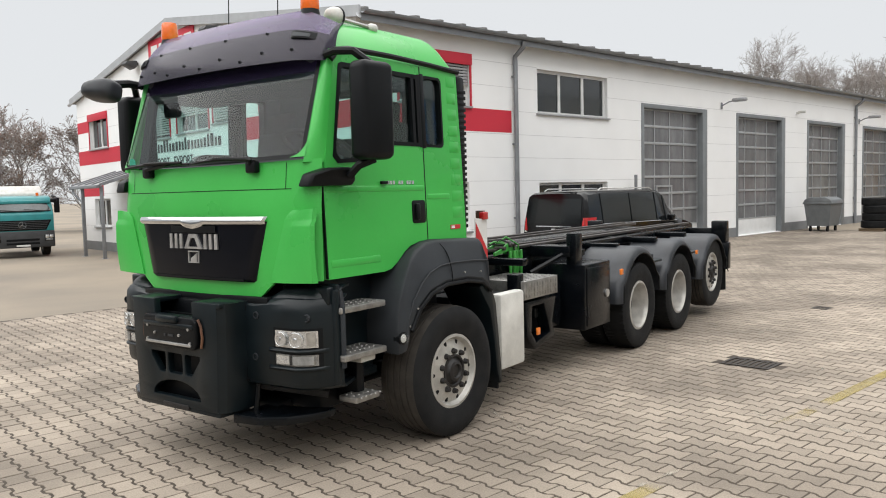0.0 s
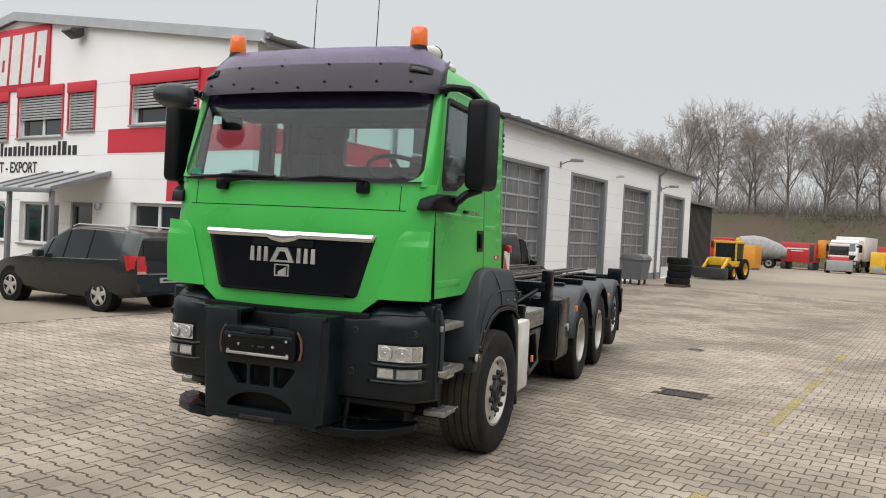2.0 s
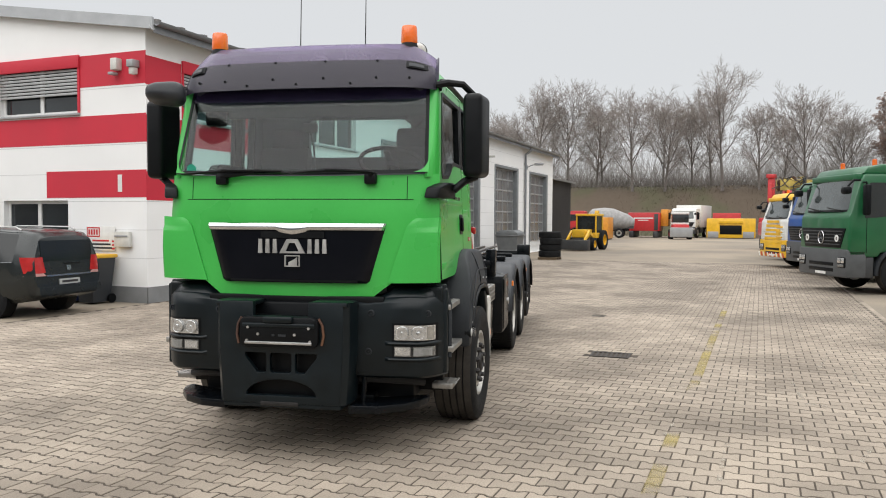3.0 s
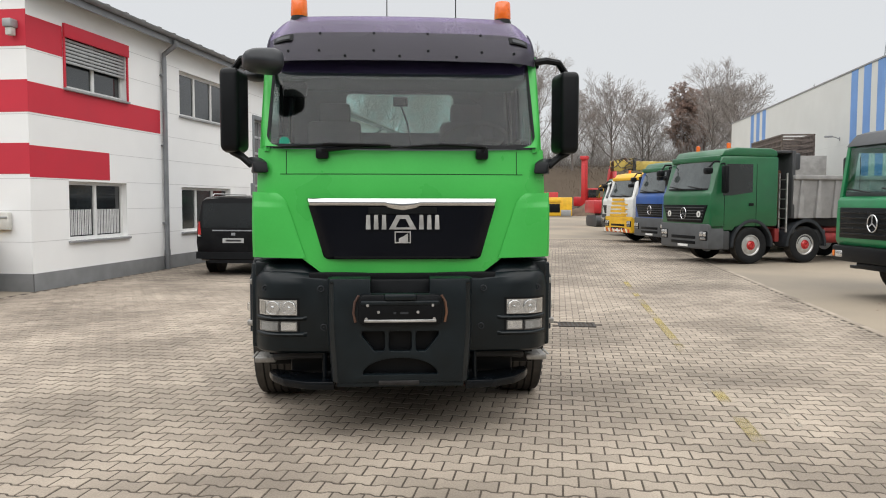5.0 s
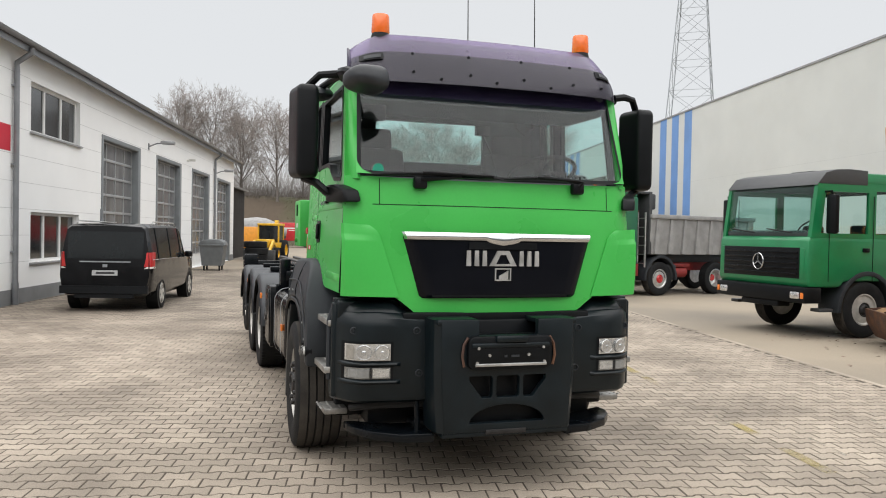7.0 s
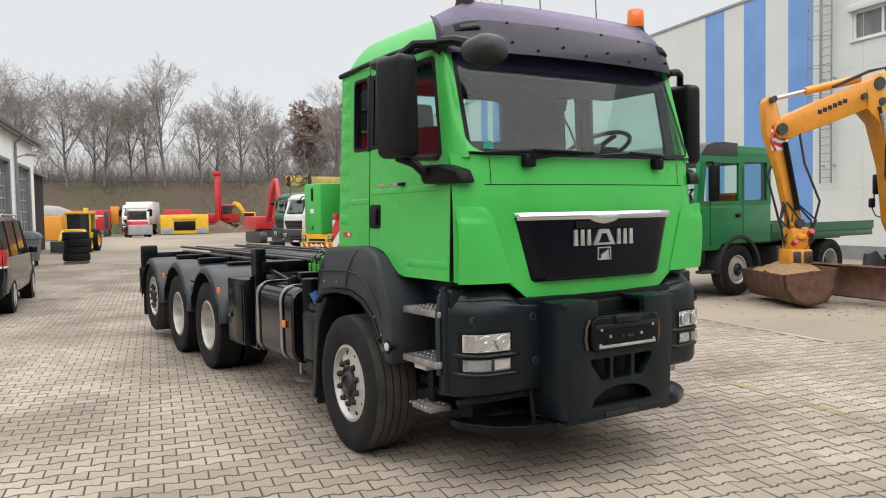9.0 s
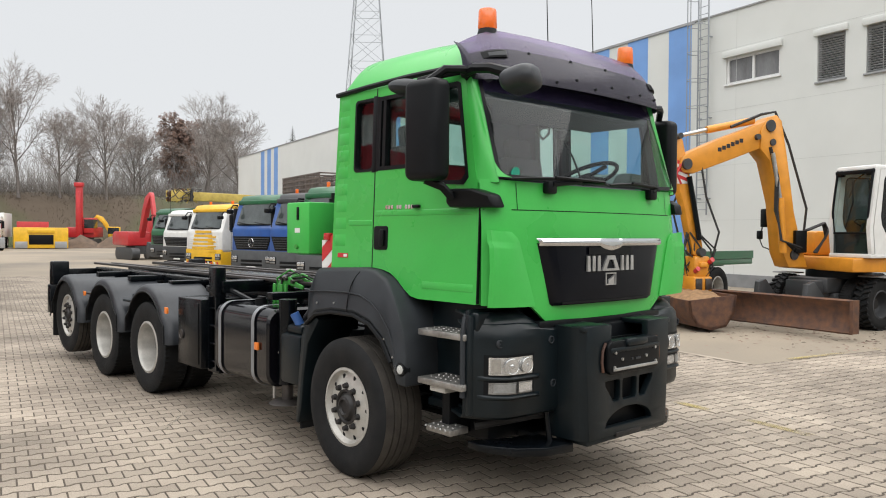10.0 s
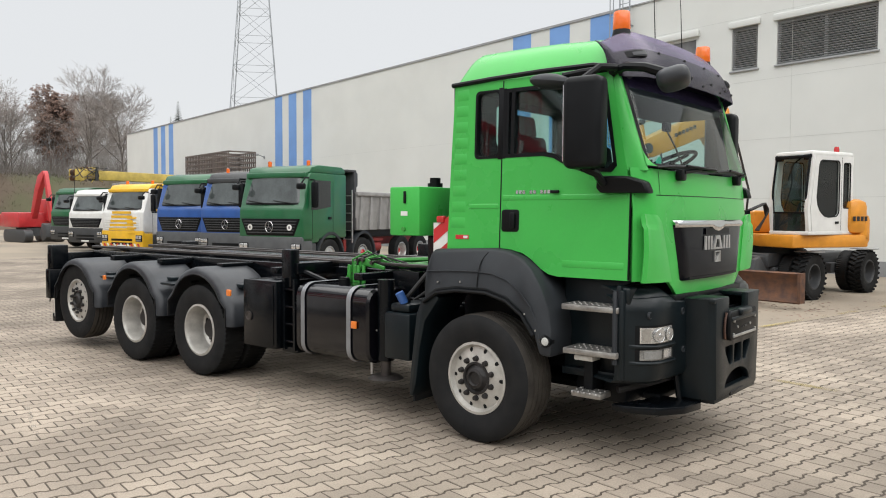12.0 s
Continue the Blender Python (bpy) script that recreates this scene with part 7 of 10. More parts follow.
    # black discs stand in for the shaded arch gaps, with the wheels over them
    for x, w in wheels:
        for s in (-1, 1):
            b = bmesh.new()
            cyl(b, (x, s * (w - 0.25), wheel_r + 0.03), (x, s * (w + 0.004), wheel_r + 0.03), wheel_r + 0.065, n=28)
            part("wheel_arch", b, "black", c)
            b = tyre_mesh(bmesh.new(), wheel_r, 0.22, wheel_r * 0.66, 32, 0)
            tw = Matrix.Translation((x, s * (w - 0.09), wheel_r))
            bmesh.ops.transform(b, matrix=tw, verts=b.verts)
            wh = part("wheel", b, "rubber", c)
            b = bmesh.new()
            lathe(b, [(wheel_r * 0.67, 0.02), (wheel_r * 0.67, 0.10), (wheel_r * 0.62, 0.108), (wheel_r * 0.59, 0.06), (wheel_r * 0.5, 0.03), (0.0, 0.03)], "y", 28)
            for k in range(5):
                box(b, -0.045, 0.045, 0.05, 0.105, 0.02, wheel_r * 0.63, 0.012, m=Matrix.Rotation(k * math.tau / 5, 4, "Y"))
            cyl(b, (0, 0.04, 0), (0, 0.10, 0), 0.05, n=12)
            bmesh.ops.transform(b, matrix=tw @ Matrix.Diagonal((1, s, 1, 1)), verts=b.verts)
            part("rim", b, "rim_paint", wh)
    # tail
    x0, zs, ws, zb, wb, wr, zr, ln = stations[0]
    def rear(y0, y1, z0, z1, off, nm, mat, lab="", bev=0.0):
        b = bmesh.new()
        xa, xb = x0 + ln * (z0 - zb), x0 + ln * (z1 - zb)
        loft(b, [[(xa - off, y0, z0), (xa + 0.05, y0, z0), (xa + 0.05, y1, z0), (xa - off, y1, z0)], [(xb - off, y0, z1), (xb + 0.05, y0, z1), (xb + 0.05, y1, z1), (xb - off, y1, z1)]])
        return part(nm, b, mat, c, lab)
    rear(-wr * 0.97, wr * 0.97, rear_glass[0], rear_glass[1], 0.008, "rear_window", "car_window")
    for s in (-1, 1):
        for k, (ya, yb, za, zb2, mat) in enumerate(tail):
            b = bmesh.new()
            x2, w1, x3, w2 = coarse[1][0], coarse[1][4], (coarse[1][0] * 0.5 + coarse[2][0] * 0.5), coarse[2][4]
            def wrap(t, u):
                z = za + (zb2 - za) * t
                xr = x0 + ln * (z - zb)
                pts_ = [(xr - 0.016, ya), (xr - 0.014, yb - 0.03), (xr + 0.025, yb + 0.022), (x2 - 0.012, w1 + 0.008), (x3, (w1 + w2) / 2 + 0.008)]
                px, py = pts_[u]
                if u == 0:
                    py += 0.06 * t
                if u == 4:
                    px -= 0.10 * (1 - t)
                return (px, s * (py - 0.10 * max(0, z - zb)), z)
            sheet(b, wrap, steps(0, 1, 4), range(5), 0.03)
            part("tail_lamp", b, mat, c, angle=60)
    for (ya, yb, za, zb2, off, nm, mat) in extras:
        rear(ya, yb, za, zb2, off, nm, mat)
    if rail:
        for s in (-1, 1):
            xa, xb = stations[2][0], stations[-6][0]
            w_ = stations[3][5] * 0.93
            b = bmesh.new()
            tube(b, [(xa, s * w_, stations[2][6] - 0.01), (xa + 0.12, s * w_, stations[2][6] + 0.045), (xb - 0.15, s * w_, stations[-6][6] + 0.04), (xb, s * w_, stations[-6][6] - 0.01)], 0.016, 6)
            part("roof_rail", b, "alu", c)
    # door mirrors, sill strip and chrome line
    for s in (-1, 1):
        xm = stations[-5][0] + 0.1
        b = boxes((xm - 0.1, xm + 0.05, *sorted((s * (stations[-4][4] + 0.02), s * (stations[-4][4] + 0.2))), stations[-4][3] + 0.02, stations[-4][3] + 0.17, 0.03))
        part("mirror", b, paint, c)
        b = bmesh.new()
        i0, i1 = min(side_glass), max(side_glass) + 1
        tube(b, [(stations[k][0], s * (stations[k][4] + 0.004), stations[k][3]) for k in range(i0, i1 + 1)], 0.008, 5)
        part("chrome_line", b, "chrome", c)
        b = bmesh.new()
        for xd in (wheels[0][0] + 0.75, wheels[0][0] + 1.75):
            box(b, xd, xd + 0.18, *sorted((s * (wb * 1.0), s * (wb * 1.0 + 0.035))), zb - 0.14, zb - 0.11, 0.008)
        part("door_handle", b, paint, c)
    return c


VAN = [(-0.95, 0.38, 0.86, 1.12, 0.90, 0.80, 1.84, 0.10), (-0.80, 0.34, 0.92, 1.12, 0.94, 0.82, 1.885, 0.08), (-0.3, 0.30, 0.94, 1.12, 0.955, 0.84, 1.905, 0.0), (0.9, 0.28, 0.95, 1.11, 0.96, 0.85, 1.91, 0.0), (2.05, 0.28, 0.95, 1.10, 0.96, 0.84, 1.90, 0.0), (2.5, 0.28, 0.95, 1.09, 0.955, 0.80, 1.83, 0.0), (3.05, 0.30, 0.94, 1.07, 0.94, 0.70, 1.48, 0.0), (3.45, 0.30, 0.93, 1.05, 0.92, 0.66, 1.19, 0.0), (4.0, 0.32, 0.90, 0.92, 0.86, 0.6, 1.05, 0.0), (4.18, 0.36, 0.78, 0.74, 0.74, 0.5, 0.88, 0.0)]
car("van", "black passenger van with chrome strip, parked facing away", pose(15.45, 12.5, 0, 0, 0, 1.5), VAN, (1, 2, 3, 4, 5), (5, 6), "car_black", ((0.0, 0.95), (3.2, 0.95)), 0.345,
    ((0.80, 0.90, 0.97, 1.28, "red_lamp"), (0.80, 0.90, 0.93, 0.968, "white_dirty")), (1.14, 1.72),
    ((-0.52, 0.52, 1.06, 1.085, 0.02, "chrome_strip", "chrome"), (-0.26, 0.26, 0.78, 0.89, 0.02, "number_plate", "blind"), (-0.9, 0.9, 0.40, 0.56, 0.04, "rear_bumper", "black"), (-0.2, 0.18, 0.815, 0.855, 0.024, "plate_bar", "letter"), (-0.05, 0.05, 0.955, 1.02, 0.02, "badge", "chrome"), (-0.6, 0.6, 0.3, 0.38, 0.0, "exhaust_skirt", "black")))
ESTATE = [(-0.93, 0.40, 0.76, 1.02, 0.82, 0.665, 1.50, 0.10), (-0.80, 0.35, 0.84, 1.03, 0.87, 0.69, 1.575, 0.06), (-0.52, 0.28, 0.875, 1.03, 0.89, 0.71, 1.62, 0.0), (0.35, 0.24, 0.88, 1.0, 0.90, 0.72, 1.66, 0.0), (1.05, 0.24, 0.88, 0.98, 0.90, 0.71, 1.635, 0.0), (1.60, 0.24, 0.88, 0.965, 0.895, 0.68, 1.44, 0.0), (2.35, 0.25, 0.87, 0.95, 0.88, 0.64, 1.07, 0.0), (2.85, 0.27, 0.84, 0.88, 0.84, 0.6, 0.95, 0.0), (3.3, 0.3, 0.76, 0.76, 0.76, 0.5, 0.83, 0.0), (3.48, 0.36, 0.62, 0.62, 0.62, 0.4, 0.68, 0.0)]
car("estate_car", "dark grey compact people carrier parked by the workshop gable", pose(8.45, 15.8, 0, 0, 0, 96), ESTATE, (2, 3, 4, 5), (4, 5), "car_grey", ((0.0, 0.875), (2.68, 0.875)), 0.315,
    ((0.57, 0.81, 0.83, 1.12, "red_lamp"), (0.565, 0.81, 0.775, 0.828, "lamp_pink")), (1.04, 1.42),
    ((-0.56, 0.56, 0.76, 0.79, 0.02, "chrome_strip", "chrome"), (-0.26, 0.26, 0.60, 0.70, 0.02, "number_plate", "blind"), (-0.2, 0.2, 0.63, 0.67, 0.024, "plate_bar", "letter"), (-0.78, 0.78, 0.44, 0.58, 0.045, "rear_bumper", "car_grey"), (-0.05, 0.05, 0.86, 0.95, 0.02, "badge", "chrome"), (-0.3, 0.1, 0.985, 1.0, 0.03, "wiper", "black")))


# ---- yard trucks ----
def yard_truck(name, label, m, paint, roof=None, lower=None, front="grid", body=None, wheels=(0.0, -3.6), high=2.95, deflector=None, red_hubs=False, old=False, star=True, beacons=False, cab_back=-0.85, side_paint=None, rise=1.18):
    """A cab-over lorry. Front axle at the origin, nose at +x."""
    t = thing(name, m, label, "truck", "parked trucks")
    W = 1.22
    nose = 1.42
    lo = 0.95
    zs = 1.86 if old else 1.96
    side = [(cab_back, lo + 0.1), (0.55, lo + 0.1), (0.62, lo), (nose - 0.04, lo), (nose, lo + 0.1), (nose - 0.02, zs - 0.14), (nose - (0.06 if old else 0.08), zs - 0.06), (nose - (0.16 if old else 0.30), high - 0.38), (nose - (0.26 if old else 0.42), high - 0.2)]
    b = bmesh.new()
    if old:
        belt = 1.80
        slab(b, side[:7] + [(cab_back, belt)], -W, W, "xz", bev=0.08)
        for s in (-1, 1):
            for x0, x1, w in ((nose - 0.13, nose - 0.27, 0.11),):
                y0, y1 = sorted((s * (W - 0.10), s * (W - 0.01)))
                post = bmesh.new()
                loft(post, [[(x0 - w / 2, y0, belt - 0.02), (x0 + w / 2, y0, belt - 0.02), (x0 + w / 2, y1, belt - 0.02), (x0 - w / 2, y1, belt - 0.02)], [(x1 - w / 2, y0, high - 0.2), (x1 + w / 2, y0, high - 0.2), (x1 + w / 2, y1, high - 0.2), (x1 - w / 2, y1, high - 0.2)]])
                part("cab_post", post, paint, t)
        wall = bmesh.new()
        slab(wall, rect(-W + 0.04, W - 0.04, belt - 0.02, high - 0.18), cab_back, cab_back + 0.05, "yz", [rounded(-1.0, 1.0, belt + 0.08, high - 0.31, 0.06)])
        part("rear_wall", wall, paint, t)
        inner = bmesh.new()
        slab(inner, rect(-W + 0.06, W - 0.06, belt - 0.02, high - 0.2), cab_back + 0.052, cab_back + 0.06, "yz", [rounded(-1.0, 1.0, belt + 0.08, high - 0.31, 0.06)])
        part("rear_lining", inner, "lining", t)
        part("headliner", boxes((cab_back + 0.06, nose - 0.3, -W + 0.08, W - 0.08, high - 0.25, high - 0.22)), "lining", t)
        part("dashboard", boxes((nose - 0.42, nose - 0.12, -W + 0.1, W - 0.1, belt - 0.02, belt + 0.10, 0.04)), "dash", t)
        wheel_ = bmesh.new()
        lathe(wheel_, [(0.21 + 0.014 * math.cos(a), 0.014 * math.sin(a)) for a in steps(0, math.tau, 6)[:-1]], "z", 24, close=True)
        box(wheel_, -0.2, 0.2, -0.02, 0.02, -0.01, 0.01)
        bmesh.ops.transform(wheel_, matrix=pose(0.78, 0.55, belt + 0.16, 0, 40, 0), verts=wheel_.verts)
        part("steering_wheel", wheel_, "black", t)
        for s in (-1, 1):
            q = bmesh.new()
            slab(q, [(cab_back + 0.02, belt - 0.02), (-0.06, belt - 0.02), (-0.06, high - 0.19), (cab_back + 0.02, high - 0.19)], *sorted((s * (W - 0.07), s * (W - 0.012))), "xz", [[(cab_back + 0.14, belt + 0.06), (-0.18, belt + 0.06), (-0.18, high - 0.31), (cab_back + 0.14, high - 0.31)]])
            panel = part("cab_panel", q, paint, t)
            q = bmesh.new()
            slab(q, [(cab_back + 0.12, belt + 0.04), (-0.16, belt + 0.04), (-0.16, high - 0.29), (cab_back + 0.12, high - 0.29)], *sorted((s * (W - 0.05), s * (W - 0.045))), "xz")
            part("quarter_window", q, "glass", panel)
            q = bmesh.new()
            slab(q, [(-0.06, belt - 0.02), (nose - 0.14, belt - 0.02), (nose - 0.30, high - 0.19), (-0.06, high - 0.19)], *sorted((s * (W - 0.07), s * (W - 0.012))), "xz", [[(0.0, belt + 0.06), (nose - 0.30, belt + 0.06), (nose - 0.40, high - 0.34), (0.0, high - 0.34)]])
            part("door_frame", q, paint, t)
        for y in (-0.62, 0.62):
            part("cab_seat", boxes((-0.55, -0.4, y - 0.24, y + 0.24, 1.3, 2.02, 0.05)), "seat", t)
    else:
        slab(b, side + [(cab_back, high - 0.2)], -W, W, "xz", bev=0.08)
    part("cab", b, side_paint or paint, t)
    b = bmesh.new()
    slab(b, [(cab_back + 0.01, high - 0.21), (nose - 0.37 + (0.1 if old else 0), high - 0.21), (nose - 0.50, high - 0.06), (nose - 0.9, high), (cab_back + 0.2, high - 0.01), (cab_back + 0.03, high - 0.07)], -W + 0.03, W - 0.03, "xz", bev=0.05)
    part("roof", b, paint if old else roof or paint, t)
    if old:
        b = bmesh.new()
        slab(b, [(0.05, high - 0.215), (nose - 0.22, high - 0.215), (nose - 0.18, high - 0.24), (nose - 0.38, high - 0.03), (nose - 0.62, high + 0.03), (nose - 0.95, high + 0.045), (0.05, high + 0.03)], -W + 0.005, W - 0.005, "xz", bev=0.09)
        part("roof_cap", b, roof, t, "grey roof cap with sun shade")
        part("roof_hatch", boxes((-0.1, 0.45, -0.3, 0.3, high + 0.02, high + 0.08, 0.02)), "black", t)
    # windscreen
    b = bmesh.new()
    xa, xb = nose - 0.075, nose - (0.17 if old else 0.31)
    zt = high - (0.27 if old else 0.33)
    def pane(g, off, z0, z1):
        f0, f1 = (z0 - zs) / (zt - zs), (z1 - zs) / (zt - zs)
        b_ = bmesh.new()
        def at(f, v):
            return (xa + (xb - xa) * f + off - 0.07 * abs(v) ** 4, v * (W - g - 0.03 * f), zs + (zt - zs) * f)
        sheet(b_, at, steps(f0, f1, 4), steps(-1, 1, 12), 0.02)
        return b_
    sur = part("screen_surround", pane(0.035, 0.012, zs - 0.03, zt + 0.05), "black", t) if not old else t
    part("windscreen", pane(0.05 if old else 0.07, 0.02 if old else 0.024, zs + 0.01, zt), "glass" if old else "truck_glass", sur, "" if old else "large windscreen in a black surround")
    if not old:
        part("sun_visor", boxes((xb - 0.1, xb + 0.05, -W + 0.08, W - 0.08, high - 0.34, high - 0.2, 0.03)), roof or paint, t)
    for s in (-1, 1):
        b = bmesh.new()
        if old:
            slab(b, [(-0.02, 1.84), (1.10, 1.84), (1.02, high - 0.33), (-0.02, high - 0.33)], s * (W - 0.05), s * (W - 0.045), "xz")
        else:
            slab(b, [(0.02, 1.88), (0.72, 1.80), (0.99, 1.80), (0.93, high - 0.44), (0.85, high - 0.40), (0.02, high - 0.40)], s * (W - 0.03), s * (W + 0.006), "xz")
        part("side_window", b, "glass" if old else "window_dark", t)
        b = boxes((1.0, 1.12, *sorted((s * (W + 0.08), s * (W + 0.3))), 1.85, 2.5, 0.04))
        mr = part("mirror", b, "black", t)
        bm = bmesh.new()
        tube(bm, [(1.05, s * W, 2.55), (1.08, s * (W + 0.18), 2.55), (1.06, s * (W + 0.18), 2.45)], 0.02, 6)
        part("mirror_arm", bm, "black", mr)
        if not old:
            fm = part("front_mirror", boxes((nose - 0.02, nose + 0.16, *sorted((s * (W - 0.12), s * (W + 0.14))), 2.30, 2.46, 0.05)), "black", t)
            bm = bmesh.new()
            tube(bm, [(nose - 0.3, s * W, 2.6), (nose - 0.1, s * (W + 0.03), 2.6), (nose + 0.06, s * W, 2.44)], 0.025, 6)
            part("mirror_arm", bm, "black", fm)
        for x in (0.93, -0.12):
            part("door_seam", boxes((x, x + 0.015, *sorted((s * W, s * (W + 0.003))), 1.05, high - 0.4)), "black", t)
        part("door_handle", boxes((-0.02, 0.14, *sorted((s * W, s * (W + 0.02))), 1.55, 1.62, 0.008)), "black", t)
        # fenders
        for fx in [x for x in wheels if x > -2.5]:
            b = bmesh.new()
            ring = [(fx + 0.70 * math.cos(radians(a)), 0.55 + 0.68 * math.sin(radians(a))) for a in range(-6, 187, 12)]
            rin = [(fx + 0.62 * math.cos(radians(a)), 0.55 + 0.60 * math.sin(radians(a))) for a in range(186, -7, -12)]
            slab(b, ring + rin, *sorted((s * 0.75, s * (W + 0.02))), "xz", bev=0.012)
            part("fender", b, "fender", t)
            part("wheel_well", boxes((fx - 0.6, fx + 0.6, *sorted((s * 0.66, s * 0.72)), 0.5, 1.08)), "black", t)
        # steps and lamps
        part("step", boxes((0.78, 1.1, *sorted((s * 0.98, s * (W - 0.02))), 0.5, 0.56, 0.01) if old else (0.72, 1.2, *sorted((s * 0.9, s * (W - 0.02))), 0.42, 0.95, 0.03)), "machine_grey", t)
        if old:
            lamp = part("headlamp", boxes((nose + 0.0, nose + 0.065, *sorted((s * 0.86, s * 1.10)), 0.73, 0.87, 0.03)), "reflector", t)
            part("indicator", boxes((nose + 0.0, nose + 0.06, *sorted((s * 1.11, s * 1.19)), 0.74, 0.86, 0.02)), "orange", lamp)
        else:
            lamp = part("headlamp", boxes((nose - 0.10, nose + 0.05, *sorted((s * 0.80, s * (W - 0.02))), 0.66, 0.96, 0.05)), "black", t, "stacked headlamp unit")
            part("lamp_lens", boxes((nose + 0.02, nose + 0.062, *sorted((s * 0.84, s * 1.0)), 0.79, 0.93, 0.03)), "reflector", lamp)
            part("lamp_lens", boxes((nose + 0.01, nose + 0.060, *sorted((s * 1.01, s * 1.16)), 0.79, 0.93, 0.03)), "reflector", lamp)
            part("indicator", boxes((nose + 0.01, nose + 0.058, *sorted((s * 0.86, s * 1.14)), 0.69, 0.77, 0.02)), "lamp_bowl", lamp)
    # grille
    g0, g1 = (1.05, 1.66) if old or front != "grid" else (1.10, 1.62)
    gz, gs = (g0 + g1) / 2, (g1 - g0 - 0.23) / 5
    wide = (lambda z: 1.04) if old or front != "grid" else (lambda z: 0.88 + 0.24 * (z - g0) / (g1 - g0))
    gb = bmesh.new()
    slab(gb, [(-wide(g0 + 0.04), g0 + 0.04), (wide(g0 + 0.04), g0 + 0.04), (wide(g1), g1 - 0.05), (-wide(g1), g1 - 0.05)], nose - 0.02, nose + 0.014, "yz", bev=0.01)
    gr = part("grille", gb, "black" if front == "grid" else paint, t)
    for k in range(5):
        zk = g0 + 0.10 + (gs + 0.014) * k
        w_ = wide(zk) - 0.05
        part("slat", boxes((nose + 0.012, nose + 0.032, -w_, w_, zk, zk + gs * 0.45, 0.006)), ("black_paint" if old else "machine_grey") if front == "grid" else paint, gr)
    if star:
        b = bmesh.new()
        lathe(b, [(0.14 + 0.012 * math.cos(a), 0.012 * math.sin(a)) for a in steps(0, math.tau, 6)[:-1]], "x", 24, (nose + 0.045, 0, gz), close=True)
        for k in range(3):
            box(b, -0.006, 0.006, -0.012, 0.012, 0.0, 0.14, m=Matrix.Translation((nose + 0.045, 0, gz)) @ Matrix.Rotation(k * math.tau / 3, 4, "X"))
        part("badge", b, "chrome", t, "round plain chrome badge")
    part("bumper", boxes((nose - 0.35, nose + 0.05, -W, W, 0.66, 0.96, 0.04) if old else (nose - 0.5, nose + 0.03, -W, W, 0.42, 1.12, 0.05)), lower or "machine_grey", t)
    if front == "grid":
        if old:
            part("grille_surround", boxes((nose - 0.03, nose + 0.008, -1.14, 1.14, g0 + 0.02, g1 - 0.05, 0.03)), paint, t)
    if old:
        part("tow_bar", boxes((nose - 0.3, nose, -0.5, 0.5, 0.55, 0.66, 0.02)), "black", t)
    else:
        for z in (0.55, 0.70):
            part("bumper_slot", boxes((nose + 0.026, nose + 0.036, -0.62, 0.62, z, z + 0.09, 0.004)), "black", t)
        part("number_plate", boxes((nose + 0.036, nose + 0.045, -0.26, 0.26, 0.47, 0.54)), "sign_white", t)
    for s in (-1, 1):
        b = bmesh.new()
        tube(b, [(nose - 0.02, s * 0.5 + 0.3, zs), (nose - 0.02, s * 0.5, zs + 0.03), (nose - 0.05, s * 0.5 - 0.4, zs + 0.07)], 0.012, 5)
        part("wiper", b, "black", t)
    if beacons:
        for s in (-1, 1):
            b = bmesh.new()
            lathe(b, [(0.06, 0), (0.06, 0.14), (0.0, 0.16)], "z", 12, (0.5, s * 0.75, high - 0.02))
            part("beacon", b, "beacon", t)
    # cabs are stretched up from the bumper line to fit the camera's view
    for c in t.children_recursive:
        for v in c.data.vertices:
            if v.co.z > 0.95:
                v.co.z = 0.95 + (v.co.z - 0.95) * rise
    # chassis and wheels
    back = min(wheels) - 1.0
    for s in (-1, 1):
        part("frame_rail", boxes((back, 1.2, *sorted((s * 0.36, s * 0.46)), 0.75, 1.02)), "red_frame" if red_hubs else "black_paint", t)
        if red_hubs:
            part("air_tank", cyl(bmesh.new(), (-3.15, s * 0.92, 0.72), (-2.65, s * 0.92, 0.72), 0.17, n=16), "red_frame", t)
            part("frame_bracket", boxes((-1.0, -0.86, *sorted((s * 0.46, s * 1.1)), 0.62, 1.0, 0.01)), "red_frame", t)
            part("tank_bracket", boxes((-3.3, -2.6, *sorted((s * 0.46, s * 1.05)), 0.9, 1.0, 0.01)), "red_frame", t)
        for x in wheels:
            truck_wheel(t, x, s * 1.04, 0.53, s, kind="front" if x > -2.5 else "dual", rim_mat="rim_paint" if not red_hubs else "alu", hub_mat="red_lamp" if red_hubs else "hub_dark", nuts=False, n=32)
    part("side_tank", boxes((-2.6, -1.4, 0.6, 1.15, 0.5, 0.98, 0.06)), "machine_grey", t)
    part("side_tank", boxes((-2.4, -1.4, -1.15, -0.6, 0.5, 0.98, 0.04)), "machine_grey", t)
    if body == "tipper":
        for y, q in ((-0.74, "white_dirty"), (0.76, "sign_white")):
            b = bmesh.new()
            cyl(b, (nose + 0.03, y, 1.42), (nose + 0.042, y, 1.42), 0.09, n=20)
            sign = part("round_sign", b, q, t, "small round sign on the grille")
            part("sign_mark", boxes((nose + 0.042, nose + 0.046, y - 0.025, y + 0.025, 1.38, 1.46, 0.003)), "machine_grey", sign)
        part("roof_sign", boxes((nose - 0.62, nose - 0.55, -0.45, 0.05, 0.95 + (high - 1.17) * rise, 0.95 + (high - 1.08) * rise, 0.01)), "sign_white", t)
        bb = bmesh.new()
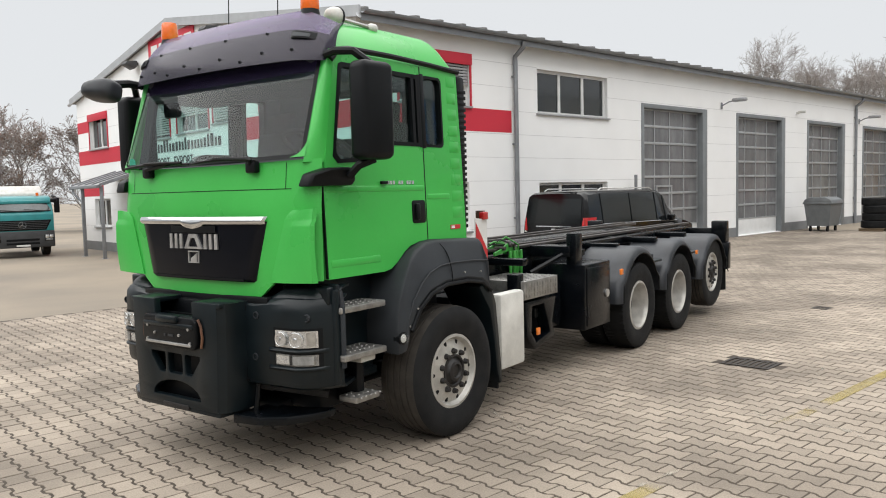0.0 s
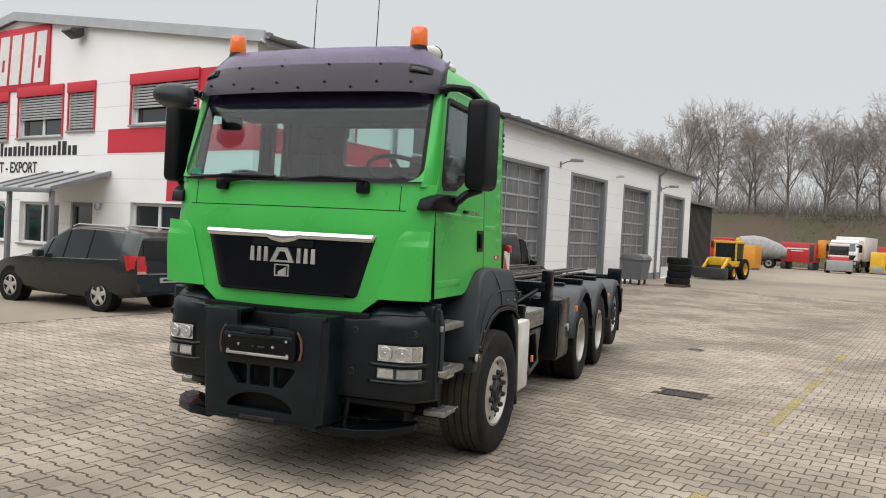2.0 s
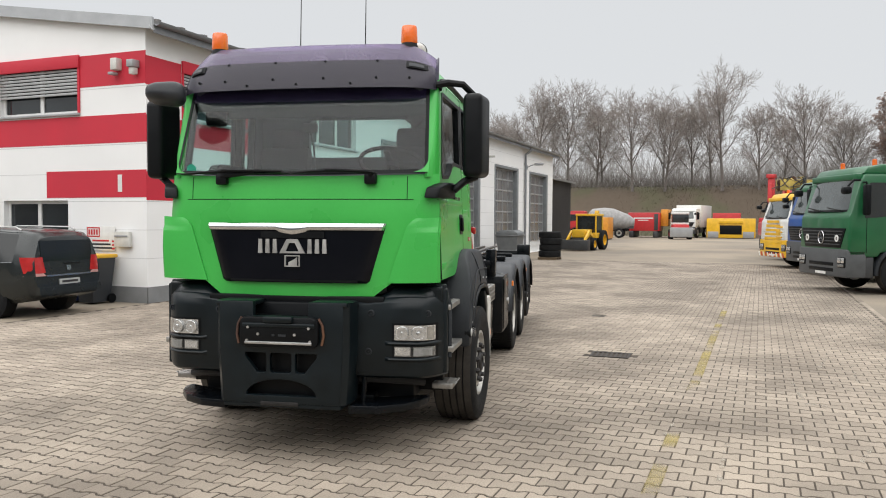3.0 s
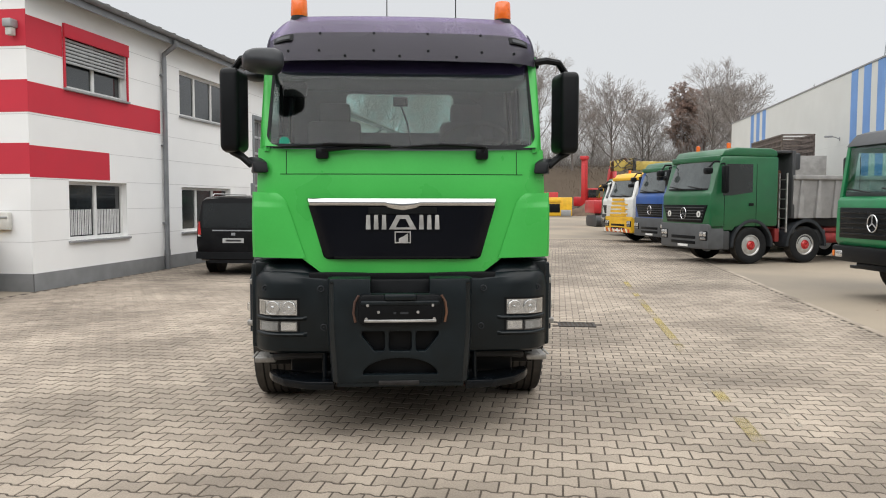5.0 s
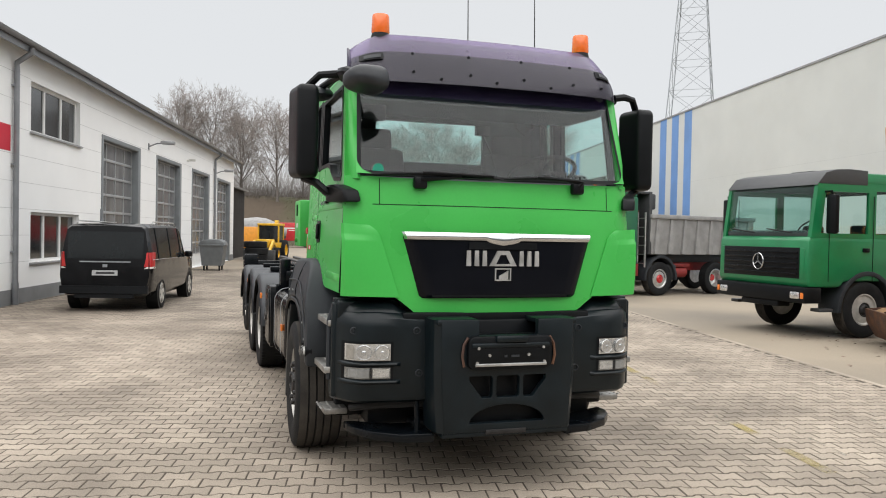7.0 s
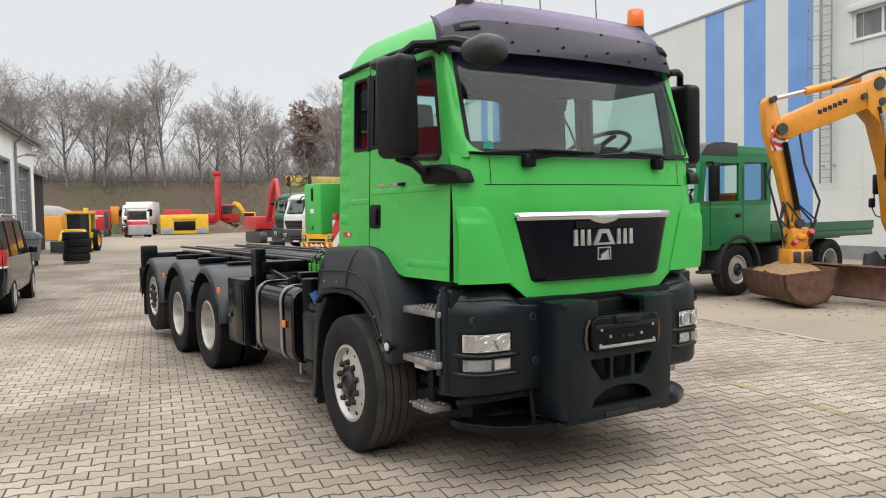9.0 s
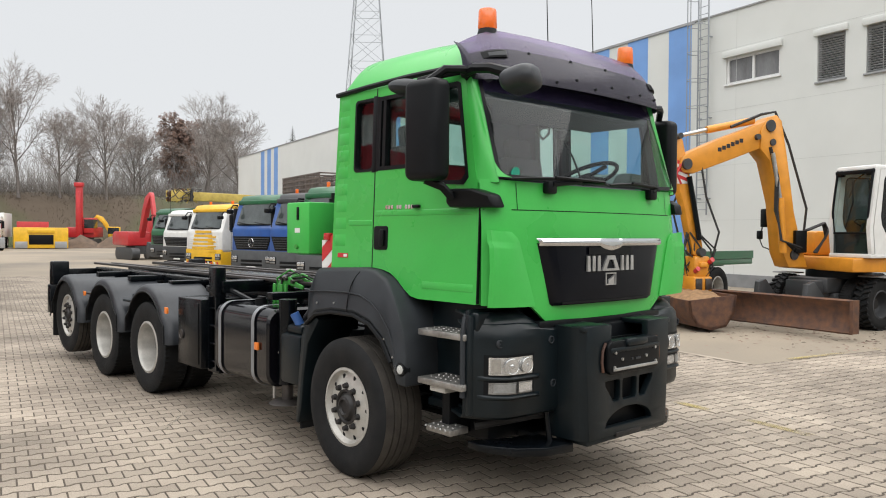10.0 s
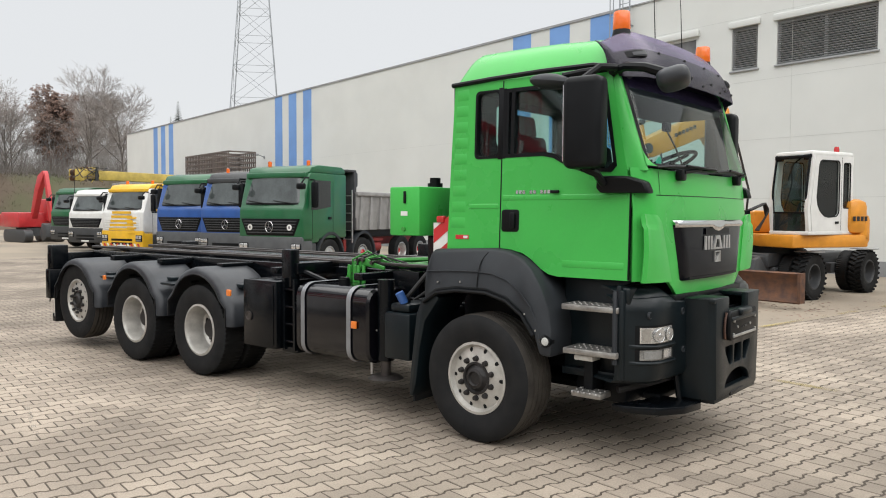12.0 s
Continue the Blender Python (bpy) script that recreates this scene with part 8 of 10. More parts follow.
        loft(bb, [[(-1.35, -1.2, 1.3), (-6.1, -1.2, 1.3), (-6.1, 1.2, 1.3), (-1.35, 1.2, 1.3)], [(-1.35, -1.26, 2.5), (-6.1, -1.26, 2.5), (-6.1, 1.26, 2.5), (-1.35, 1.26, 2.5)]])
        ob = part("tipper_body", bb, "grey_tipper", t, "grey ribbed steel tipper body")
        for s in (-1, 1):
            for k in range(8):
                b = bmesh.new()
                x = -1.5 - 0.6 * k
                loft(b, [[(x, s * 1.2, 1.32), (x - 0.2, s * 1.2, 1.32), (x - 0.2, s * 1.29, 1.32), (x, s * 1.29, 1.32)], [(x - 0.06, s * 1.25, 2.4), (x - 0.14, s * 1.25, 2.4), (x - 0.14, s * 1.31, 2.4), (x - 0.06, s * 1.31, 2.4)]])
                part("rib", b, "grey_tipper", ob)
            part("top_rail", boxes((-6.12, -1.33, *sorted((s * 1.22, s * 1.33)), 2.42, 2.55, 0.02)), "grey_tipper", ob)
        part("headboard", boxes((-1.42, -1.3, -1.22, 1.22, 1.3, 3.25, 0.02), (-1.3, -0.95, -1.2, 1.2, 3.17, 3.25, 0.02)), "machine_grey", ob)
        part("sheet_roll", boxes((-1.7, -1.4, -1.1, 1.1, 2.7, 3.2, 0.06)), "machine_grey", ob)
        lad = part("ladder", boxes((-1.12, -1.08, 1.24, 1.28, 0.9, 2.6), (-1.12, -1.08, 0.92, 0.96, 0.9, 2.6)), "alu", t)
        for k in range(6):
            part("rung", boxes((-1.115, -1.085, 0.95, 1.25, 1.0 + 0.28 * k, 1.03 + 0.28 * k)), "alu", lad)
        part("exhaust_pipe", boxes((-1.25, -0.95, 0.5, 0.85, 1.2, 2.7, 0.06)), "rust", t)
        part("subframe", boxes((-6.0, -1.3, -0.5, 0.5, 1.02, 1.28, 0.02)), "machine_grey", t)
    elif body == "striped":
        part("load_deck", boxes((-7.0, -1.0, -1.22, 1.22, 1.05, 1.5, 0.03)), "yellow", t)
        for k in range(5):
            bm = bmesh.new()
            slab(bm, [(-0.75 + 0.05 * k, 1.12 + 0.17 * k), (0.75 - 0.05 * k, 1.12 + 0.17 * k), (0.75 - 0.05 * k, 1.22 + 0.17 * k), (-0.75 + 0.05 * k, 1.22 + 0.17 * k)], nose + 0.012, nose + 0.034, "yz")
            part("yellow_field", bm, "yellow", t)
        for s in (-1, 1):
            bm = bmesh.new()
            slab(bm, [(0.2, 1.75), (1.1, 2.0), (-0.6, 2.0), (-0.8, 1.3), (-0.2, 1.6)], *sorted((s * (W + 0.004), s * (W + 0.008))), "xz")
            part("yellow_field", bm, "yellow", t)
        for k in range(12):
            b = bmesh.new()
            slab(b, [(-1.2 + 0.2 * k, 0.43), (-1.1 + 0.2 * k, 0.43), (-1.2 + 0.2 * k, 0.60), (-1.3 + 0.2 * k, 0.60)], nose + 0.032, nose + 0.04, "yz")
            part("warning_stripe", b, "sign_red" if k % 2 else "sign_white", t)
        for k in range(4):
            part("ladder_rung", boxes((nose - 0.05, nose + 0.05, 0.35, 0.85, 1.0 + 0.2 * k, 1.06 + 0.2 * k)), "yellow", t)
    elif body == "flatbed":
        part("load_bed", boxes((-5.2, -1.1, -1.2, 1.2, 1.1, 1.25, 0.02), (-5.2, -1.1, -1.22, -1.18, 1.25, 1.45), (-5.2, -1.1, 1.18, 1.22, 1.25, 1.45)), "dark_green", t)
        part("subframe", boxes((-5.0, -1.0, -0.5, 0.5, 1.02, 1.1)), "dark_green", t)
    elif body == "hopper":
        b = bmesh.new()
        slab(b, [(-1.0, 1.05), (-4.6, 1.05), (-4.6, 2.4), (-3.6, 3.0), (-1.3, 3.05), (-0.9, 2.7)], -1.15, 1.15, "xz", bev=0.06)
        part("hopper_body", b, "white_dirty", t)
    elif body == "box":
        part("box_body", boxes((-6.2, -1.0, -1.23, 1.23, 1.05, 3.3, 0.03)), "machine_white", t)
    elif body == "drum":
        b = bmesh.new()
        lathe(b, [(0.5, -0.2), (0.9, -0.5), (1.22, -1.8), (1.25, -2.8), (0.85, -4.4), (0.45, -5.2)], "x", 28)
        part("mixer_drum", b, "grey_tipper", t, "pale grey concrete mixer drum").matrix_basis = pose(-0.9, 0, 2.35, 0, -8, 0)
        part("drum_frame", boxes((-6.0, -1.0, -0.5, 0.5, 1.02, 1.3)), "machine_grey", t)
    return t


NOSE = 113
yard_truck("tipper_truck", "dark green four-axle tipper with grey steel body and red hubs", pose(21.25, -0.15, 0, 0, 0, 114), "dark_green", body="tipper", wheels=(0.0, -1.85, -4.4, -5.75), red_hubs=True, beacons=True, lower="bumper_grey")
yard_truck("blue_truck", "blue lorry with dark grey roof and low bed", pose(25.8, -0.7, 0, 0, 0, NOSE), "blue", roof="machine_grey", body="flatbed", wheels=(0.0, -3.8, -5.1), beacons=True, lower="bumper_grey")
yard_truck("blue_truck", "blue lorry with dark green roof and low bed", pose(28.4, 0.0, 0, 0, 0, NOSE), "blue", roof="dark_green", body="flatbed", wheels=(0.0, -3.8, -5.1), lower="bumper_grey")
yard_truck("striped_truck", "yellow and white lorry with red-white striped bumper", pose(32.4, 0.9, 0, 0, 0, 113), "machine_white", roof="yellow", body="striped", wheels=(0.0, -1.6, -4.6, -5.9), star=False, front="plain", lower="yellow", beacons=True, side_paint="machine_white", rise=1.04)
yard_truck("blue_truck", "dark blue lorry between white and yellow ones", pose(35.9, -0.2, 0, 0, 0, NOSE), "dark_blue", roof="machine_grey", body="flatbed", wheels=(0.0, -3.4), rise=1.05, lower="bumper_grey")
yard_truck("white_truck", "white lorry with black grille among parked trucks", pose(38.9, 0.7, 0, 0, 0, 114), "machine_white", body="flatbed", wheels=(0.0, -3.4), star=False, beacons=False, rise=1.0)
yard_truck("dark_truck", "dark green lorry at the end of the row", pose(43.6, 0.5, 0, 0, 0, 114), "dark_green", body="flatbed", wheels=(0.0, -3.4), star=False, rise=1.1)
yard_truck("old_truck", "old green cab-over lorry with grey roof and round chrome badge", pose(12.08, -2.13, 0, 0, 0, 103), "mid_green", roof="machine_grey", body="flatbed", wheels=(0.0, -3.4), high=2.9, old=True, lower="black", cab_back=-1.1, rise=1.1)
yard_truck("teal_truck", "teal lorry with white hopper and red-white stripes", pose(7.75, 32.0, 0, 0, 0, -97) @ Matrix.Scale(0.84, 4), "teal", body="hopper", wheels=(0.0, -3.2), high=2.6, beacons=True, rise=1.0)
yard_truck("box_lorry", "white box lorry at the foot of the bank", pose(89.5, 10.5, 0, 0, 0, 172) @ Matrix.Scale(1.12, 4), "machine_white", body="box", star=False, rise=1.0)
yard_truck("mixer_truck", "concrete mixer lorry with grey drum", pose(83.7, 21.5, 0, 0, 0, 95), "red_paint", body="drum", wheels=(0.0, -3.2, -4.5), star=False, rise=1.0)


def mobile_crane():
    """A telescopic boom laid low over the lorries, on a turret behind them."""
    c = thing("mobile_crane", pose(41.3, 1.65, 0, 0, 0, 113), "yellow mobile crane with its boom laid low over lorries", "crane")
    part("carrier", boxes((-11.0, -9.2, -1.1, 1.1, 0.6, 1.5, 0.05)), "machine_grey", c)
    for x in (-10.7, -9.6):
        for s in (-1, 1):
            truck_wheel(c, x, s * 0.95, 0.5, s, r=0.5, kind="dual", rim_mat="machine_grey", nuts=False, n=24)
    part("turret", boxes((-10.8, -9.2, -0.8, 0.8, 1.5, 3.4, 0.08)), "yellow_pale", c)
    boom = part("boom", boxes((-10.6, -0.9, -0.27, 0.27, 3.52, 4.0, 0.03)), "yellow_pale", c, "long pale yellow telescopic boom")
    part("boom_section", boxes((-1.0, -0.1, -0.22, 0.22, 3.56, 3.95, 0.03)), "yellow_pale", boom)
    part("boom_collar", boxes((-1.06, -0.88, -0.31, 0.31, 3.48, 4.04, 0.02)), "machine_grey", boom)
    head = part("boom_head", boxes((-0.25, 0.25, -0.26, -0.2, 3.45, 4.02, 0.02), (-0.25, 0.25, 0.2, 0.26, 3.45, 4.02, 0.02), (-0.2, 0.0, -0.24, 0.24, 3.5, 3.9, 0.02)), "yellow_pale", c, "weathered boom head with sheaves and ropes")
    for x, z in ((0.12, 3.86), (0.14, 3.58), (-0.45, 4.02)):
        for y in (-0.12, 0.12):
            b = bmesh.new()
            lathe(b, [(0.05, -0.03), (0.15, -0.035), (0.13, 0.0), (0.15, 0.035), (0.05, 0.03)], "y", 20, (x, y, z))
            part("sheave", b, "rust", head)
    rnd = random.Random(41)
    for k in range(30):
        b = bmesh.new()
        y0, y1 = rnd.uniform(-0.4, 0.4), rnd.uniform(-0.4, 0.4)
        x0 = rnd.uniform(-1.3, 0.2)
        tube(b, [(x0, y0, 4.0 + rnd.uniform(-0.1, 0.15)), (x0 + rnd.uniform(-0.4, 0.4), (y0 + y1) / 2 + 0.2, 4.08 + rnd.uniform(-0.15, 0.1)), (x0 + rnd.uniform(-0.5, 0.5), y1, 3.7), (x0 + rnd.uniform(-0.5, 0.5), y1 * 0.7, 3.42 + rnd.uniform(-0.05, 0.2))], 0.028, 5)
        part("rope", b, ("rust_grey", "yellow_pale", "machine_grey")[k % 3], head)
    b = bmesh.new()
    tube(b, [(0.12, 0, 3.5), (0.14, 0, 2.4)], 0.014, 5)
    rope = part("hoist_rope", b, "cable", head)
    b = boxes((0.02, 0.26, -0.09, 0.09, 2.0, 2.42, 0.04))
    tube(b, [(0.14, 0, 2.0), (0.14, 0, 1.86), (0.24, 0, 1.76), (0.16, 0, 1.66), (0.05, 0, 1.72)], 0.03, 6)
    part("hook_block", b, "red_frame", rope, "hook block hanging from the boom head")


mobile_crane()


# ---- wheeled excavator ----
def excavator():
    e = thing("wheeled_excavator", pose(8.42, -5.2, 0), "orange wheeled excavator with white cab, blade and ditching bucket", "excavator")
    # undercarriage along y
    part("undercarriage", boxes((-0.36, 0.36, -3.4, 0.9, 0.62, 0.95, 0.04), (-0.45, 0.45, -0.7, 0.7, 0.7, 1.0, 0.04), (-0.5, 0.5, 0.0, 0.5, 0.45, 0.7, 0.03), (-0.5, 0.5, -2.6, -2.1, 0.45, 0.7, 0.03)), "machine_grey", e)
    for y in (-0.05, -2.75):
        for s in (-1, 1):
            w = outer = truck_wheel(e, s * 0.98, y, 0.5, 1, r=0.5, w=0.3, kind="dual", rim_mat="machine_grey", nuts=False, n=32)
            w.matrix_basis = Matrix.Translation((s * 0.98, y, 0.5)) @ Matrix.Rotation(radians(-90 * s), 4, "Z")
            w = truck_wheel(e, s * 0.64, y, 0.5, 1, r=0.5, w=0.28, kind="dual", rim_mat="machine_grey", nuts=False, n=32)
            w.matrix_basis = Matrix.Translation((s * 0.64, y, 0.5)) @ Matrix.Rotation(radians(-90 * s), 4, "Z")
            tread = bmesh.new()
            for k in range(26):
                for q in (-1, 1):
                    turn = Matrix.Rotation(math.tau * (k + 0.25 * q) / 26, 4, "Y") @ Matrix.Translation((0, q * 0.075, 0.497)) @ Matrix.Rotation(radians(24 * q), 4, "Z")
                    box(tread, -0.028, 0.028, -0.085, 0.085, -0.02, 0.022, 0.006, m=turn, seg=1)
            part("tread", tread, "rubber", outer, "deep lugs of an off-road tyre")
            part("mudguard", boxes((s * 0.98 - 0.28, s * 0.98 + 0.28, y - 0.16, y + 0.16, 1.03, 1.06, 0.015)), "fascia", e)
    for x in (-0.6, 0.5):
        b = bmesh.new()
        slab(b, [(0.9, 0.55), (1.3, 0.95), (1.5, 0.9), (1.55, 0.6), (1.9, 0.35), (1.85, 0.25), (1.2, 0.45)], x, x + 0.12, "yz", bev=0.01)
        part("blade_arm", b, "machine_grey", e)
    b = bmesh.new()
    sheet(b, lambda t, x: (x, 1.98 + 0.12 * (2 * t - 1) ** 2, 0.14 + 0.56 * t), steps(0, 1, 6), steps(-1.85, 1.3, 6), 0.05)
    part("dozer_blade", b, "rust", e, "rusty brown dozer blade")
    for x in (-1.87, 1.3):
        part("blade_end", boxes((x - 0.03, x + 0.03, 1.95, 2.14, 0.13, 0.72)), "rust", e)
    # upper part, facing 71 degrees: build in its own axes (x ahead), then turn
    up = part("turntable", cyl(bmesh.new(), (0, 0, 0.98), (0, 0, 1.16), 0.62, n=28), "black", e)
    up.matrix_basis = pose(-0.08, -0.22, 0, 0, 0, 71)
    part("upper_frame", boxes((-1.5, 0.62, -1.2, 1.2, 1.14, 1.42, 0.04)), "orange_machine", up)
    part("engine_hood", boxes((-1.5, -0.95, -1.22, 1.22, 1.42, 2.2, 0.16), (-0.95, 0.3, -1.2, -0.35, 1.42, 1.95, 0.08)), "orange_machine", up)
    part("counterweight", boxes((-1.62, -1.25, -1.2, 1.2, 1.15, 1.9, 0.16)), "orange_machine", up)
    for k in range(4):
        part("lettering_bar", boxes((-1.42 + 0.11 * k, -1.34 + 0.11 * k, 1.222, 1.226, 1.72, 1.82)), "letter", up)
    # cab on the left
    cab = part("operator_cab", boxes((-0.85, 0.95, 0.22, 1.2, 1.42, 1.50, 0.02), (-0.85, 0.80, 0.24, 1.18, 3.10, 3.22, 0.05), (-0.85, -0.76, 0.24, 1.18, 1.5, 3.12, 0.02)), "machine_white", up, "white operator cab with large windows")
    cab.matrix_basis = Matrix.Translation((-0.31, 0.75, 0)) @ Matrix.Rotation(radians(10), 4, "Z") @ Matrix.Diagonal((0.86, 1, 1, 1)) @ Matrix.Translation((-0.05, -0.71, 0))
    for y in (0.24, 1.12):
        b = bmesh.new()
        slab(b, [(0.93, 1.5), (1.0, 2.0), (0.80, 3.14), (0.70, 3.14), (0.9, 2.0), (0.84, 1.5)], y, y + 0.08, "xz")
        part("front_post", b, "machine_white", cab)
        door_hole = [(-0.26, 1.95), (-0.24, 1.88), (-0.16, 1.82), (0.16, 1.80), (0.34, 1.83), (0.50, 1.93), (0.60, 2.06), (0.64, 2.22), (0.56, 2.92), (0.52, 2.99), (0.45, 3.02), (-0.19, 3.02), (-0.24, 2.99), (-0.26, 2.94)]
        rear_hole = rounded(-0.70, -0.42, 2.0, 2.98, 0.05)
        b = bmesh.new()
        slab(b, [(-0.80, 1.5), (0.80, 1.5), (0.86, 2.0), (0.68, 3.12), (-0.80, 3.12)], y, y + 0.07, "xz", [door_hole, rear_hole])
        part("cab_door", b, "machine_white", cab, angle=20)
        for hole in (door_hole, rear_hole):
            b = bmesh.new()
            slab(b, hole, y + 0.03, y + 0.036, "xz")
            part("door_glass", b, "glass_dark", cab).visible_shadow = False
            rim_ = bmesh.new()
            tube(rim_, [(q[0], y + 0.066, q[1]) for q in hole] + [(hole[0][0], y + 0.066, hole[0][1])], 0.014, 6)
            part("door_gasket", rim_, "black", cab)
        part("door_seam", boxes((-0.345, -0.335, y + 0.07, y + 0.073, 1.52, 3.1)), "black", cab)
        part("door_handle", boxes((-0.24, -0.10, y + 0.07, y + 0.09, 1.66, 1.71, 0.008)), "black", cab)
    b = bmesh.new()
    sheet(b, lambda t, y: ((0.90 + 0.07 * math.sin(min(1, t * 1.6) * 1.57)) - 0.24 * max(0, t - 0.3), y, 1.9 + 1.24 * t), steps(0, 1, 6), [0.3, 0.7, 1.14])
    part("front_glass", b, "glass", cab).visible_shadow = False
    for y in (0.31, 1.13):
        b = bmesh.new()
        tube(b, [(0.90 + 0.07 * math.sin(min(1, t * 1.6) * 1.57) - 0.24 * max(0, t - 0.3) + 0.012, y, 1.9 + 1.24 * t) for t in steps(0, 1, 6)], 0.026, 6)
        part("front_gasket", b, "black", cab)
    part("front_gasket", boxes((0.90, 0.945, 0.3, 1.14, 1.88, 1.92, 0.008)), "black", cab)
    part("front_visor", boxes((0.76, 0.86, 0.28, 1.16, 3.06, 3.13, 0.01)), "black", cab)
    b = bmesh.new()
    tube(b, [(0.97, 0.62, 1.98), (0.98, 0.8, 2.5), (0.90, 0.72, 2.9)], 0.012, 5)
    part("wiper", b, "black", cab)
    part("front_lower", boxes((0.86, 0.93, 0.3, 1.14, 1.48, 1.9)), "glass_dark", cab)
    part("seat", boxes((-0.6, 0.0, 0.45, 0.95, 1.7, 1.9, 0.05), (-0.7, -0.55, 0.45, 0.95, 1.85, 2.6, 0.05)), "seat", cab)
    b = bmesh.new()
    lathe(b, [(0.18 + 0.015 * math.cos(a), 0.015 * math.sin(a)) for a in steps(0, math.tau, 6)[:-1]], "z", 20, close=True)
    cyl(b, (0, 0, -0.5), (0, 0, 0), 0.03)
    part("steering_wheel", b, "black", cab).matrix_basis = pose(0.5, 0.7, 2.1, 0, -25, 0)
    for y in (0.35, 1.05):
        part("work_lamp", boxes((0.72, 0.84, y - 0.08, y + 0.08, 3.02, 3.14, 0.02)), "black", cab)
    b = bmesh.new()
    lathe(b, [(0.06, 3.22), (0.06, 3.3), (0.045, 3.36), (0.0, 3.37)], "z", 14, (-0.6, 0.9, 0))
    part("beacon", b, "red_lamp", cab)
    b = bmesh.new()
    tube(b, [(0.4, 0.7, 3.13), (0.72, 0.65, 2.95), (0.86, 0.62, 2.6)], 0.015, 6)
    part("wiper", b, "black", cab)
    # boom in the x z plane of the upper part
    B = -0.05
    def arm(name, pts, half, lab=""):
        b_ = bmesh.new()
        slab(b_, pts, B - half, B + half, "xz", bev=0.02)
        return part(name, b_, "orange_machine", up, lab)
    boom = arm("boom", [(0.25, 1.2), (0.75, 1.2), (0.9, 1.5), (1.02, 2.5), (1.28, 3.35), (1.52, 3.58), (1.52, 3.95), (1.30, 4.22), (1.12, 4.28), (0.98, 4.16), (0.82, 3.4), (0.62, 2.3), (0.45, 1.75)], 0.24, "orange lower boom")
    b2 = arm("upper_boom", [(1.10, 4.26), (1.5, 4.1), (2.6, 3.74), (3.3, 3.48), (3.48, 3.38), (3.52, 3.22), (3.42, 3.08), (3.2, 3.06), (2.3, 3.34), (1.5, 3.6), (1.2, 3.9)], 0.2, "orange upper boom")
    for k in range(6):
        part("lettering_bar", boxes((1.95 + 0.11 * k, 2.04 + 0.11 * k, B + 0.2, B + 0.206, 3.70 - 0.038 * k, 3.78 - 0.038 * k)), "letter", b2)
    arm("stick", [(3.26, 3.1), (3.42, 3.72), (3.50, 3.84), (3.62, 3.86), (3.70, 3.76), (3.66, 3.2), (3.36, 2.4), (3.12, 1.45), (2.90, 1.35), (2.88, 1.55), (3.08, 2.5)], 0.13, "orange stick")
    for (p, q, r) in (((1.55, 0, 4.18), (2.75, 0, 3.96), 0.075), ((2.75, 0, 3.96), (3.56, 0, 3.80), 0.04), ((0.95, 0.3, 1.5), (1.05, 0.3, 2.6), 0.085), ((1.05, 0.3, 2.6), (1.25, 0.3, 3.5), 0.045), ((3.3, 0, 3.1), (2.95, 0, 1.95), 0.07)):
        b = bmesh.new()
        cyl(b, (p[0], B + p[1], p[2]), (q[0], B + q[1], q[2]), r, n=14)
        part("ram", b, "alu" if r < 0.05 else "orange_machine", up)
    b = bmesh.new()
    tube(b, [(0.3, B + 0.1, 1.5), (0.2, B + 0.12, 2.4), (0.7, B + 0.12, 3.7), (1.05, B + 0.1, 4.36), (1.4, B + 0.08, 4.3), (2.2, B + 0.1, 4.02)], 0.03, 6)
    tube(b, [(3.0, B + 0.15, 3.4), (2.9, B + 0.25, 2.6), (2.6, B + 0.3, 1.9), (2.75, B + 0.2, 1.2)], 0.025, 6)
    tube(b, [(3.1, B - 0.18, 3.2), (3.45, B - 0.25, 2.4), (3.2, B - 0.2, 1.5)], 0.025, 6)
    part("hydraulic_hose", b, "cable", up)
    for k in range(4):
        b = bmesh.new()
        dy = B + 0.26 + 0.03 * k
        tube(b, [(0.5, dy, 1.45 + 0.05 * k), (0.95 + 0.05 * k, dy + 0.06, 1.75), (1.15, dy, 2.35), (1.12, dy - 0.02, 3.0), (1.3, dy - 0.05, 3.62)], 0.022, 6)
        part("hydraulic_hose", b, "cable", up)
        b = bmesh.new()
        tube(b, [(0.15, dy + 0.05, 1.5), (-0.1, dy + 0.12, 1.8 + 0.05 * k), (-0.02, dy + 0.1, 2.1), (0.35, dy, 1.95)], 0.024, 6)
        part("hydraulic_hose", b, "cable", up)
    for x, z, r in ((1.28, 4.05, 0.12), (1.22, 3.72, 0.07), (0.62, 1.45, 0.10), (3.38, 3.24, 0.11), (3.56, 3.79, 0.06), (2.98, 1.5, 0.08), (1.6, 3.82, 0.06)):
        b = bmesh.new()
        cyl(b, (x, B - 0.28, z), (x, B + 0.28, z), r, n=16)
        part("pivot_pin", b, "machine_grey", up)
    b = boxes((0.35, 0.65, B + 0.24, B + 0.34, 1.5, 1.95, 0.02))
    part("valve_block", b, "black", up)
    b = bmesh.new()
    tube(b, [(3.45, B + 0.17, 3.3), (3.62, B + 0.22, 3.05), (3.5, B + 0.2, 2.85)], 0.025, 6)
    part("red_hose", b, "red_paint", up)
    plate = part("decal", boxes((3.30, 3.56, B + 0.131, B + 0.134, 2.86, 3.30)), "sign_white", up, "red and white striped decal on the stick")
    for z in (2.90, 3.04, 3.18):
        b = bmesh.new()
        slab(b, [(3.30, z), (3.56, z + 0.08), (3.56, z + 0.15), (3.30, z + 0.07)], B + 0.134, B + 0.137, "xz")
        part("decal_stripe", b, "sign_red", plate)
    b = bmesh.new()
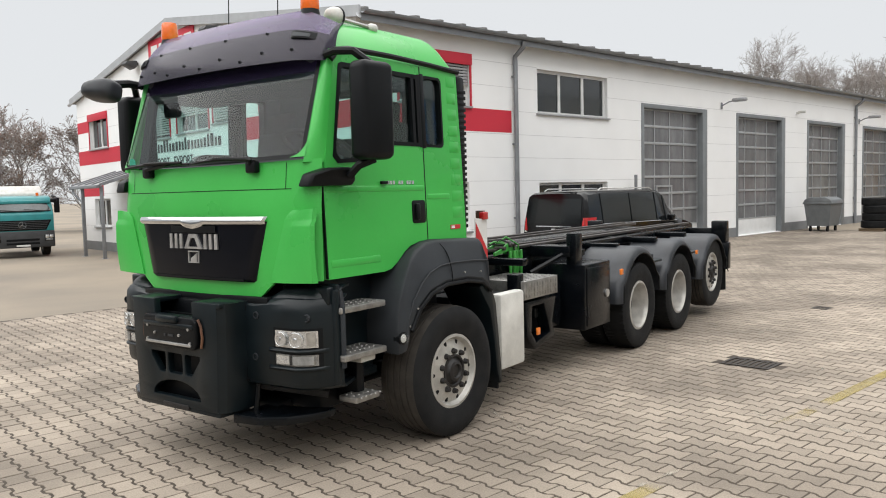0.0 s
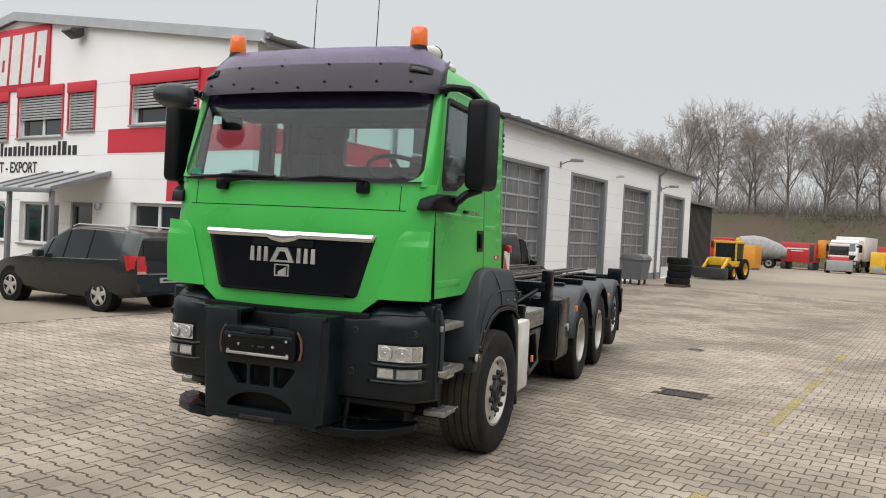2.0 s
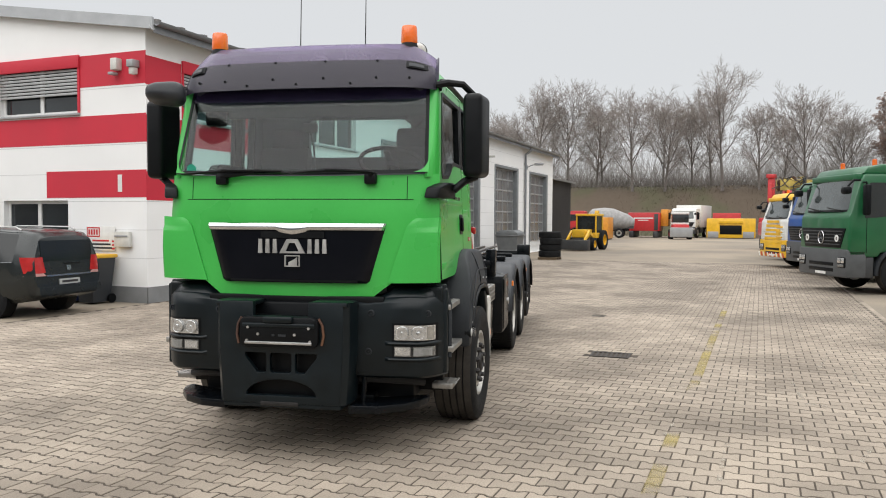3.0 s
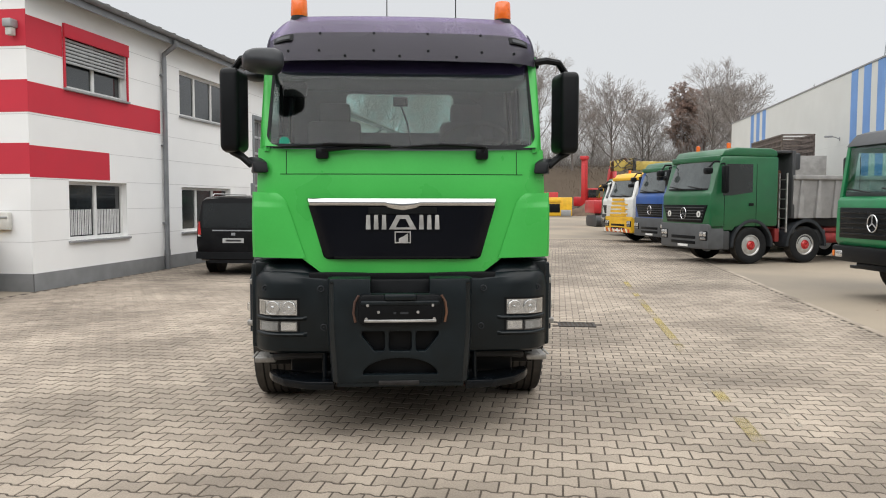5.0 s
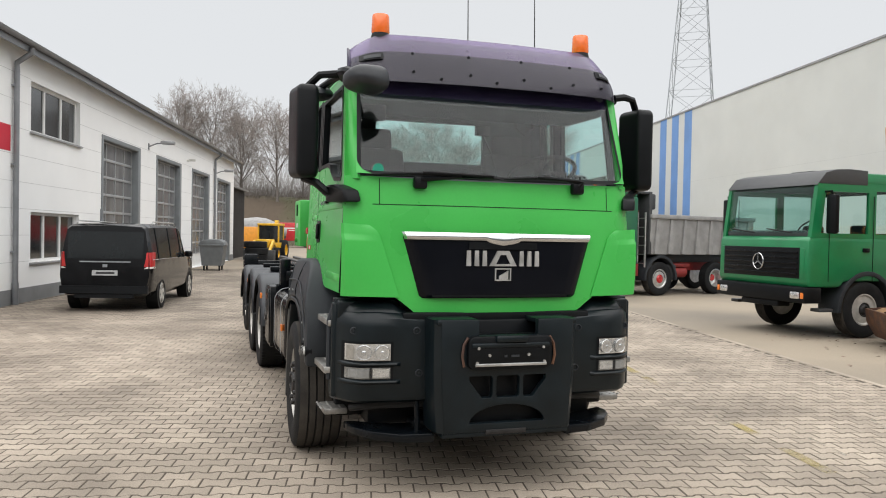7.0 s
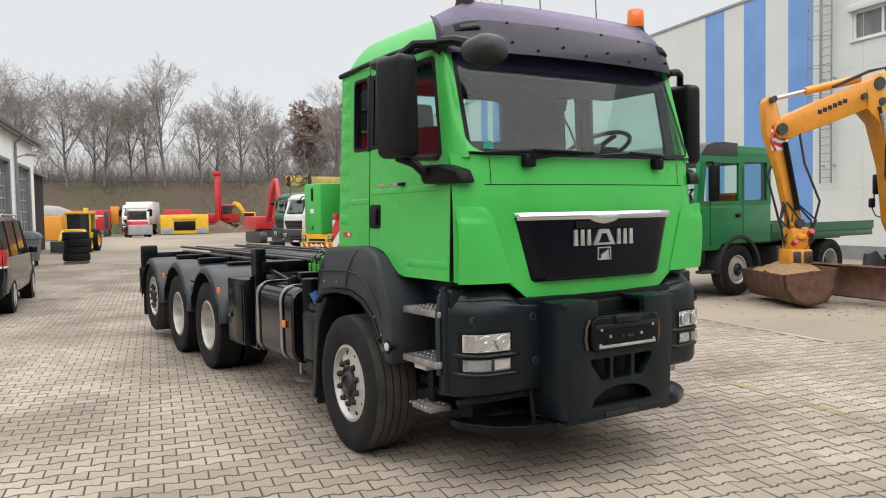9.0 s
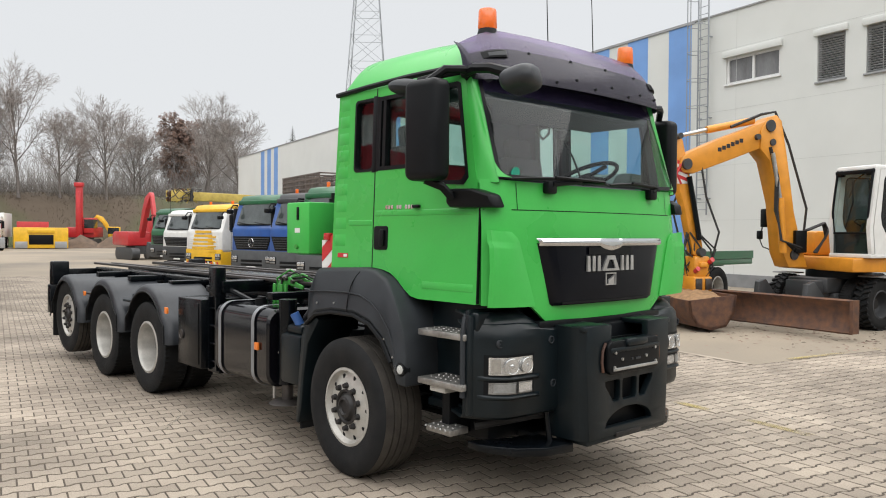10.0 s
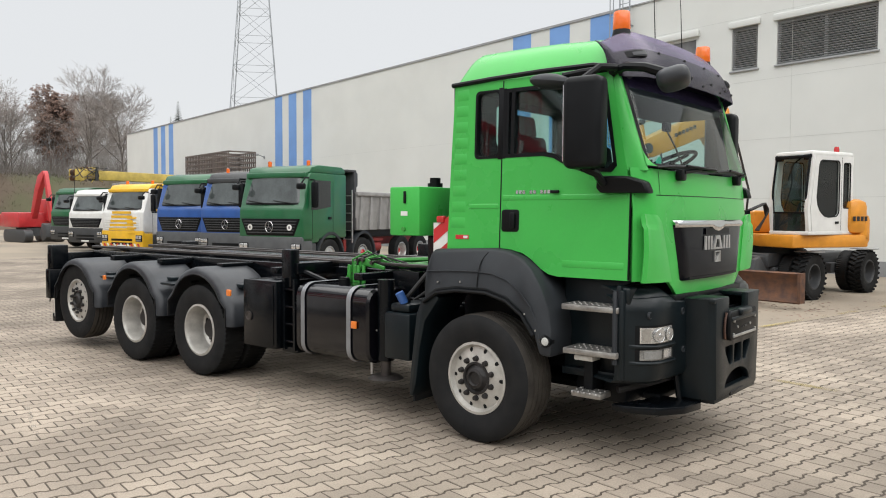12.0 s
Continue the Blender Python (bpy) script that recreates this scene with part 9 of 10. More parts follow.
    cyl(b, (3.30, B + 0.20, 3.0), (3.02, B + 0.20, 1.75), 0.06, n=14)
    part("ram", b, "black_paint", up)
    part("tilt_coupler", boxes((2.72, 3.2, B - 0.28, B + 0.28, 0.72, 1.02, 0.05), (2.75, 3.15, B - 0.22, B + 0.22, 1.0, 1.42, 0.05), (2.85, 3.05, B - 0.3, B + 0.3, 1.2, 1.3, 0.03)), "orange_machine", up)
    b = bmesh.new()
    outer = [(2.55, 0.70), (2.60, 0.35), (2.8, 0.10), (3.15, 0.03), (3.5, 0.10), (3.68, 0.35), (3.72, 0.60)]
    cs = outer + [(3.66, 0.60), (3.62, 0.36), (3.46, 0.15), (3.15, 0.08), (2.84, 0.15), (2.67, 0.37), (2.62, 0.70)]
    slab(b, cs, B - 0.9, B + 0.9, "xz")
    for y in (-0.9, 0.87):
        slab(b, outer, B + y, B + y + 0.03, "xz")
    part("ditching_bucket", b, "rust", up, "rusty wide ditching bucket")
    b = bmesh.new()
    sheet(b, lambda x, y: (x, y, 0.50 + 0.27 * math.cos((x - 3.1) * 2.2) * math.cos(y * 1.3) + 0.06 * noise.noise(Vector((x * 6, y * 6, 0)))), steps(2.64, 3.64, 12), steps(B - 0.86, B + 0.86, 22))
    part("soil", b, "dirt", up, "sandy soil in the bucket")
    rnd = random.Random(6)
    for k in range(9):
        b = bmesh.new()
        y0, y1 = B + rnd.uniform(-0.3, 0.3), B + rnd.uniform(-0.35, 0.35)
        x0 = 2.8 + rnd.uniform(-0.15, 0.35)
        tube(b, [(x0 + 0.15, y0 * 0.6, 1.9), (x0 + rnd.uniform(-0.3, 0.3), y0 * 1.4, 1.55), (x0 + rnd.uniform(-0.2, 0.3), y1, 1.2), (x0, y1 * 0.8, 0.98)], 0.02, 6)
        part("hydraulic_hose", b, "cable", up)
    for x, y, z in ((3.12, 0.2, 1.12), (2.78, 0.22, 1.3), (2.9, -0.24, 1.18)):
        b = bmesh.new()
        cyl(b, (x, B + y, z), (x, B + y + (0.12 if y > 0 else -0.12), z + 0.06), 0.05, n=12)
        part("hose_coupling", b, "red_paint", up)
    for x0, x1, z in ((2.76, 2.92, 0.86), (3.0, 3.16, 0.86)):
        part("coupler_plate", boxes((x0, x1, B + 0.28, B + 0.31, z - 0.1, z + 0.12, 0.01)), "worn_steel", up)
    b = bmesh.new()
    tube(b, [(0.6, -0.9, 1.40), (1.12, -0.97, 1.6), (1.2, -0.95, 1.75), (1.2, -0.86, 2.05), (1.2, -0.8, 2.25)], 0.014, 6)
    ma = part("mirror_arm", b, "cable", up)
    part("mirror", boxes((1.17, 1.23, -0.91, -0.71, 2.02, 2.42, 0.025)), "black", ma)
    part("mirror", boxes((1.17, 1.24, -1.03, -0.87, 1.76, 1.95, 0.025)), "black", ma)
    part("exhaust", cyl(bmesh.new(), (-1.4, -0.7, 2.25), (-1.4, -0.7, 2.6), 0.05), "rust", up)
    # the working arm is moved ahead and shortened to fit the camera's view
    reach = ("boom", "upper_boom", "stick", "ram", "hydraulic_hose", "pivot_pin", "valve_block", "red_hose", "tilt_coupler", "ditching_bucket", "soil", "hose_coupling", "coupler_plate", "decal")
    for c in [*(o for o in up.children if o.name.split(".")[0] in reach), *b2.children, *plate.children]:
        for v in c.data.vertices:
            v.co.x = 3.74 - (3.6 - v.co.x) * 0.86


excavator()


# ---- machines at the far end ----
def backhoe():
    e = thing("backhoe_loader", pose(46.8, 12.9, 0, 0, 0, 172) @ Matrix.Scale(0.84, 4), "yellow backhoe loader with folded arm by the shed", "backhoe")
    for x, r, w in ((1.0, 0.48, 0.36), (-1.1, 0.75, 0.45)):
        for s in (-1, 1):
            truck_wheel(e, x, s * 0.85, r, s, r=r, w=w, kind="dual", rim_mat="yellow", nuts=False, n=28)
    part("frame", boxes((-1.6, 1.9, -0.5, 0.5, 0.5, 0.95, 0.04)), "machine_grey", e)
    part("hood", boxes((0.2, 1.9, -0.5, 0.5, 0.95, 1.55, 0.08)), "yellow", e)
    cab = part("operator_cab", boxes((-1.3, 0.2, -0.8, 0.8, 0.9, 1.3, 0.03), (-1.4, 0.25, -0.85, 0.85, 2.55, 2.72, 0.05), (-1.3, -1.2, -0.8, -0.7, 1.3, 2.56), (-1.3, -1.2, 0.7, 0.8, 1.3, 2.56), (0.1, 0.2, -0.8, -0.7, 1.3, 2.56), (0.1, 0.2, 0.7, 0.8, 1.3, 2.56)), "yellow", e)
    part("cab_glass", boxes((-1.25, 0.15, -0.76, 0.76, 1.3, 2.55)), "window_dark", cab)
    b = bmesh.new()
    slab(b, [(0.6, 1.1), (1.4, 1.5), (2.3, 0.9), (2.6, 0.4), (2.4, 0.35), (2.1, 0.8), (1.4, 1.2), (0.7, 0.95)], -0.75, -0.6, "xz")
    slab(b, [(0.6, 1.1), (1.4, 1.5), (2.3, 0.9), (2.6, 0.4), (2.4, 0.35), (2.1, 0.8), (1.4, 1.2), (0.7, 0.95)], 0.6, 0.75, "xz")
    part("loader_arm", b, "yellow", e)
    part("loader_bucket", boxes((2.3, 2.9, -1.1, 1.1, 0.08, 0.8, 0.05)), "machine_grey", e)
    b = bmesh.new()
    slab(b, [(-1.6, 0.9), (-1.9, 2.2), (-2.2, 3.0), (-2.4, 2.9), (-2.1, 1.9), (-1.9, 0.8)], -0.15, 0.15, "xz")
    slab(b, [(-2.2, 3.0), (-2.7, 2.2), (-2.8, 1.2), (-2.55, 1.2), (-2.45, 2.1), (-2.1, 2.8)], -0.12, 0.12, "xz")
    part("digger_arm", b, "yellow", e)


def simple_machine(name, label, cat, m, parts):
    e = thing(name, m, label, cat)
    for nm, mat, rows, bev in parts:
        part(nm, boxes(*rows, bev=bev), mat, e)
    return e


def tracked_excavator(x, y, rz, mast, paint, label, size=0.82, arm=1.0):
    e = thing("tracked_excavator", pose(x, y, 0, 0, 0, rz) @ Matrix.Scale(size, 4), label, "excavator", "far machines")
    for s in (-1, 1):
        b = bmesh.new()
        slab(b, rounded(-1.9, 1.9, 0.0, 0.85, 0.4, 5), *sorted((s * 0.75, s * 1.3)), "xz", bev=0.03)
        part("track", b, "machine_grey", e)
    part("undercarriage", boxes((-1.0, 1.0, -0.8, 0.8, 0.4, 0.95)), "machine_grey", e)
    part("upper_body", boxes((-2.4, 0.9, -1.3, 1.3, 0.98, 2.0, 0.12)), paint, e)
    part("counterweight", boxes((-2.75, -2.3, -1.25, 1.25, 1.0, 1.9, 0.12)), paint, e)
    cab = part("operator_cab", boxes((-0.4, 1.2, 0.35, 1.3, 1.4, 2.9, 0.1)), paint, e)
    part("cab_glass", boxes((-0.25, 1.21, 0.45, 1.31, 1.9, 2.75)), "window_dark", cab)
    if mast:
        b = boxes((0.9, 1.3, -0.3, 0.3, 0.9, 6.0, 0.03), (1.3, 1.5, -0.2, 0.2, 1.0, 5.4, 0.03), (0.85, 1.5, -0.4, 0.4, 5.9, 6.3, 0.05))
        part("mast", b, paint, e)
    else:
        b = bmesh.new()
        slab(b, [(0.5, 1.6), (0.9, 1.5), (2.0, 3.4), (2.9, 4.3), (2.7, 4.6), (1.9, 4.3), (1.3, 3.4)], -0.45, -0.1, "xz", bev=0.03)
        slab(b, [(2.7, 4.6), (3.0, 4.3), (3.6, 2.6), (3.8, 1.4), (3.5, 1.3), (3.1, 2.6)], -0.4, -0.15, "xz", bev=0.03)
        for v in b.verts:
            v.co.z *= arm
        part("boom", b, paint, e)
        b = bmesh.new()
        slab(b, [(3.3, 1.3), (3.9, 1.2), (4.0, 0.4), (3.4, 0.1), (3.0, 0.5)], -0.8, 0.3, "xz", bev=0.03)
        part("bucket", b, "machine_grey", e)


backhoe()
simple_machine("red_crusher", "red tracked screening machine below the bank", "machine", pose(89.3, 14.9, 0) @ Matrix.Scale(1.06, 4), [("hull", "red_paint", [(-2, 2, -1.6, 1.6, 0.7, 2.65)], 0.06), ("track", "machine_grey", [(-2.2, 2.2, -1.5, -1.0, 0.0, 0.7), (-2.2, 2.2, 1.0, 1.5, 0.0, 0.7)], 0.15), ("side_panel", "machine_grey", [(-2.02, -1.9, -1.5, -1.1, 0.8, 2.5)], 0.02), ("lettering_bar", "sign_white", [(-2.01, -2.0, -1.0, 1.0, 2.0, 2.12), (-2.01, -2.0, -0.5, 0.6, 1.8, 1.88)], 0), ("hopper", "orange_machine", [(-0.5, 2.5, -2.4, -1.6, 1.2, 3.0)], 0.06)])
simple_machine("yellow_box_plant", "yellow low plant container with a dark hatch", "machine", pose(89.3, 5.7, 0) @ Matrix.Scale(1.25, 4), [("hull", "yellow", [(-1.2, 1.2, -2.0, 2.0, 0.05, 1.75)], 0.05), ("hatch", "black", [(-1.21, -1.15, -0.9, 0.9, 0.35, 1.15)], 0.01), ("side_step", "fascia", [(-1.24, -1.18, -1.9, -1.0, 0.05, 0.6)], 0.02), ("side_step", "fascia", [(-1.24, -1.18, 1.0, 1.9, 0.05, 0.6)], 0.02), ("top_guard", "yellow", [(-1.3, -0.9, -1.0, 1.0, 1.3, 1.6)], 0.03)])
simple_machine("red_skip", "red container behind the yellow plant", "container", pose(93.0, 6.3, 0) @ Matrix.Scale(1.15, 4), [("hull", "red_paint", [(-1, 1, -1.3, 1.3, 0.3, 2.45)], 0.04), ("rim", "grey_tipper", [(-1.05, 1.05, -1.35, 1.35, 1.6, 1.75)], 0.02), ("skid", "machine_grey", [(-1, 1, -1.2, -1.0, 0, 0.3), (-1, 1, 1.0, 1.2, 0, 0.3)], 0)])
simple_machine("orange_container", "orange container half hidden by the shed", "container", pose(75.5, 17.7, 0), [("hull", "orange_machine", [(-1.5, 1.5, -1.2, 1.2, 0.1, 2.2)], 0.04), ("skid", "machine_grey", [(-1.4, 1.4, -1.1, -0.9, 0, 0.1), (-1.4, 1.4, 0.9, 1.1, 0, 0.1)], 0)])
fk = simple_machine("compact_tractor", "small red and white wheeled machine", "tractor", pose(81.2, 10.4, 0, 0, 0, 190) @ Matrix.Scale(1.22, 4), [("hull", "sign_red", [(-1.2, 1.2, -0.65, 0.65, 0.5, 1.25)], 0.08), ("operator_cab", "machine_white", [(-0.9, 0.5, -0.7, 0.7, 1.25, 1.4), (-0.9, 0.5, -0.7, 0.7, 2.1, 2.3)], 0.05), ("cab_glass", "window_dark", [(-0.85, 0.45, -0.66, 0.66, 1.4, 2.1)], 0.02), ("front_plate", "fascia", [(1.2, 1.5, -0.9, 0.9, 0.2, 1.0)], 0.04)])
for x_ in (-0.7, 0.8):
    for s_ in (-1, 1):
        truck_wheel(fk, x_, s_ * 0.75, 0.42, s_, r=0.42, w=0.3, kind="dual", rim_mat="sign_red", nuts=False, n=24)
tracked_excavator(95.0, 1.2, 160, True, "red_paint", "red tracked rig with upright mast", 1.15)
tracked_excavator(53.5, 1.3, -170, False, "red_paint", "red tracked excavator with folded boom", 0.92, 1.03)
tracked_excavator(96.0, -2.6, 80, False, "yellow", "yellow excavator by the grass bank")


def stacked_crates():
    """Steel containers by the hall with open mesh crates on top."""
    for k in range(8):
        c = thing("steel_container", pose(47.4 + 6.6 * (k % 4), -9.2, 2.2 * (k // 4)), "grey-brown steel container stacked by the hall", "container", "stacked containers")
        part("hull", boxes((-3.2, 3.2, -1.1, 1.1, 0.0, 2.19, 0.02)), "grey_tipper", c)
        for i in range(10):
            part("rib", boxes((-3.0 + 0.64 * i, -2.9 + 0.64 * i, 1.1, 1.15, 0.05, 2.12)), "grey_tipper", c)
    for k in range(3):
        c = thing("mesh_crate", pose(47.0 + 2.5 * k, -9.2, 4.39), "open rusty mesh crate on a container", "crate", "mesh crates")
        for y in (-0.9, 0.9):
            for i in range(9):
                part("post", boxes((-1.15 + 0.2875 * i - 0.035, -1.15 + 0.2875 * i + 0.035, y - 0.035, y + 0.035, 0, 1.36)), "rust_grey", c)
            for z in (0.0, 0.32, 0.64, 0.96, 1.28):
                part("rail", boxes((-1.2, 1.2, y - 0.04, y + 0.04, z, z + 0.09)), "rust_grey", c)
        for x in (-1.17, 1.17):
            for z in (0.0, 0.32, 0.64, 0.96, 1.28):
                part("rail", boxes((x - 0.03, x + 0.03, -0.9, 0.9, z, z + 0.09)), "rust_grey", c)


stacked_crates()


# ---- yard clutter ----
def tyre_stack():
    for k in range(4):
        b = tyre_mesh(bmesh.new(), 0.53, 0.3, 0.29, 36, 4)
        bmesh.ops.transform(b, matrix=pose(33.7 + 0.03 * (k % 2), 11.95 - 0.03 * (k % 3), 0.27 + 0.3 * k, 90), verts=b.verts)
        solo("tyre", b, "rubber", "used black truck tyre in a stack", "tyre", group="stacked tyres")
    p = thing("pallet", pose(33.7, 11.95, 0), "worn wooden pallet under the tyres", "pallet")
    for k in range(7):
        part("board", boxes((-0.6, 0.6, -0.4 + 0.13 * k - 0.045, -0.4 + 0.13 * k + 0.045, 0.095, 0.115)), "wood", p)
    for x in (-0.5, 0, 0.5):
        part("bearer", boxes((x - 0.05, x + 0.05, -0.44, 0.44, -0.02, 0.095)), "wood", p)


tyre_stack()


def waste_container():
    c = thing("waste_container", pose(33.0, 13.7, 0, 0, 0, 3), "grey four-wheeled plastic waste container", "container")
    b = bmesh.new()
    loft(b, [[(-0.55, -0.42, 0.22), (0.55, -0.42, 0.22), (0.55, 0.42, 0.22), (-0.55, 0.42, 0.22)], [(-0.66, -0.52, 1.15), (0.66, -0.52, 1.15), (0.66, 0.52, 1.15), (-0.66, 0.52, 1.15)]])
    part("tub", b, "bin_grey", c)
    b = bmesh.new()
    slab(b, [(-0.55, 1.15), (0.55, 1.15), (0.5, 1.28), (0.3, 1.38), (-0.3, 1.38), (-0.5, 1.28)], -0.69, 0.69, "yz", bev=0.03)
    part("lid", b, "bin_grey", c)
    part("rim", boxes((-0.7, 0.7, -0.56, 0.56, 1.1, 1.17, 0.015)), "bin_grey", c)
    for x in (-0.45, 0.45):
        for y in (-0.33, 0.33):
            b = bmesh.new()
            cyl(b, (x, y - 0.03, 0.09), (x, y + 0.03, 0.09), 0.1, n=16)
            box(b, x - 0.04, x + 0.04, y - 0.04, y + 0.04, 0.15, 0.24)
            part("castor", b, "black", c)


waste_container()


def wheelie_bin(x, y, body, lid, label):
    c = thing("wheelie_bin", pose(x, y, 0, 0, 0, 180), label, "bin", "bins by the wall")
    b = bmesh.new()
    loft(b, [[(-0.24, -0.2, 0.03), (0.22, -0.2, 0.03), (0.22, 0.2, 0.03), (-0.24, 0.2, 0.03)], [(-0.32, -0.29, 0.98), (0.28, -0.29, 0.98), (0.28, 0.29, 0.98), (-0.32, 0.29, 0.98)]])
    part("tub", b, body, c)
    part("lid", boxes((-0.38, 0.31, -0.31, 0.31, 0.98, 1.06, 0.025)), lid, c)
    for s in (-1, 1):
        part("wheel", cyl(bmesh.new(), (-0.24, s * 0.23, 0.1), (-0.24, s * 0.28, 0.1), 0.1), "black", c)
    part("bar_label", boxes((0.262, 0.272, -0.06, 0.06, 0.72, 0.78)), "white_dirty", c)


wheelie_bin(10.3, 16.05, "bin_dark", "yellow", "dark wheelie bin with yellow lid")
wheelie_bin(10.3, 16.75, "bin_blue", "bin_blue", "blue wheelie bin beside the dark one")


def wall_lamp(m, label="grey floodlight on a short wall arm"):
    c = thing("wall_lamp", m, label, "lamp", "wall lamps")
    part("foot", boxes((-0.06, 0.06, -0.03, 0.0, -0.12, 0.12, 0.01)), "zinc", c)
    b = bmesh.new()
    tube(b, [(0, -0.02, 0), (0, -0.3, 0.12), (0, -0.62, 0.15)], 0.025, 8)
    part("arm", b, "zinc", c)
    b = boxes((-0.13, 0.13, -0.95, -0.45, 0.1, 0.22, 0.04))
    part("lamp_head", b, "fascia", c)
    part("lamp_glass", boxes((-0.1, 0.1, -0.9, -0.5, 0.085, 0.1)), "lens", c)


for x_ in (27.15, 40.3):
    wall_lamp(pose(x_, NY0 - 0.004, 4.85))
wall_lamp(pose(51.2, HY + 0.004, 5.85, 0, 0, 180), "grey floodlight on an arm of the hall wall")


def dirt_heap(x, y, w, d, h, seed):
    b = bmesh.new()
    def f(u, v):
        r = min(1.0, math.hypot(u, v))
        lump = 0.30 * noise.noise(Vector((u * 2.2 + seed, v * 2.2, seed)))
        return (u * d, v * w, max(-0.05, h * (1 - r) ** 0.8 * (1 + lump) - 0.05 * r))
    sheet(b, f, steps(-1, 1, 14), steps(-1, 1, 20))
    solo("earth_mound", b, "earth", "low mound of brown earth at the foot of the bank", "mound", pose(x, y, -0.01), "earth mounds", angle=60)


for row_ in ((92.6, 1.6, 2.4, 1.7, 1.5, 1), (92.2, -1.7, 2.4, 1.6, 1.3, 2), (92.8, -4.8, 2.6, 1.8, 1.5, 3)):
    dirt_heap(*row_)


def camera_box(m, label):
    c = thing("security_camera", m, label, "camera", "wall cameras")
    part("foot", boxes((-0.04, 0.04, -0.1, 0.0, -0.04, 0.04, 0.01)), "white_dirty", c)
    part("housing", boxes((-0.05, 0.05, -0.38, -0.08, -0.02, 0.08, 0.02)), "white_dirty", c)


camera_box(pose(33.45, NY0 - 0.004, 4.9), "small white wall camera between the gates")
wall_flood = [(pose(NX0 - 0.004, 21.7, 6.75, 0, 0, -90), "dark floodlight high on the gable"), (pose(NX0 - 0.004, 27.7, 6.6, 0, 0, -90), "dark floodlight high on the gable")]
for m_, lab_ in wall_flood:
    c = thing("floodlight", m_, lab_, "lamp", "gable floodlights")
    part("foot", boxes((-0.05, 0.05, -0.1, 0.0, -0.05, 0.05, 0.01)), "machine_grey", c)
    b = bmesh.new()
    slab(b, [(-0.1, 0.08), (-0.45, 0.05), (-0.5, -0.05), (-0.2, -0.2), (-0.1, -0.1)], -0.22, 0.22, "yz", bev=0.015)
    part("lamp_head", b, "machine_grey", c)


def corner_fittings():
    c = thing("siren_box", pose(NX0 - 0.004, 15.75, 5.1, 0, 0, -90) @ Matrix.Scale(0.72, 4), "weathered white siren box on the wall corner", "siren")
    part("box", boxes((-0.12, 0.12, -0.24, 0.0, -0.05, 0.3, 0.02)), "white_dirty", c)
    part("horn", boxes((-0.16, 0.02, -0.3, -0.05, -0.2, -0.12, 0.02)), "fascia", c)
    c = thing("siren_box", pose(NX0 - 0.004, 15.25, 5.05, 0, 0, -90) @ Matrix.Scale(0.75, 4), "grey hooded lamp on the wall corner", "lamp")
    part("box", boxes((-0.12, 0.12, -0.3, 0.0, 0.05, 0.26, 0.03)), "fascia", c)
    part("lamp_glass", boxes((-0.08, 0.08, -0.24, -0.04, -0.15, 0.05, 0.02)), "white_dirty", c)
    n = thing("notice_board", pose(NX0 - 0.024, 16.3, 1.3, 0, 0, -90), "white notice board with red and blue bars", "sign")
    part("board", boxes((-0.42, 0.42, -0.012, 0.0, -0.18, 0.36, 0.003)), "sign_white", n)
    part("logo_frame", boxes((-0.40, -0.02, -0.015, -0.012, 0.12, 0.34)), "sign_red", n)
    part("logo_field", boxes((-0.37, -0.05, -0.018, -0.015, 0.15, 0.31)), "sign_white", n)
    for k in range(4):
        part("logo_bar", boxes((-0.35 + 0.075 * k, -0.30 + 0.075 * k, -0.021, -0.018, 0.17, 0.29)), "sign_red", n)
    for k in range(3):
        part("text_bar", boxes((-0.3 + 0.03 * k, 0.34 - 0.05 * k, -0.015, -0.012, -0.14 + 0.08 * k, -0.10 + 0.08 * k)), "sign_red" if k == 2 else "letter", n)
        part("red_stripe", boxes((-0.41, -0.33, -0.015, -0.012, -0.15 + 0.08 * k, -0.11 + 0.08 * k), (0.33, 0.41, -0.015, -0.012, -0.15 + 0.08 * k, -0.11 + 0.08 * k)), "sign_red", n)
    mb = thing("letter_box", pose(NX0 - 0.024, 15.62, 1.35, 0, 0, -90), "cream wall letter box by the corner", "letter box")
    part("box", boxes((-0.21, 0.21, -0.1, 0.0, -0.14, 0.2, 0.01)), "white_dirty", mb)
    part("flap", boxes((-0.18, 0.18, -0.115, -0.1, 0.08, 0.12, 0.003)), "fascia", mb)
    nb = thing("wall_number", pose(NX0 - 0.008, 15.75, 2.4, 0, 0, -90), "plain white bar painted on the red band", "sign")
    part("bar", boxes((-0.06, 0.06, -0.004, 0, 0.02, 0.4)), "sign_white", nb)
    for y, z in ((20.55, 2.12), (27.9, 2.1)):
        lp = thing("door_lamp", pose(NX0 - 0.004, y, z, 0, 0, -90), "small grey wall lamp by the entrance", "lamp", "door lamps")
        b = bmesh.new()
        lathe(b, [(0.0, -0.12), (0.07, -0.1), (0.09, 0.0), (0.06, 0.08), (0.0, 0.1)], "z", 14, (0, -0.12, 0))
        part("globe", b, "fascia", lp)
        part("foot", boxes((-0.03, 0.03, -0.1, 0.0, 0.02, 0.08)), "fascia", lp)
    vp = solo("vent_pipe", cyl(bmesh.new(), (21.3, NY0 - 0.25, -0.03), (21.3, NY0 - 0.25, 2.35), 0.05, n=12), "zinc", "thin grey standpipe beside the gate", "pipe")


corner_fittings()


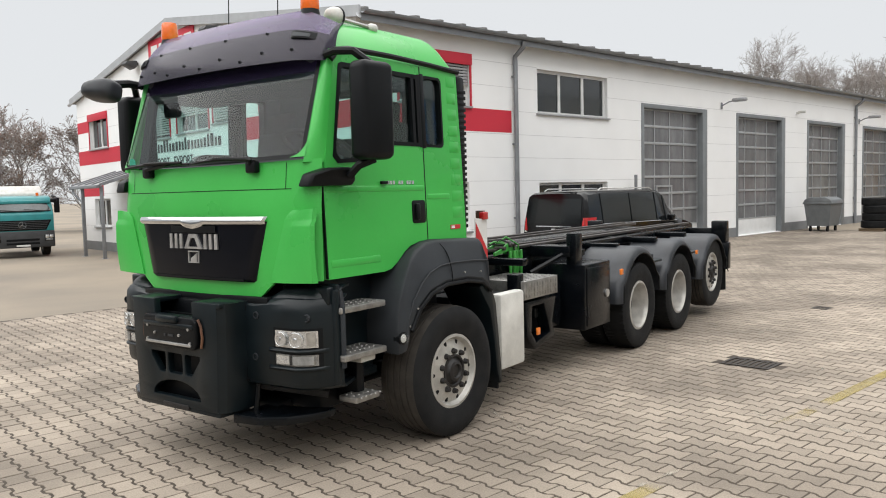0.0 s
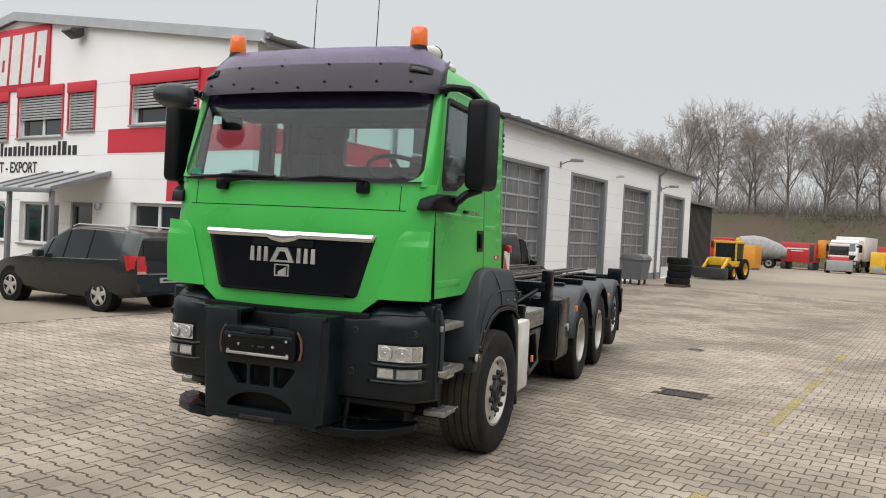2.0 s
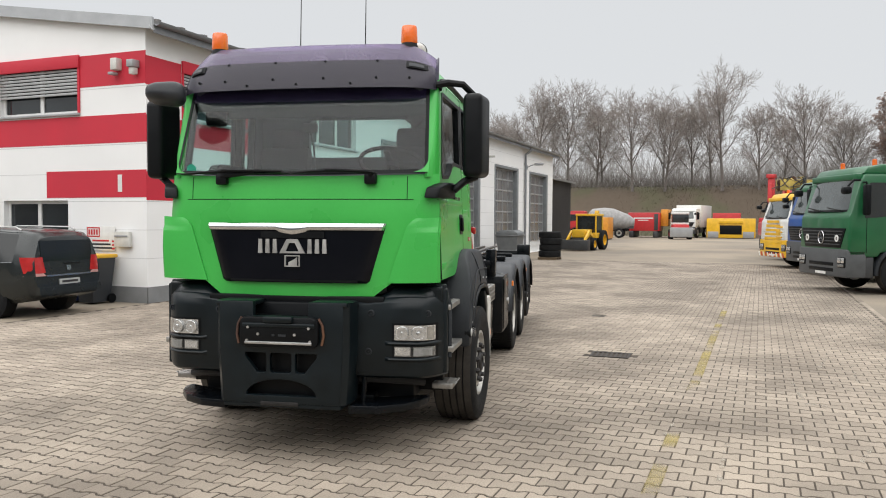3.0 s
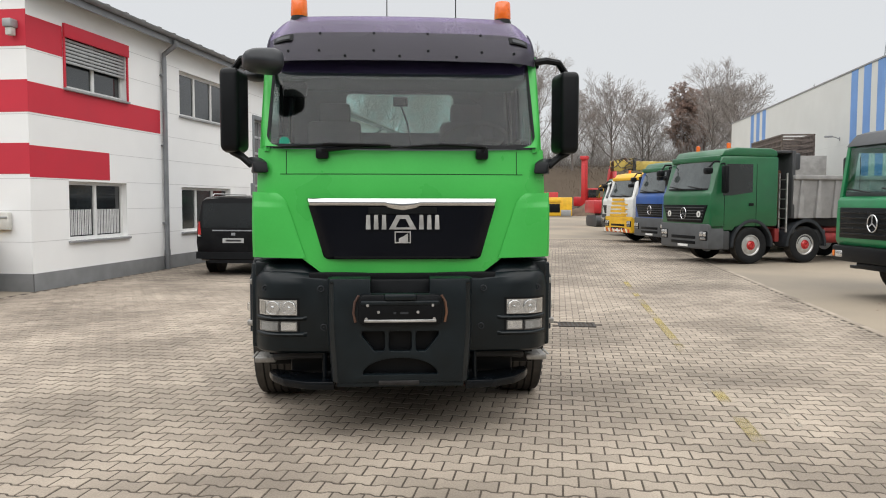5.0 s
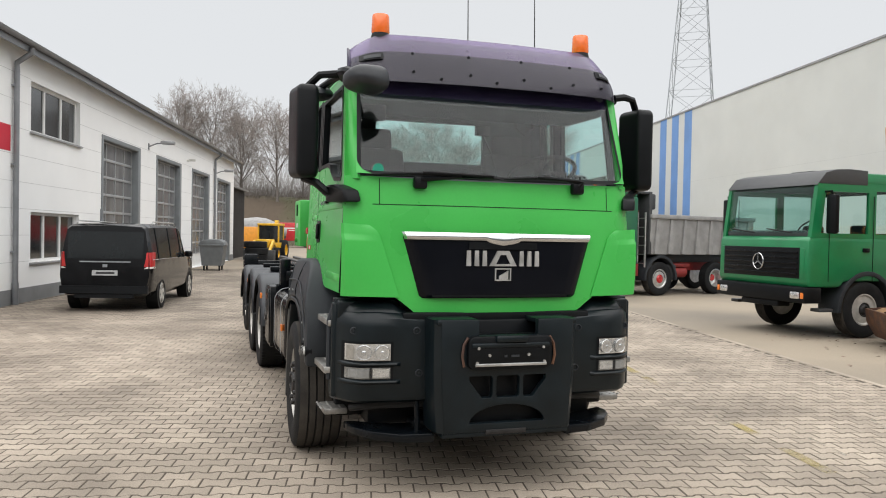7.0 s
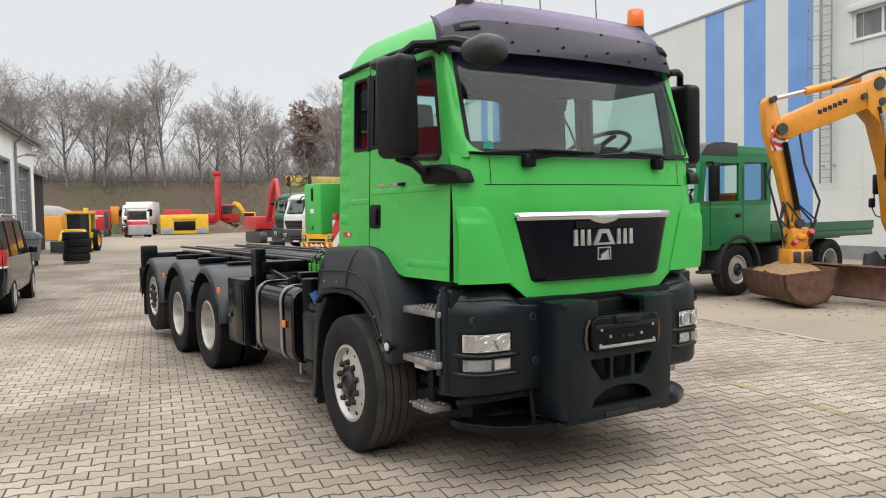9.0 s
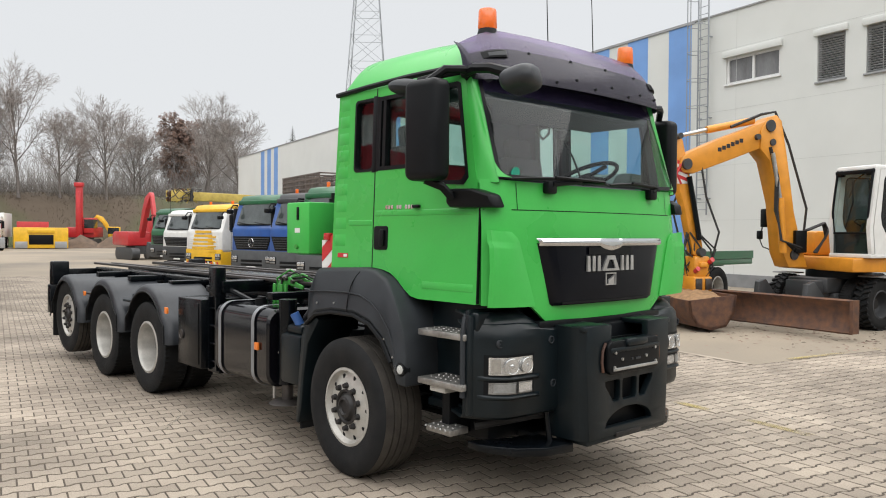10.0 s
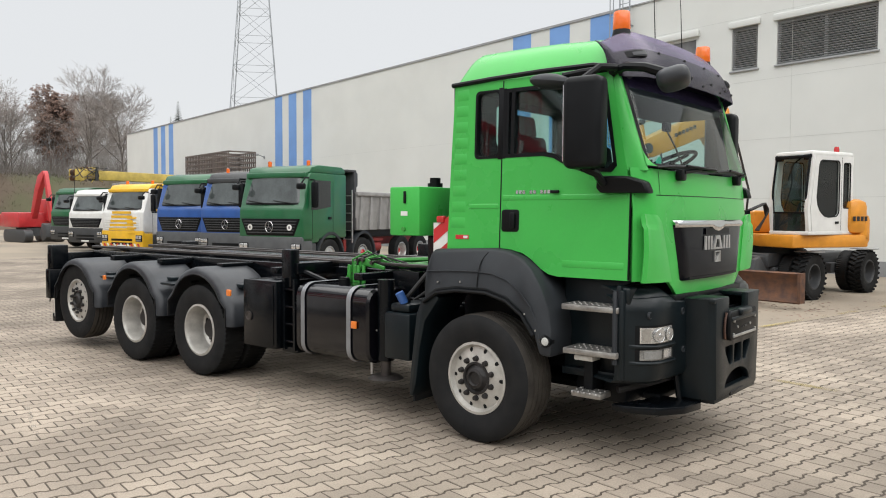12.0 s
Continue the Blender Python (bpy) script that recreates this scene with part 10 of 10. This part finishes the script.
def drain():
    d = thing("drain_grate", pose(8.263, 4.562, 0, 0, 0, 4) @ Matrix.Diagonal((0.95, 0.95, 1, 1)), "rusty square cast-iron drain grate in the paving", "drain", kind="structure")
    part("grate_frame", boxes((-0.20, 0.20, -0.28, -0.24, -0.03, 0.006), (-0.20, 0.20, 0.24, 0.28, -0.03, 0.006), (-0.20, -0.16, -0.24, 0.24, -0.03, 0.006), (0.16, 0.20, -0.24, 0.24, -0.03, 0.006)), "iron", d)
    for k in range(7):
        part("bar", boxes((-0.16, 0.16, -0.225 + 0.066 * k, -0.195 + 0.066 * k, -0.028, 0.004)), "iron", d)


drain()


def manhole(x, y):
    m = thing("gully_cover", pose(x, y, 0) @ Matrix.Diagonal((0.7, 0.6, 1, 1)), "small rusty cast-iron gully cover in the yard", "drain", "gully covers", "structure")
    part("grate_frame", boxes((-0.2, 0.2, -0.2, -0.16, -0.008, 0.006), (-0.2, 0.2, 0.16, 0.2, -0.008, 0.006), (-0.2, -0.16, -0.16, 0.16, -0.008, 0.006), (0.16, 0.2, -0.16, 0.16, -0.008, 0.006)), "iron", m)
    for k in range(5):
        part("bar", boxes((-0.16, 0.16, -0.14 + 0.066 * k, -0.11 + 0.066 * k, -0.008, 0.005)), "iron", m)


GULLIES = ((12.6, 5.55),)
for x_, y_ in GULLIES:
    manhole(x_, y_)


# ---- pylon and wires far behind ----
def pylon():
    p = thing("power_pylon", pose(150, -58.6, 0, 0, 0, -28), "grey lattice power pylon far behind the hall", "pylon")
    def wd(z):
        return (12.6 - 0.147 * z) / 2
    zs = [0, 9, 17.5, 25, 31.5, 37.5, 43, 48, 53, 58, 63]
    b = bmesh.new()
    for sx in (-1, 1):
        for sy in (-1, 1):
            tube(b, [(sx * wd(z), sy * wd(z), z) for z in zs], 0.13, 4)
    part("leg", b, "steel_grey", p)
    b = bmesh.new()
    for z0, z1 in zip(zs, zs[1:]):
        for k in range(4):
            c = [(1, 1), (1, -1), (-1, -1), (-1, 1)]
            a, d = c[k], c[(k + 1) % 4]
            w0, w1 = wd(z0), wd(z1)
            tube(b, [(a[0] * w0, a[1] * w0, z0), (d[0] * w1, d[1] * w1, z1)], 0.05, 4)
            tube(b, [(d[0] * w0, d[1] * w0, z0), (a[0] * w1, a[1] * w1, z1)], 0.05, 4)
            tube(b, [(a[0] * w1, a[1] * w1, z1), (d[0] * w1, d[1] * w1, z1)], 0.05, 4)
    part("lattice", b, "steel_grey", p)


pylon()

# ---- trees ----
def grow(seed, height, spread, start=0.2, thick=0.17, lift=0.5, dense=1.0):
    """A bare tree: lists of (points, radii) for trunk and limbs, and for the twigs."""
    rnd = random.Random(seed)
    wood, twigs = [], []
    kids_of = (14, 8, 7, 5)

    def limb(p, d, length, r, lev):
        n = (5, 4, 3, 2, 1)[lev]
        pts, q = [p], p
        dd = d.copy()
        wob = (0.05, 0.10, 0.13, 0.18, 0.2)[lev]
        for i in range(n):
            dd = (dd + Vector((rnd.uniform(-1, 1), rnd.uniform(-1, 1), rnd.uniform(-0.7, 0.7))) * wob + Vector((0, 0, 0.10 * lift * (lev == 1)))).normalized()
            q = q + dd * length / n
            pts.append(q)
        rad = [r * (1 - 0.75 * i / n) for i in range(n + 1)]
        (wood if lev < 2 else twigs).append((pts, rad))
        if lev >= 4:
            return
        kids = max(2, int(kids_of[lev] * dense + 0.5))
        first = start if lev == 0 else 0.2
        for k in range(kids):
            t = min(0.985, first + (1 - first) * (k + rnd.random()) / kids)
            i = min(n - 1, int(t * n))
            base = pts[i].lerp(pts[i + 1], t * n - i)
            ax = (pts[i + 1] - pts[i]).normalized()
            side = ax.orthogonal().normalized()
            side.rotate(Matrix.Rotation(k * 2.4 + rnd.uniform(-0.7, 0.7), 3, ax))
            ang = rnd.uniform(0.5, 0.95) if lev == 0 else rnd.uniform(0.35, 0.8)
            if lev == 0:
                ang *= 1.15 - 0.55 * t
            nd = (ax * math.cos(ang) + side * math.sin(ang)).normalized()
            if lev == 0:
                u = (t - start) / (1 - start)
                ln = spread * (0.62 + 0.9 * u * (1 - u) * 1.6) * rnd.uniform(0.75, 1.12) * (1.0 if u < 0.8 else 0.62)
            else:
                ln = length * rnd.uniform(0.4, 0.66) * (1.15 - 0.45 * t)
            limb(base, nd, ln, max(0.0165, rad[i] * (0.5 if lev == 0 else 0.46)), lev + 1)

    limb(Vector((0, 0, -0.25)), Vector((rnd.uniform(-0.06, 0.06), rnd.uniform(-0.06, 0.06), 1)).normalized(), height, thick, 0)
    return wood, twigs


def branches(items, sides):
    vs, fs = [], []
    for pts, rad in items:
        base = len(vs)
        a = None
        for i, p in enumerate(pts):
            d = (pts[min(i + 1, len(pts) - 1)] - pts[max(i - 1, 0)]).normalized()
            a = d.orthogonal().normalized() if a is None else (a - d * a.dot(d)).normalized()
            c = d.cross(a)
            for k in range(sides):
                t = k * math.tau / sides
                vs.append(p + (a * math.cos(t) + c * math.sin(t)) * rad[i])
        for i in range(len(pts) - 1):
            for k in range(sides):
                k2 = (k + 1) % sides
                fs.append((base + i * sides + k, base + i * sides + k2, base + (i + 1) * sides + k2, base + (i + 1) * sides + k))
    me = bpy.data.meshes.new("branches")
    me.from_pydata(vs, [], fs)
    return me


def leaves(items, rnd, per, size):
    vs, fs = [], []
    for pts, rad in items:
        for _ in range(per):
            i = rnd.randrange(len(pts) - 1)
            p = pts[i].lerp(pts[i + 1], rnd.random())
            u = Vector((rnd.uniform(-1, 1), rnd.uniform(-1, 1), rnd.uniform(-1, 1))).normalized() * size * rnd.uniform(0.6, 1.3)
            w = u.orthogonal().normalized() * size * 0.6
            b = len(vs)
            vs += [p, p + u * 0.5 + w * 0.5, p + u, p + u * 0.5 - w * 0.5]
            fs.append((b, b + 1, b + 2, b + 3))
    me = bpy.data.meshes.new("leaves")
    me.from_pydata(vs, [], fs)
    return me


def tree_kind(seed, height, spread, label, leafy=0, leaf="dry_leaf", leaf_size=0.26, **kw):
    t = thing("tree", pose(0, 0, -60), label, "tree", "trees on the bank")
    wood, twigs = grow(seed, height, spread, **kw)
    for nm, me, mat in (("trunk", branches(wood, 6), "bark"), ("crown", branches(twigs, 3), "twig")):
        for f in me.polygons:
            f.use_smooth = True
        me.materials.append(M[mat])
        ob = new(nm, me)
        ob.parent = t
    if leafy:
        me = leaves(twigs, random.Random(seed), leafy, leaf_size)
        me.materials.append(M[leaf])
        ob = new("foliage", me)
        ob.parent = t
    return t


BARE = "bare winter tree with grey-brown twigs on the bank"
KINDS = [tree_kind(3, 7.6, 5.6, BARE), tree_kind(8, 8.6, 5.4, BARE, lift=0.9), tree_kind(21, 7.2, 5.8, BARE, lift=0.2), tree_kind(34, 8.4, 5.4, BARE, start=0.3), tree_kind(55, 7.0, 4.8, BARE, lift=0.7)]
BROWN = tree_kind(77, 9.6, 4.6, "tree with withered brown leaves behind the hall", leafy=5, start=0.08)
SHRUB = tree_kind(91, 4.6, 3.6, "dense brown hedge tree beside the workshop", leafy=1, leaf_size=0.11, start=0.05, thick=0.1, lift=0.3)


def beyond(x, y, z):
    """The bank and its trees stand a good hundred metres off."""
    return Vector((-2.1 + (x + 2.1) * 1.22, 6.0 + (y - 6.0) * 1.22, 2.95 + (z - 1.83) * 1.22))


def plant(kind, x, y, z, s, turn):
    at = Vector((x, y, z))
    if x > 50:
        at, s = beyond(x, y, z), s * 1.13
    copy_thing(kind, Matrix.Translation(at) @ Matrix.Rotation(turn, 4, "Z") @ Matrix.Scale(s, 4))


def bank_trees():
    rnd = random.Random(12)
    y = -15.0
    k = 0
    while y < 42.5:
        tall = 1.0 if y > 30 else 1.06 if y > 20 else 1.0 if y > 10 else 0.88 + 0.14 * max(0, y + 5) / 15 if y > -9 else 0.98
        if not (-9 < y < -3):
            plant(KINDS[(k * 3) % 5], 86 + rnd.uniform(-1.5, 3.5), y, 4.4, tall * rnd.uniform(0.88, 1.10), rnd.uniform(0, 6.28))
        if k % 2 == 0:
            plant(KINDS[(k * 2 + 1) % 5], 97 + rnd.uniform(-2, 6), y + 1.7, 5.0, tall * rnd.uniform(0.92, 1.10), rnd.uniform(0, 6.28))
        y += rnd.uniform(2.6, 4.6)
        k += 1
    for x, y, z, s in ((106, -12.2, 4.2, 1.05), (109, -13.5, 4.2, 0.9)):
        plant(BROWN, x, y, z, s, x)
    for x, y, k, s in ((116, -20, 3, 1.2), (119, -23, 0, 1.05), (98, -5.5, 2, 1.0), (112, -17, 1, 1.0)):
        plant(KINDS[k], x, y, 3.8, s, y)
    for x, y, s in ((7, 56, 1.0), (10.5, 54.5, 1.12), (14, 56, 1.05), (17.5, 54, 1.1), (21.5, 57, 1.0), (26, 58, 1.0), (3, 58, 0.9), (-2, 60, 1.0)):
        plant(SHRUB, x, y, 0.0, s, y)


bank_trees()
for kind_ in KINDS + [BROWN, SHRUB]:
    for o_ in (kind_, *kind_.children_recursive):
        if o_ is not kind_:
            bpy.data.objects.remove(o_)
    bpy.data.objects.remove(kind_)


def fir(x, y, z, h, seed):
    rnd = random.Random(seed)
    t = thing("fir_tree", pose(x, y, z), "dark fir tree beyond the hall roof", "tree", "firs behind the hall")
    b = bmesh.new()
    cyl(b, (0, 0, -0.3), (0, 0, h), 0.22, 0.02, n=8)
    part("trunk", b, "bark", t)
    vs, fs = [], []
    for k in range(420):
        q = k / 420
        zz = h * (0.15 + 0.85 * q)
        a = k * 2.399
        L = (1 - q) * h * 0.26 * rnd.uniform(0.7, 1.15) + 0.15
        p0 = Vector((0, 0, zz))
        d = Vector((math.cos(a), math.sin(a), -0.28))
        sd = Vector((-math.sin(a), math.cos(a), 0)) * L * 0.22
        b0 = len(vs)
        vs += [p0, p0 + d * L * 0.55 + sd, p0 + d * L, p0 + d * L * 0.55 - sd]
        fs.append((b0, b0 + 1, b0 + 2, b0 + 3))
    me = bpy.data.meshes.new("needles")
    me.from_pydata(vs, [], fs)
    me.materials.append(M["fir"])
    ob = new("crown", me)
    ob.parent = t


for x_, y_, h_, sd_ in ((108, -28.6, 17.4, 1), (111, -31.5, 15.5, 2), (115, -30, 16, 3)):
    fir(*beyond(x_, y_, 0.0).xy, 0, h_ * 1.2, sd_)


def undergrowth():
    """Brambles and thin saplings that blur the foot of the trees."""
    rnd = random.Random(4)
    items = []
    for k in range(11000):
        y = rnd.uniform(-60, 44)
        x = rnd.uniform(84.8, 104)
        h = rnd.uniform(0.8, 2.2) * rnd.uniform(1, 1.9)
        p = beyond(x, y, 4.4)
        d = Vector((rnd.uniform(-0.9, 0.9), rnd.uniform(-0.9, 0.9), 1)).normalized()
        q = p + d * h * 0.6
        e = q + (d + Vector((rnd.uniform(-0.6, 0.6), rnd.uniform(-0.6, 0.6), 0))).normalized() * h * 0.4
        items.append(([p, q, e], [0.024, 0.018, 0.008]))
    me = branches(items, 3)
    me.materials.append(M["bark"])
    # far saplings, their colour paled to carry the haze
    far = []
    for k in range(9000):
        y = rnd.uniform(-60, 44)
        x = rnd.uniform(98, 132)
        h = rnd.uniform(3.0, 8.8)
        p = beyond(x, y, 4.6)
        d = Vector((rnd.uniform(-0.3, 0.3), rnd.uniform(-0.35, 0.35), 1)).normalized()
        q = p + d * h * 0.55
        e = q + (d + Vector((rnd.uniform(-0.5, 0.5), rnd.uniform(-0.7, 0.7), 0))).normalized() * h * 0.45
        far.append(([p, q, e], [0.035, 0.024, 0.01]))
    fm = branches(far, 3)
    fm.materials.append(M["hazy_twig"])
    tagged(new("far_wood", fm), "thicket behind the bank, distance haze put into its grey", "woodland", kind="stuff")
    tagged(new("undergrowth", me), "grey-brown brambles under the trees on the bank", "undergrowth", kind="stuff")
    vs, fs = [], []
    for k in range(22000):
        y = rnd.uniform(-60, 80)
        u = rnd.random()
        h = (1 - math.cos(math.pi * u)) / 2
        x, z = 98 + 8.5 * u, 6.5 * h - 0.02
        w = rnd.uniform(0.02, 0.06)
        t = rnd.uniform(0.12, 0.4)
        b = len(vs)
        vs += [(x, y - w, z), (x, y + w, z), (x + rnd.uniform(-0.05, 0.3), y + rnd.uniform(-0.2, 0.2), z + t)]
        fs.append((b, b + 1, b + 2))
    me = bpy.data.meshes.new("tufts")
    me.from_pydata(vs, [], fs)
    me.materials.append(M["grass"])
    tagged(new("grass_tufts", me), "rough grass tufts on the bank", "grass", kind="stuff")


undergrowth()

# ---- paint on the ground ----
def worn_paint(name, col, low, high, size):
    m = noise_mat(name, col, 0.8, scale=5, amount=0.25, fine=60, bump=0.2)
    t = m.node_tree
    n, lk = t.nodes, t.links
    tr = n.new("ShaderNodeBsdfTransparent")
    mx = n.new("ShaderNodeMixShader")
    nz = n.new("ShaderNodeTexNoise")
    nz.inputs["Scale"].default_value, nz.inputs["Detail"].default_value = size, 9
    co = n.new("ShaderNodeTexCoord")
    lk.new(co.outputs["Object"], nz.inputs["Vector"])
    rp = n.new("ShaderNodeValToRGB")
    rp.color_ramp.elements[0].position, rp.color_ramp.elements[1].position = low, high
    lk.new(nz.outputs["Fac"], rp.inputs["Fac"])
    lk.new(rp.outputs["Color"], mx.inputs["Fac"])
    lk.new(tr.outputs["BSDF"], mx.inputs[1])
    lk.new(n["Principled BSDF"].outputs["BSDF"], mx.inputs[2])
    lk.new(mx.outputs["Shader"], n["Material Output"].inputs["Surface"])
    return m


YELLOW = worn_paint("worn_yellow_line", (0.46, 0.37, 0.14), 0.46, 0.80, 1.1)
CHALK = worn_paint("chalky_scrapes", (0.52, 0.47, 0.39), 0.50, 0.85, 9.0)
solo("yellow_line_marking", boxes((2.05, 15.8, 3.29, 3.40, 0.004, 0.006), (2.03, 2.13, 0.6, 3.28, 0.004, 0.006), (5.78, 5.88, -6.0, -0.4, 0.004, 0.006)), YELLOW, "worn yellow painted bay lines on the paving", "marking", kind="structure")
_b = bmesh.new()
random.seed(9)
for k in range(46):
    x, y, a, L = random.uniform(-1, 12), random.uniform(0.8, 13), random.uniform(-0.5, 0.5), random.uniform(0.3, 1.6)
    box(_b, -L / 2, L / 2, -0.02, 0.02, 0.004, 0.005, m=Matrix.Translation((x, y, 0)) @ Matrix.Rotation(a + (1.57 if k % 3 == 0 else 0), 4, "Z"))
tagged(solo("scrape_marks", _b, CHALK, "pale scrapes on the paving stones", "marking"), kind="stuff")
solo("kerb_joint", boxes((5.8, 19.0, 0.50, 0.548, -0.012, 0.0005), (-6, 5.8, -6.05, -6.0, -0.012, 0.003)), "asphalt", "narrow concrete edging between paving and yard", "kerb", kind="structure")


# ---- interlocking paving stones ----
def paver_outline(g, e):
    """A double-T stone: wide ends, narrow waist; long way along y."""
    L, we, wn, s0, s1 = 0.1 - e, 0.095 - g, 0.070 - g, 0.034, 0.066
    half = [(we, -L), (we, -s1), (wn, -s0), (wn, s0), (we, s1), (we, L)]
    return half + [(-x, -y) for x, y in half]


PAVED = [(-5.0, 5.75, -6.0, 14.95), (5.75, 34.0, 0.55, 14.95)]


def paving():
    top = paver_outline(0.0115, 0.007)
    low = paver_outline(0.008, 0.0045)
    n = len(top)
    near, far_v, far_f = [], [], []
    rnd = random.Random(31)
    px, py = 0.165, 0.2
    for i in range(237):
        x = -5.0 + px * (i + 0.5)
        for j in range(106):
            y = -6.0 + py * (j + 0.5 + 0.5 * (i % 2))
            for a, b, c, d in PAVED:
                if a <= x <= b and c - 0.1 < y - 0.1 < c:
                    k = len(far_v)
                    far_v += [(x - 0.066, c, 0), (x + 0.066, c, 0), (x + 0.066, y + 0.093, 0), (x - 0.066, y + 0.093, 0)]
                    far_f.append((k, k + 1, k + 2, k + 3))
            if any(a <= x <= b and c <= y - 0.1 and y + 0.1 <= d for a, b, c, d in PAVED):
                if not (abs(x - 8.263) < 0.27 and abs(y - 4.562) < 0.33):
                    dz, tx, ty = rnd.uniform(-0.0018, 0.0018), rnd.uniform(-0.012, 0.012), rnd.uniform(-0.012, 0.012)
                    if -0.6 < x < 1.35 and 4.1 < y < 9.1:
                        near.append((x, y, dz, tx, ty))
                    else:
                        b = len(far_v)
                        for (ax, ay) in top:
                            far_v.append((x + ax, y + ay, dz + tx * ax + ty * ay))
                        far_f.append(tuple(range(b, b + n)))
                        if x > 13.0:
                            continue
                        for (ax, ay) in low:
                            far_v.append((x + ax, y + ay, -0.0095))
                        for k in range(n):
                            k2 = (k + 1) % n
                            far_f.append((b + n + k, b + n + k2, b + k2, b + k))
    me = bpy.data.meshes.new("paving_rest")
    me.from_pydata(far_v, [], far_f)
    me.materials.append(M["paver"])
    road = new("pavement")
    tagged(road, "beige interlocking concrete paving stones with sandy joints", "pavement", kind="structure")
    sand = boxes(*[(a, b, c, d, -0.0098, -0.0032) for a, b, c, d in PAVED])
    part("joint_sand", sand, "joint", road)
    for k in range(28):
        part("edge_stone", boxes((5.8 + k, 6.785 + k, 0.44, 0.535, -0.0095, 0.004, 0.004)), "paver", road)
    rest = new("paving_stones", me)
    rest.parent = road
    rest["kind"] = "stuff"
    vs = [(a, b, 0.0) for a, b in top] + [(a, b, -0.0095) for a, b in low]
    fs = [tuple(range(n))] + [(n + k, n + (k + 1) % n, (k + 1) % n, k) for k in range(n)]
    one = bpy.data.meshes.new("paving_stone")
    one.from_pydata(vs, [], fs)
    one.materials.append(M["paver"])
    for x, y, dz, tx, ty in near[:300]:
        o = new("paving_stone", one)
        o.parent = road
        o.matrix_basis = Matrix.Translation((x, y, dz)) @ Matrix.Rotation(ty, 4, "X") @ Matrix.Rotation(-tx, 4, "Y")
    if len(near) > 300:
        vs2, fs2 = [], []
        for x, y, dz, tx, ty in near[300:]:
            b = len(vs2)
            vs2 += [(x + a, y + c, dz) for a, c in top] + [(x + a, y + c, -0.0095) for a, c in low]
            fs2 += [tuple(b + q for q in f) for f in fs]
        me = bpy.data.meshes.new("paving_rest")
        me.from_pydata(vs2, [], fs2)
        me.materials.append(M["paver"])
        o = new("paving_stones", me)
        o.parent = road
        o["kind"] = "stuff"


paving()


# ---- fallen leaves by the hall ----
def leaf_litter():
    rnd = random.Random(17)
    vs, fs = [], []
    for k in range(900):
        if k % 3:
            x, y = rnd.uniform(5.9, 12), rnd.gauss(-3.4, 1.3)
        else:
            x, y = rnd.uniform(4.0, 30), -13.2 + abs(rnd.gauss(0, 0.8))
        a, r = rnd.uniform(0, 6.28), rnd.uniform(0.02, 0.05)
        u, w = Vector((math.cos(a), math.sin(a), 0)) * r, Vector((-math.sin(a), math.cos(a), 0)) * r * 0.55
        p = Vector((x, y, -0.006 if x > 5.75 else 0.003))
        b = len(vs)
        vs += [p - u, p + w + Vector((0, 0, rnd.uniform(0, 0.012))), p + u, p - w]
        fs.append((b, b + 1, b + 2, b + 3))
    me = bpy.data.meshes.new("leaf_litter")
    me.from_pydata(vs, [], fs)
    me.materials.append(M["dry_leaf"])
    tagged(new("leaf_litter", me), "scattered brown fallen leaves on the yard", "leaves", kind="stuff")


leaf_litter()
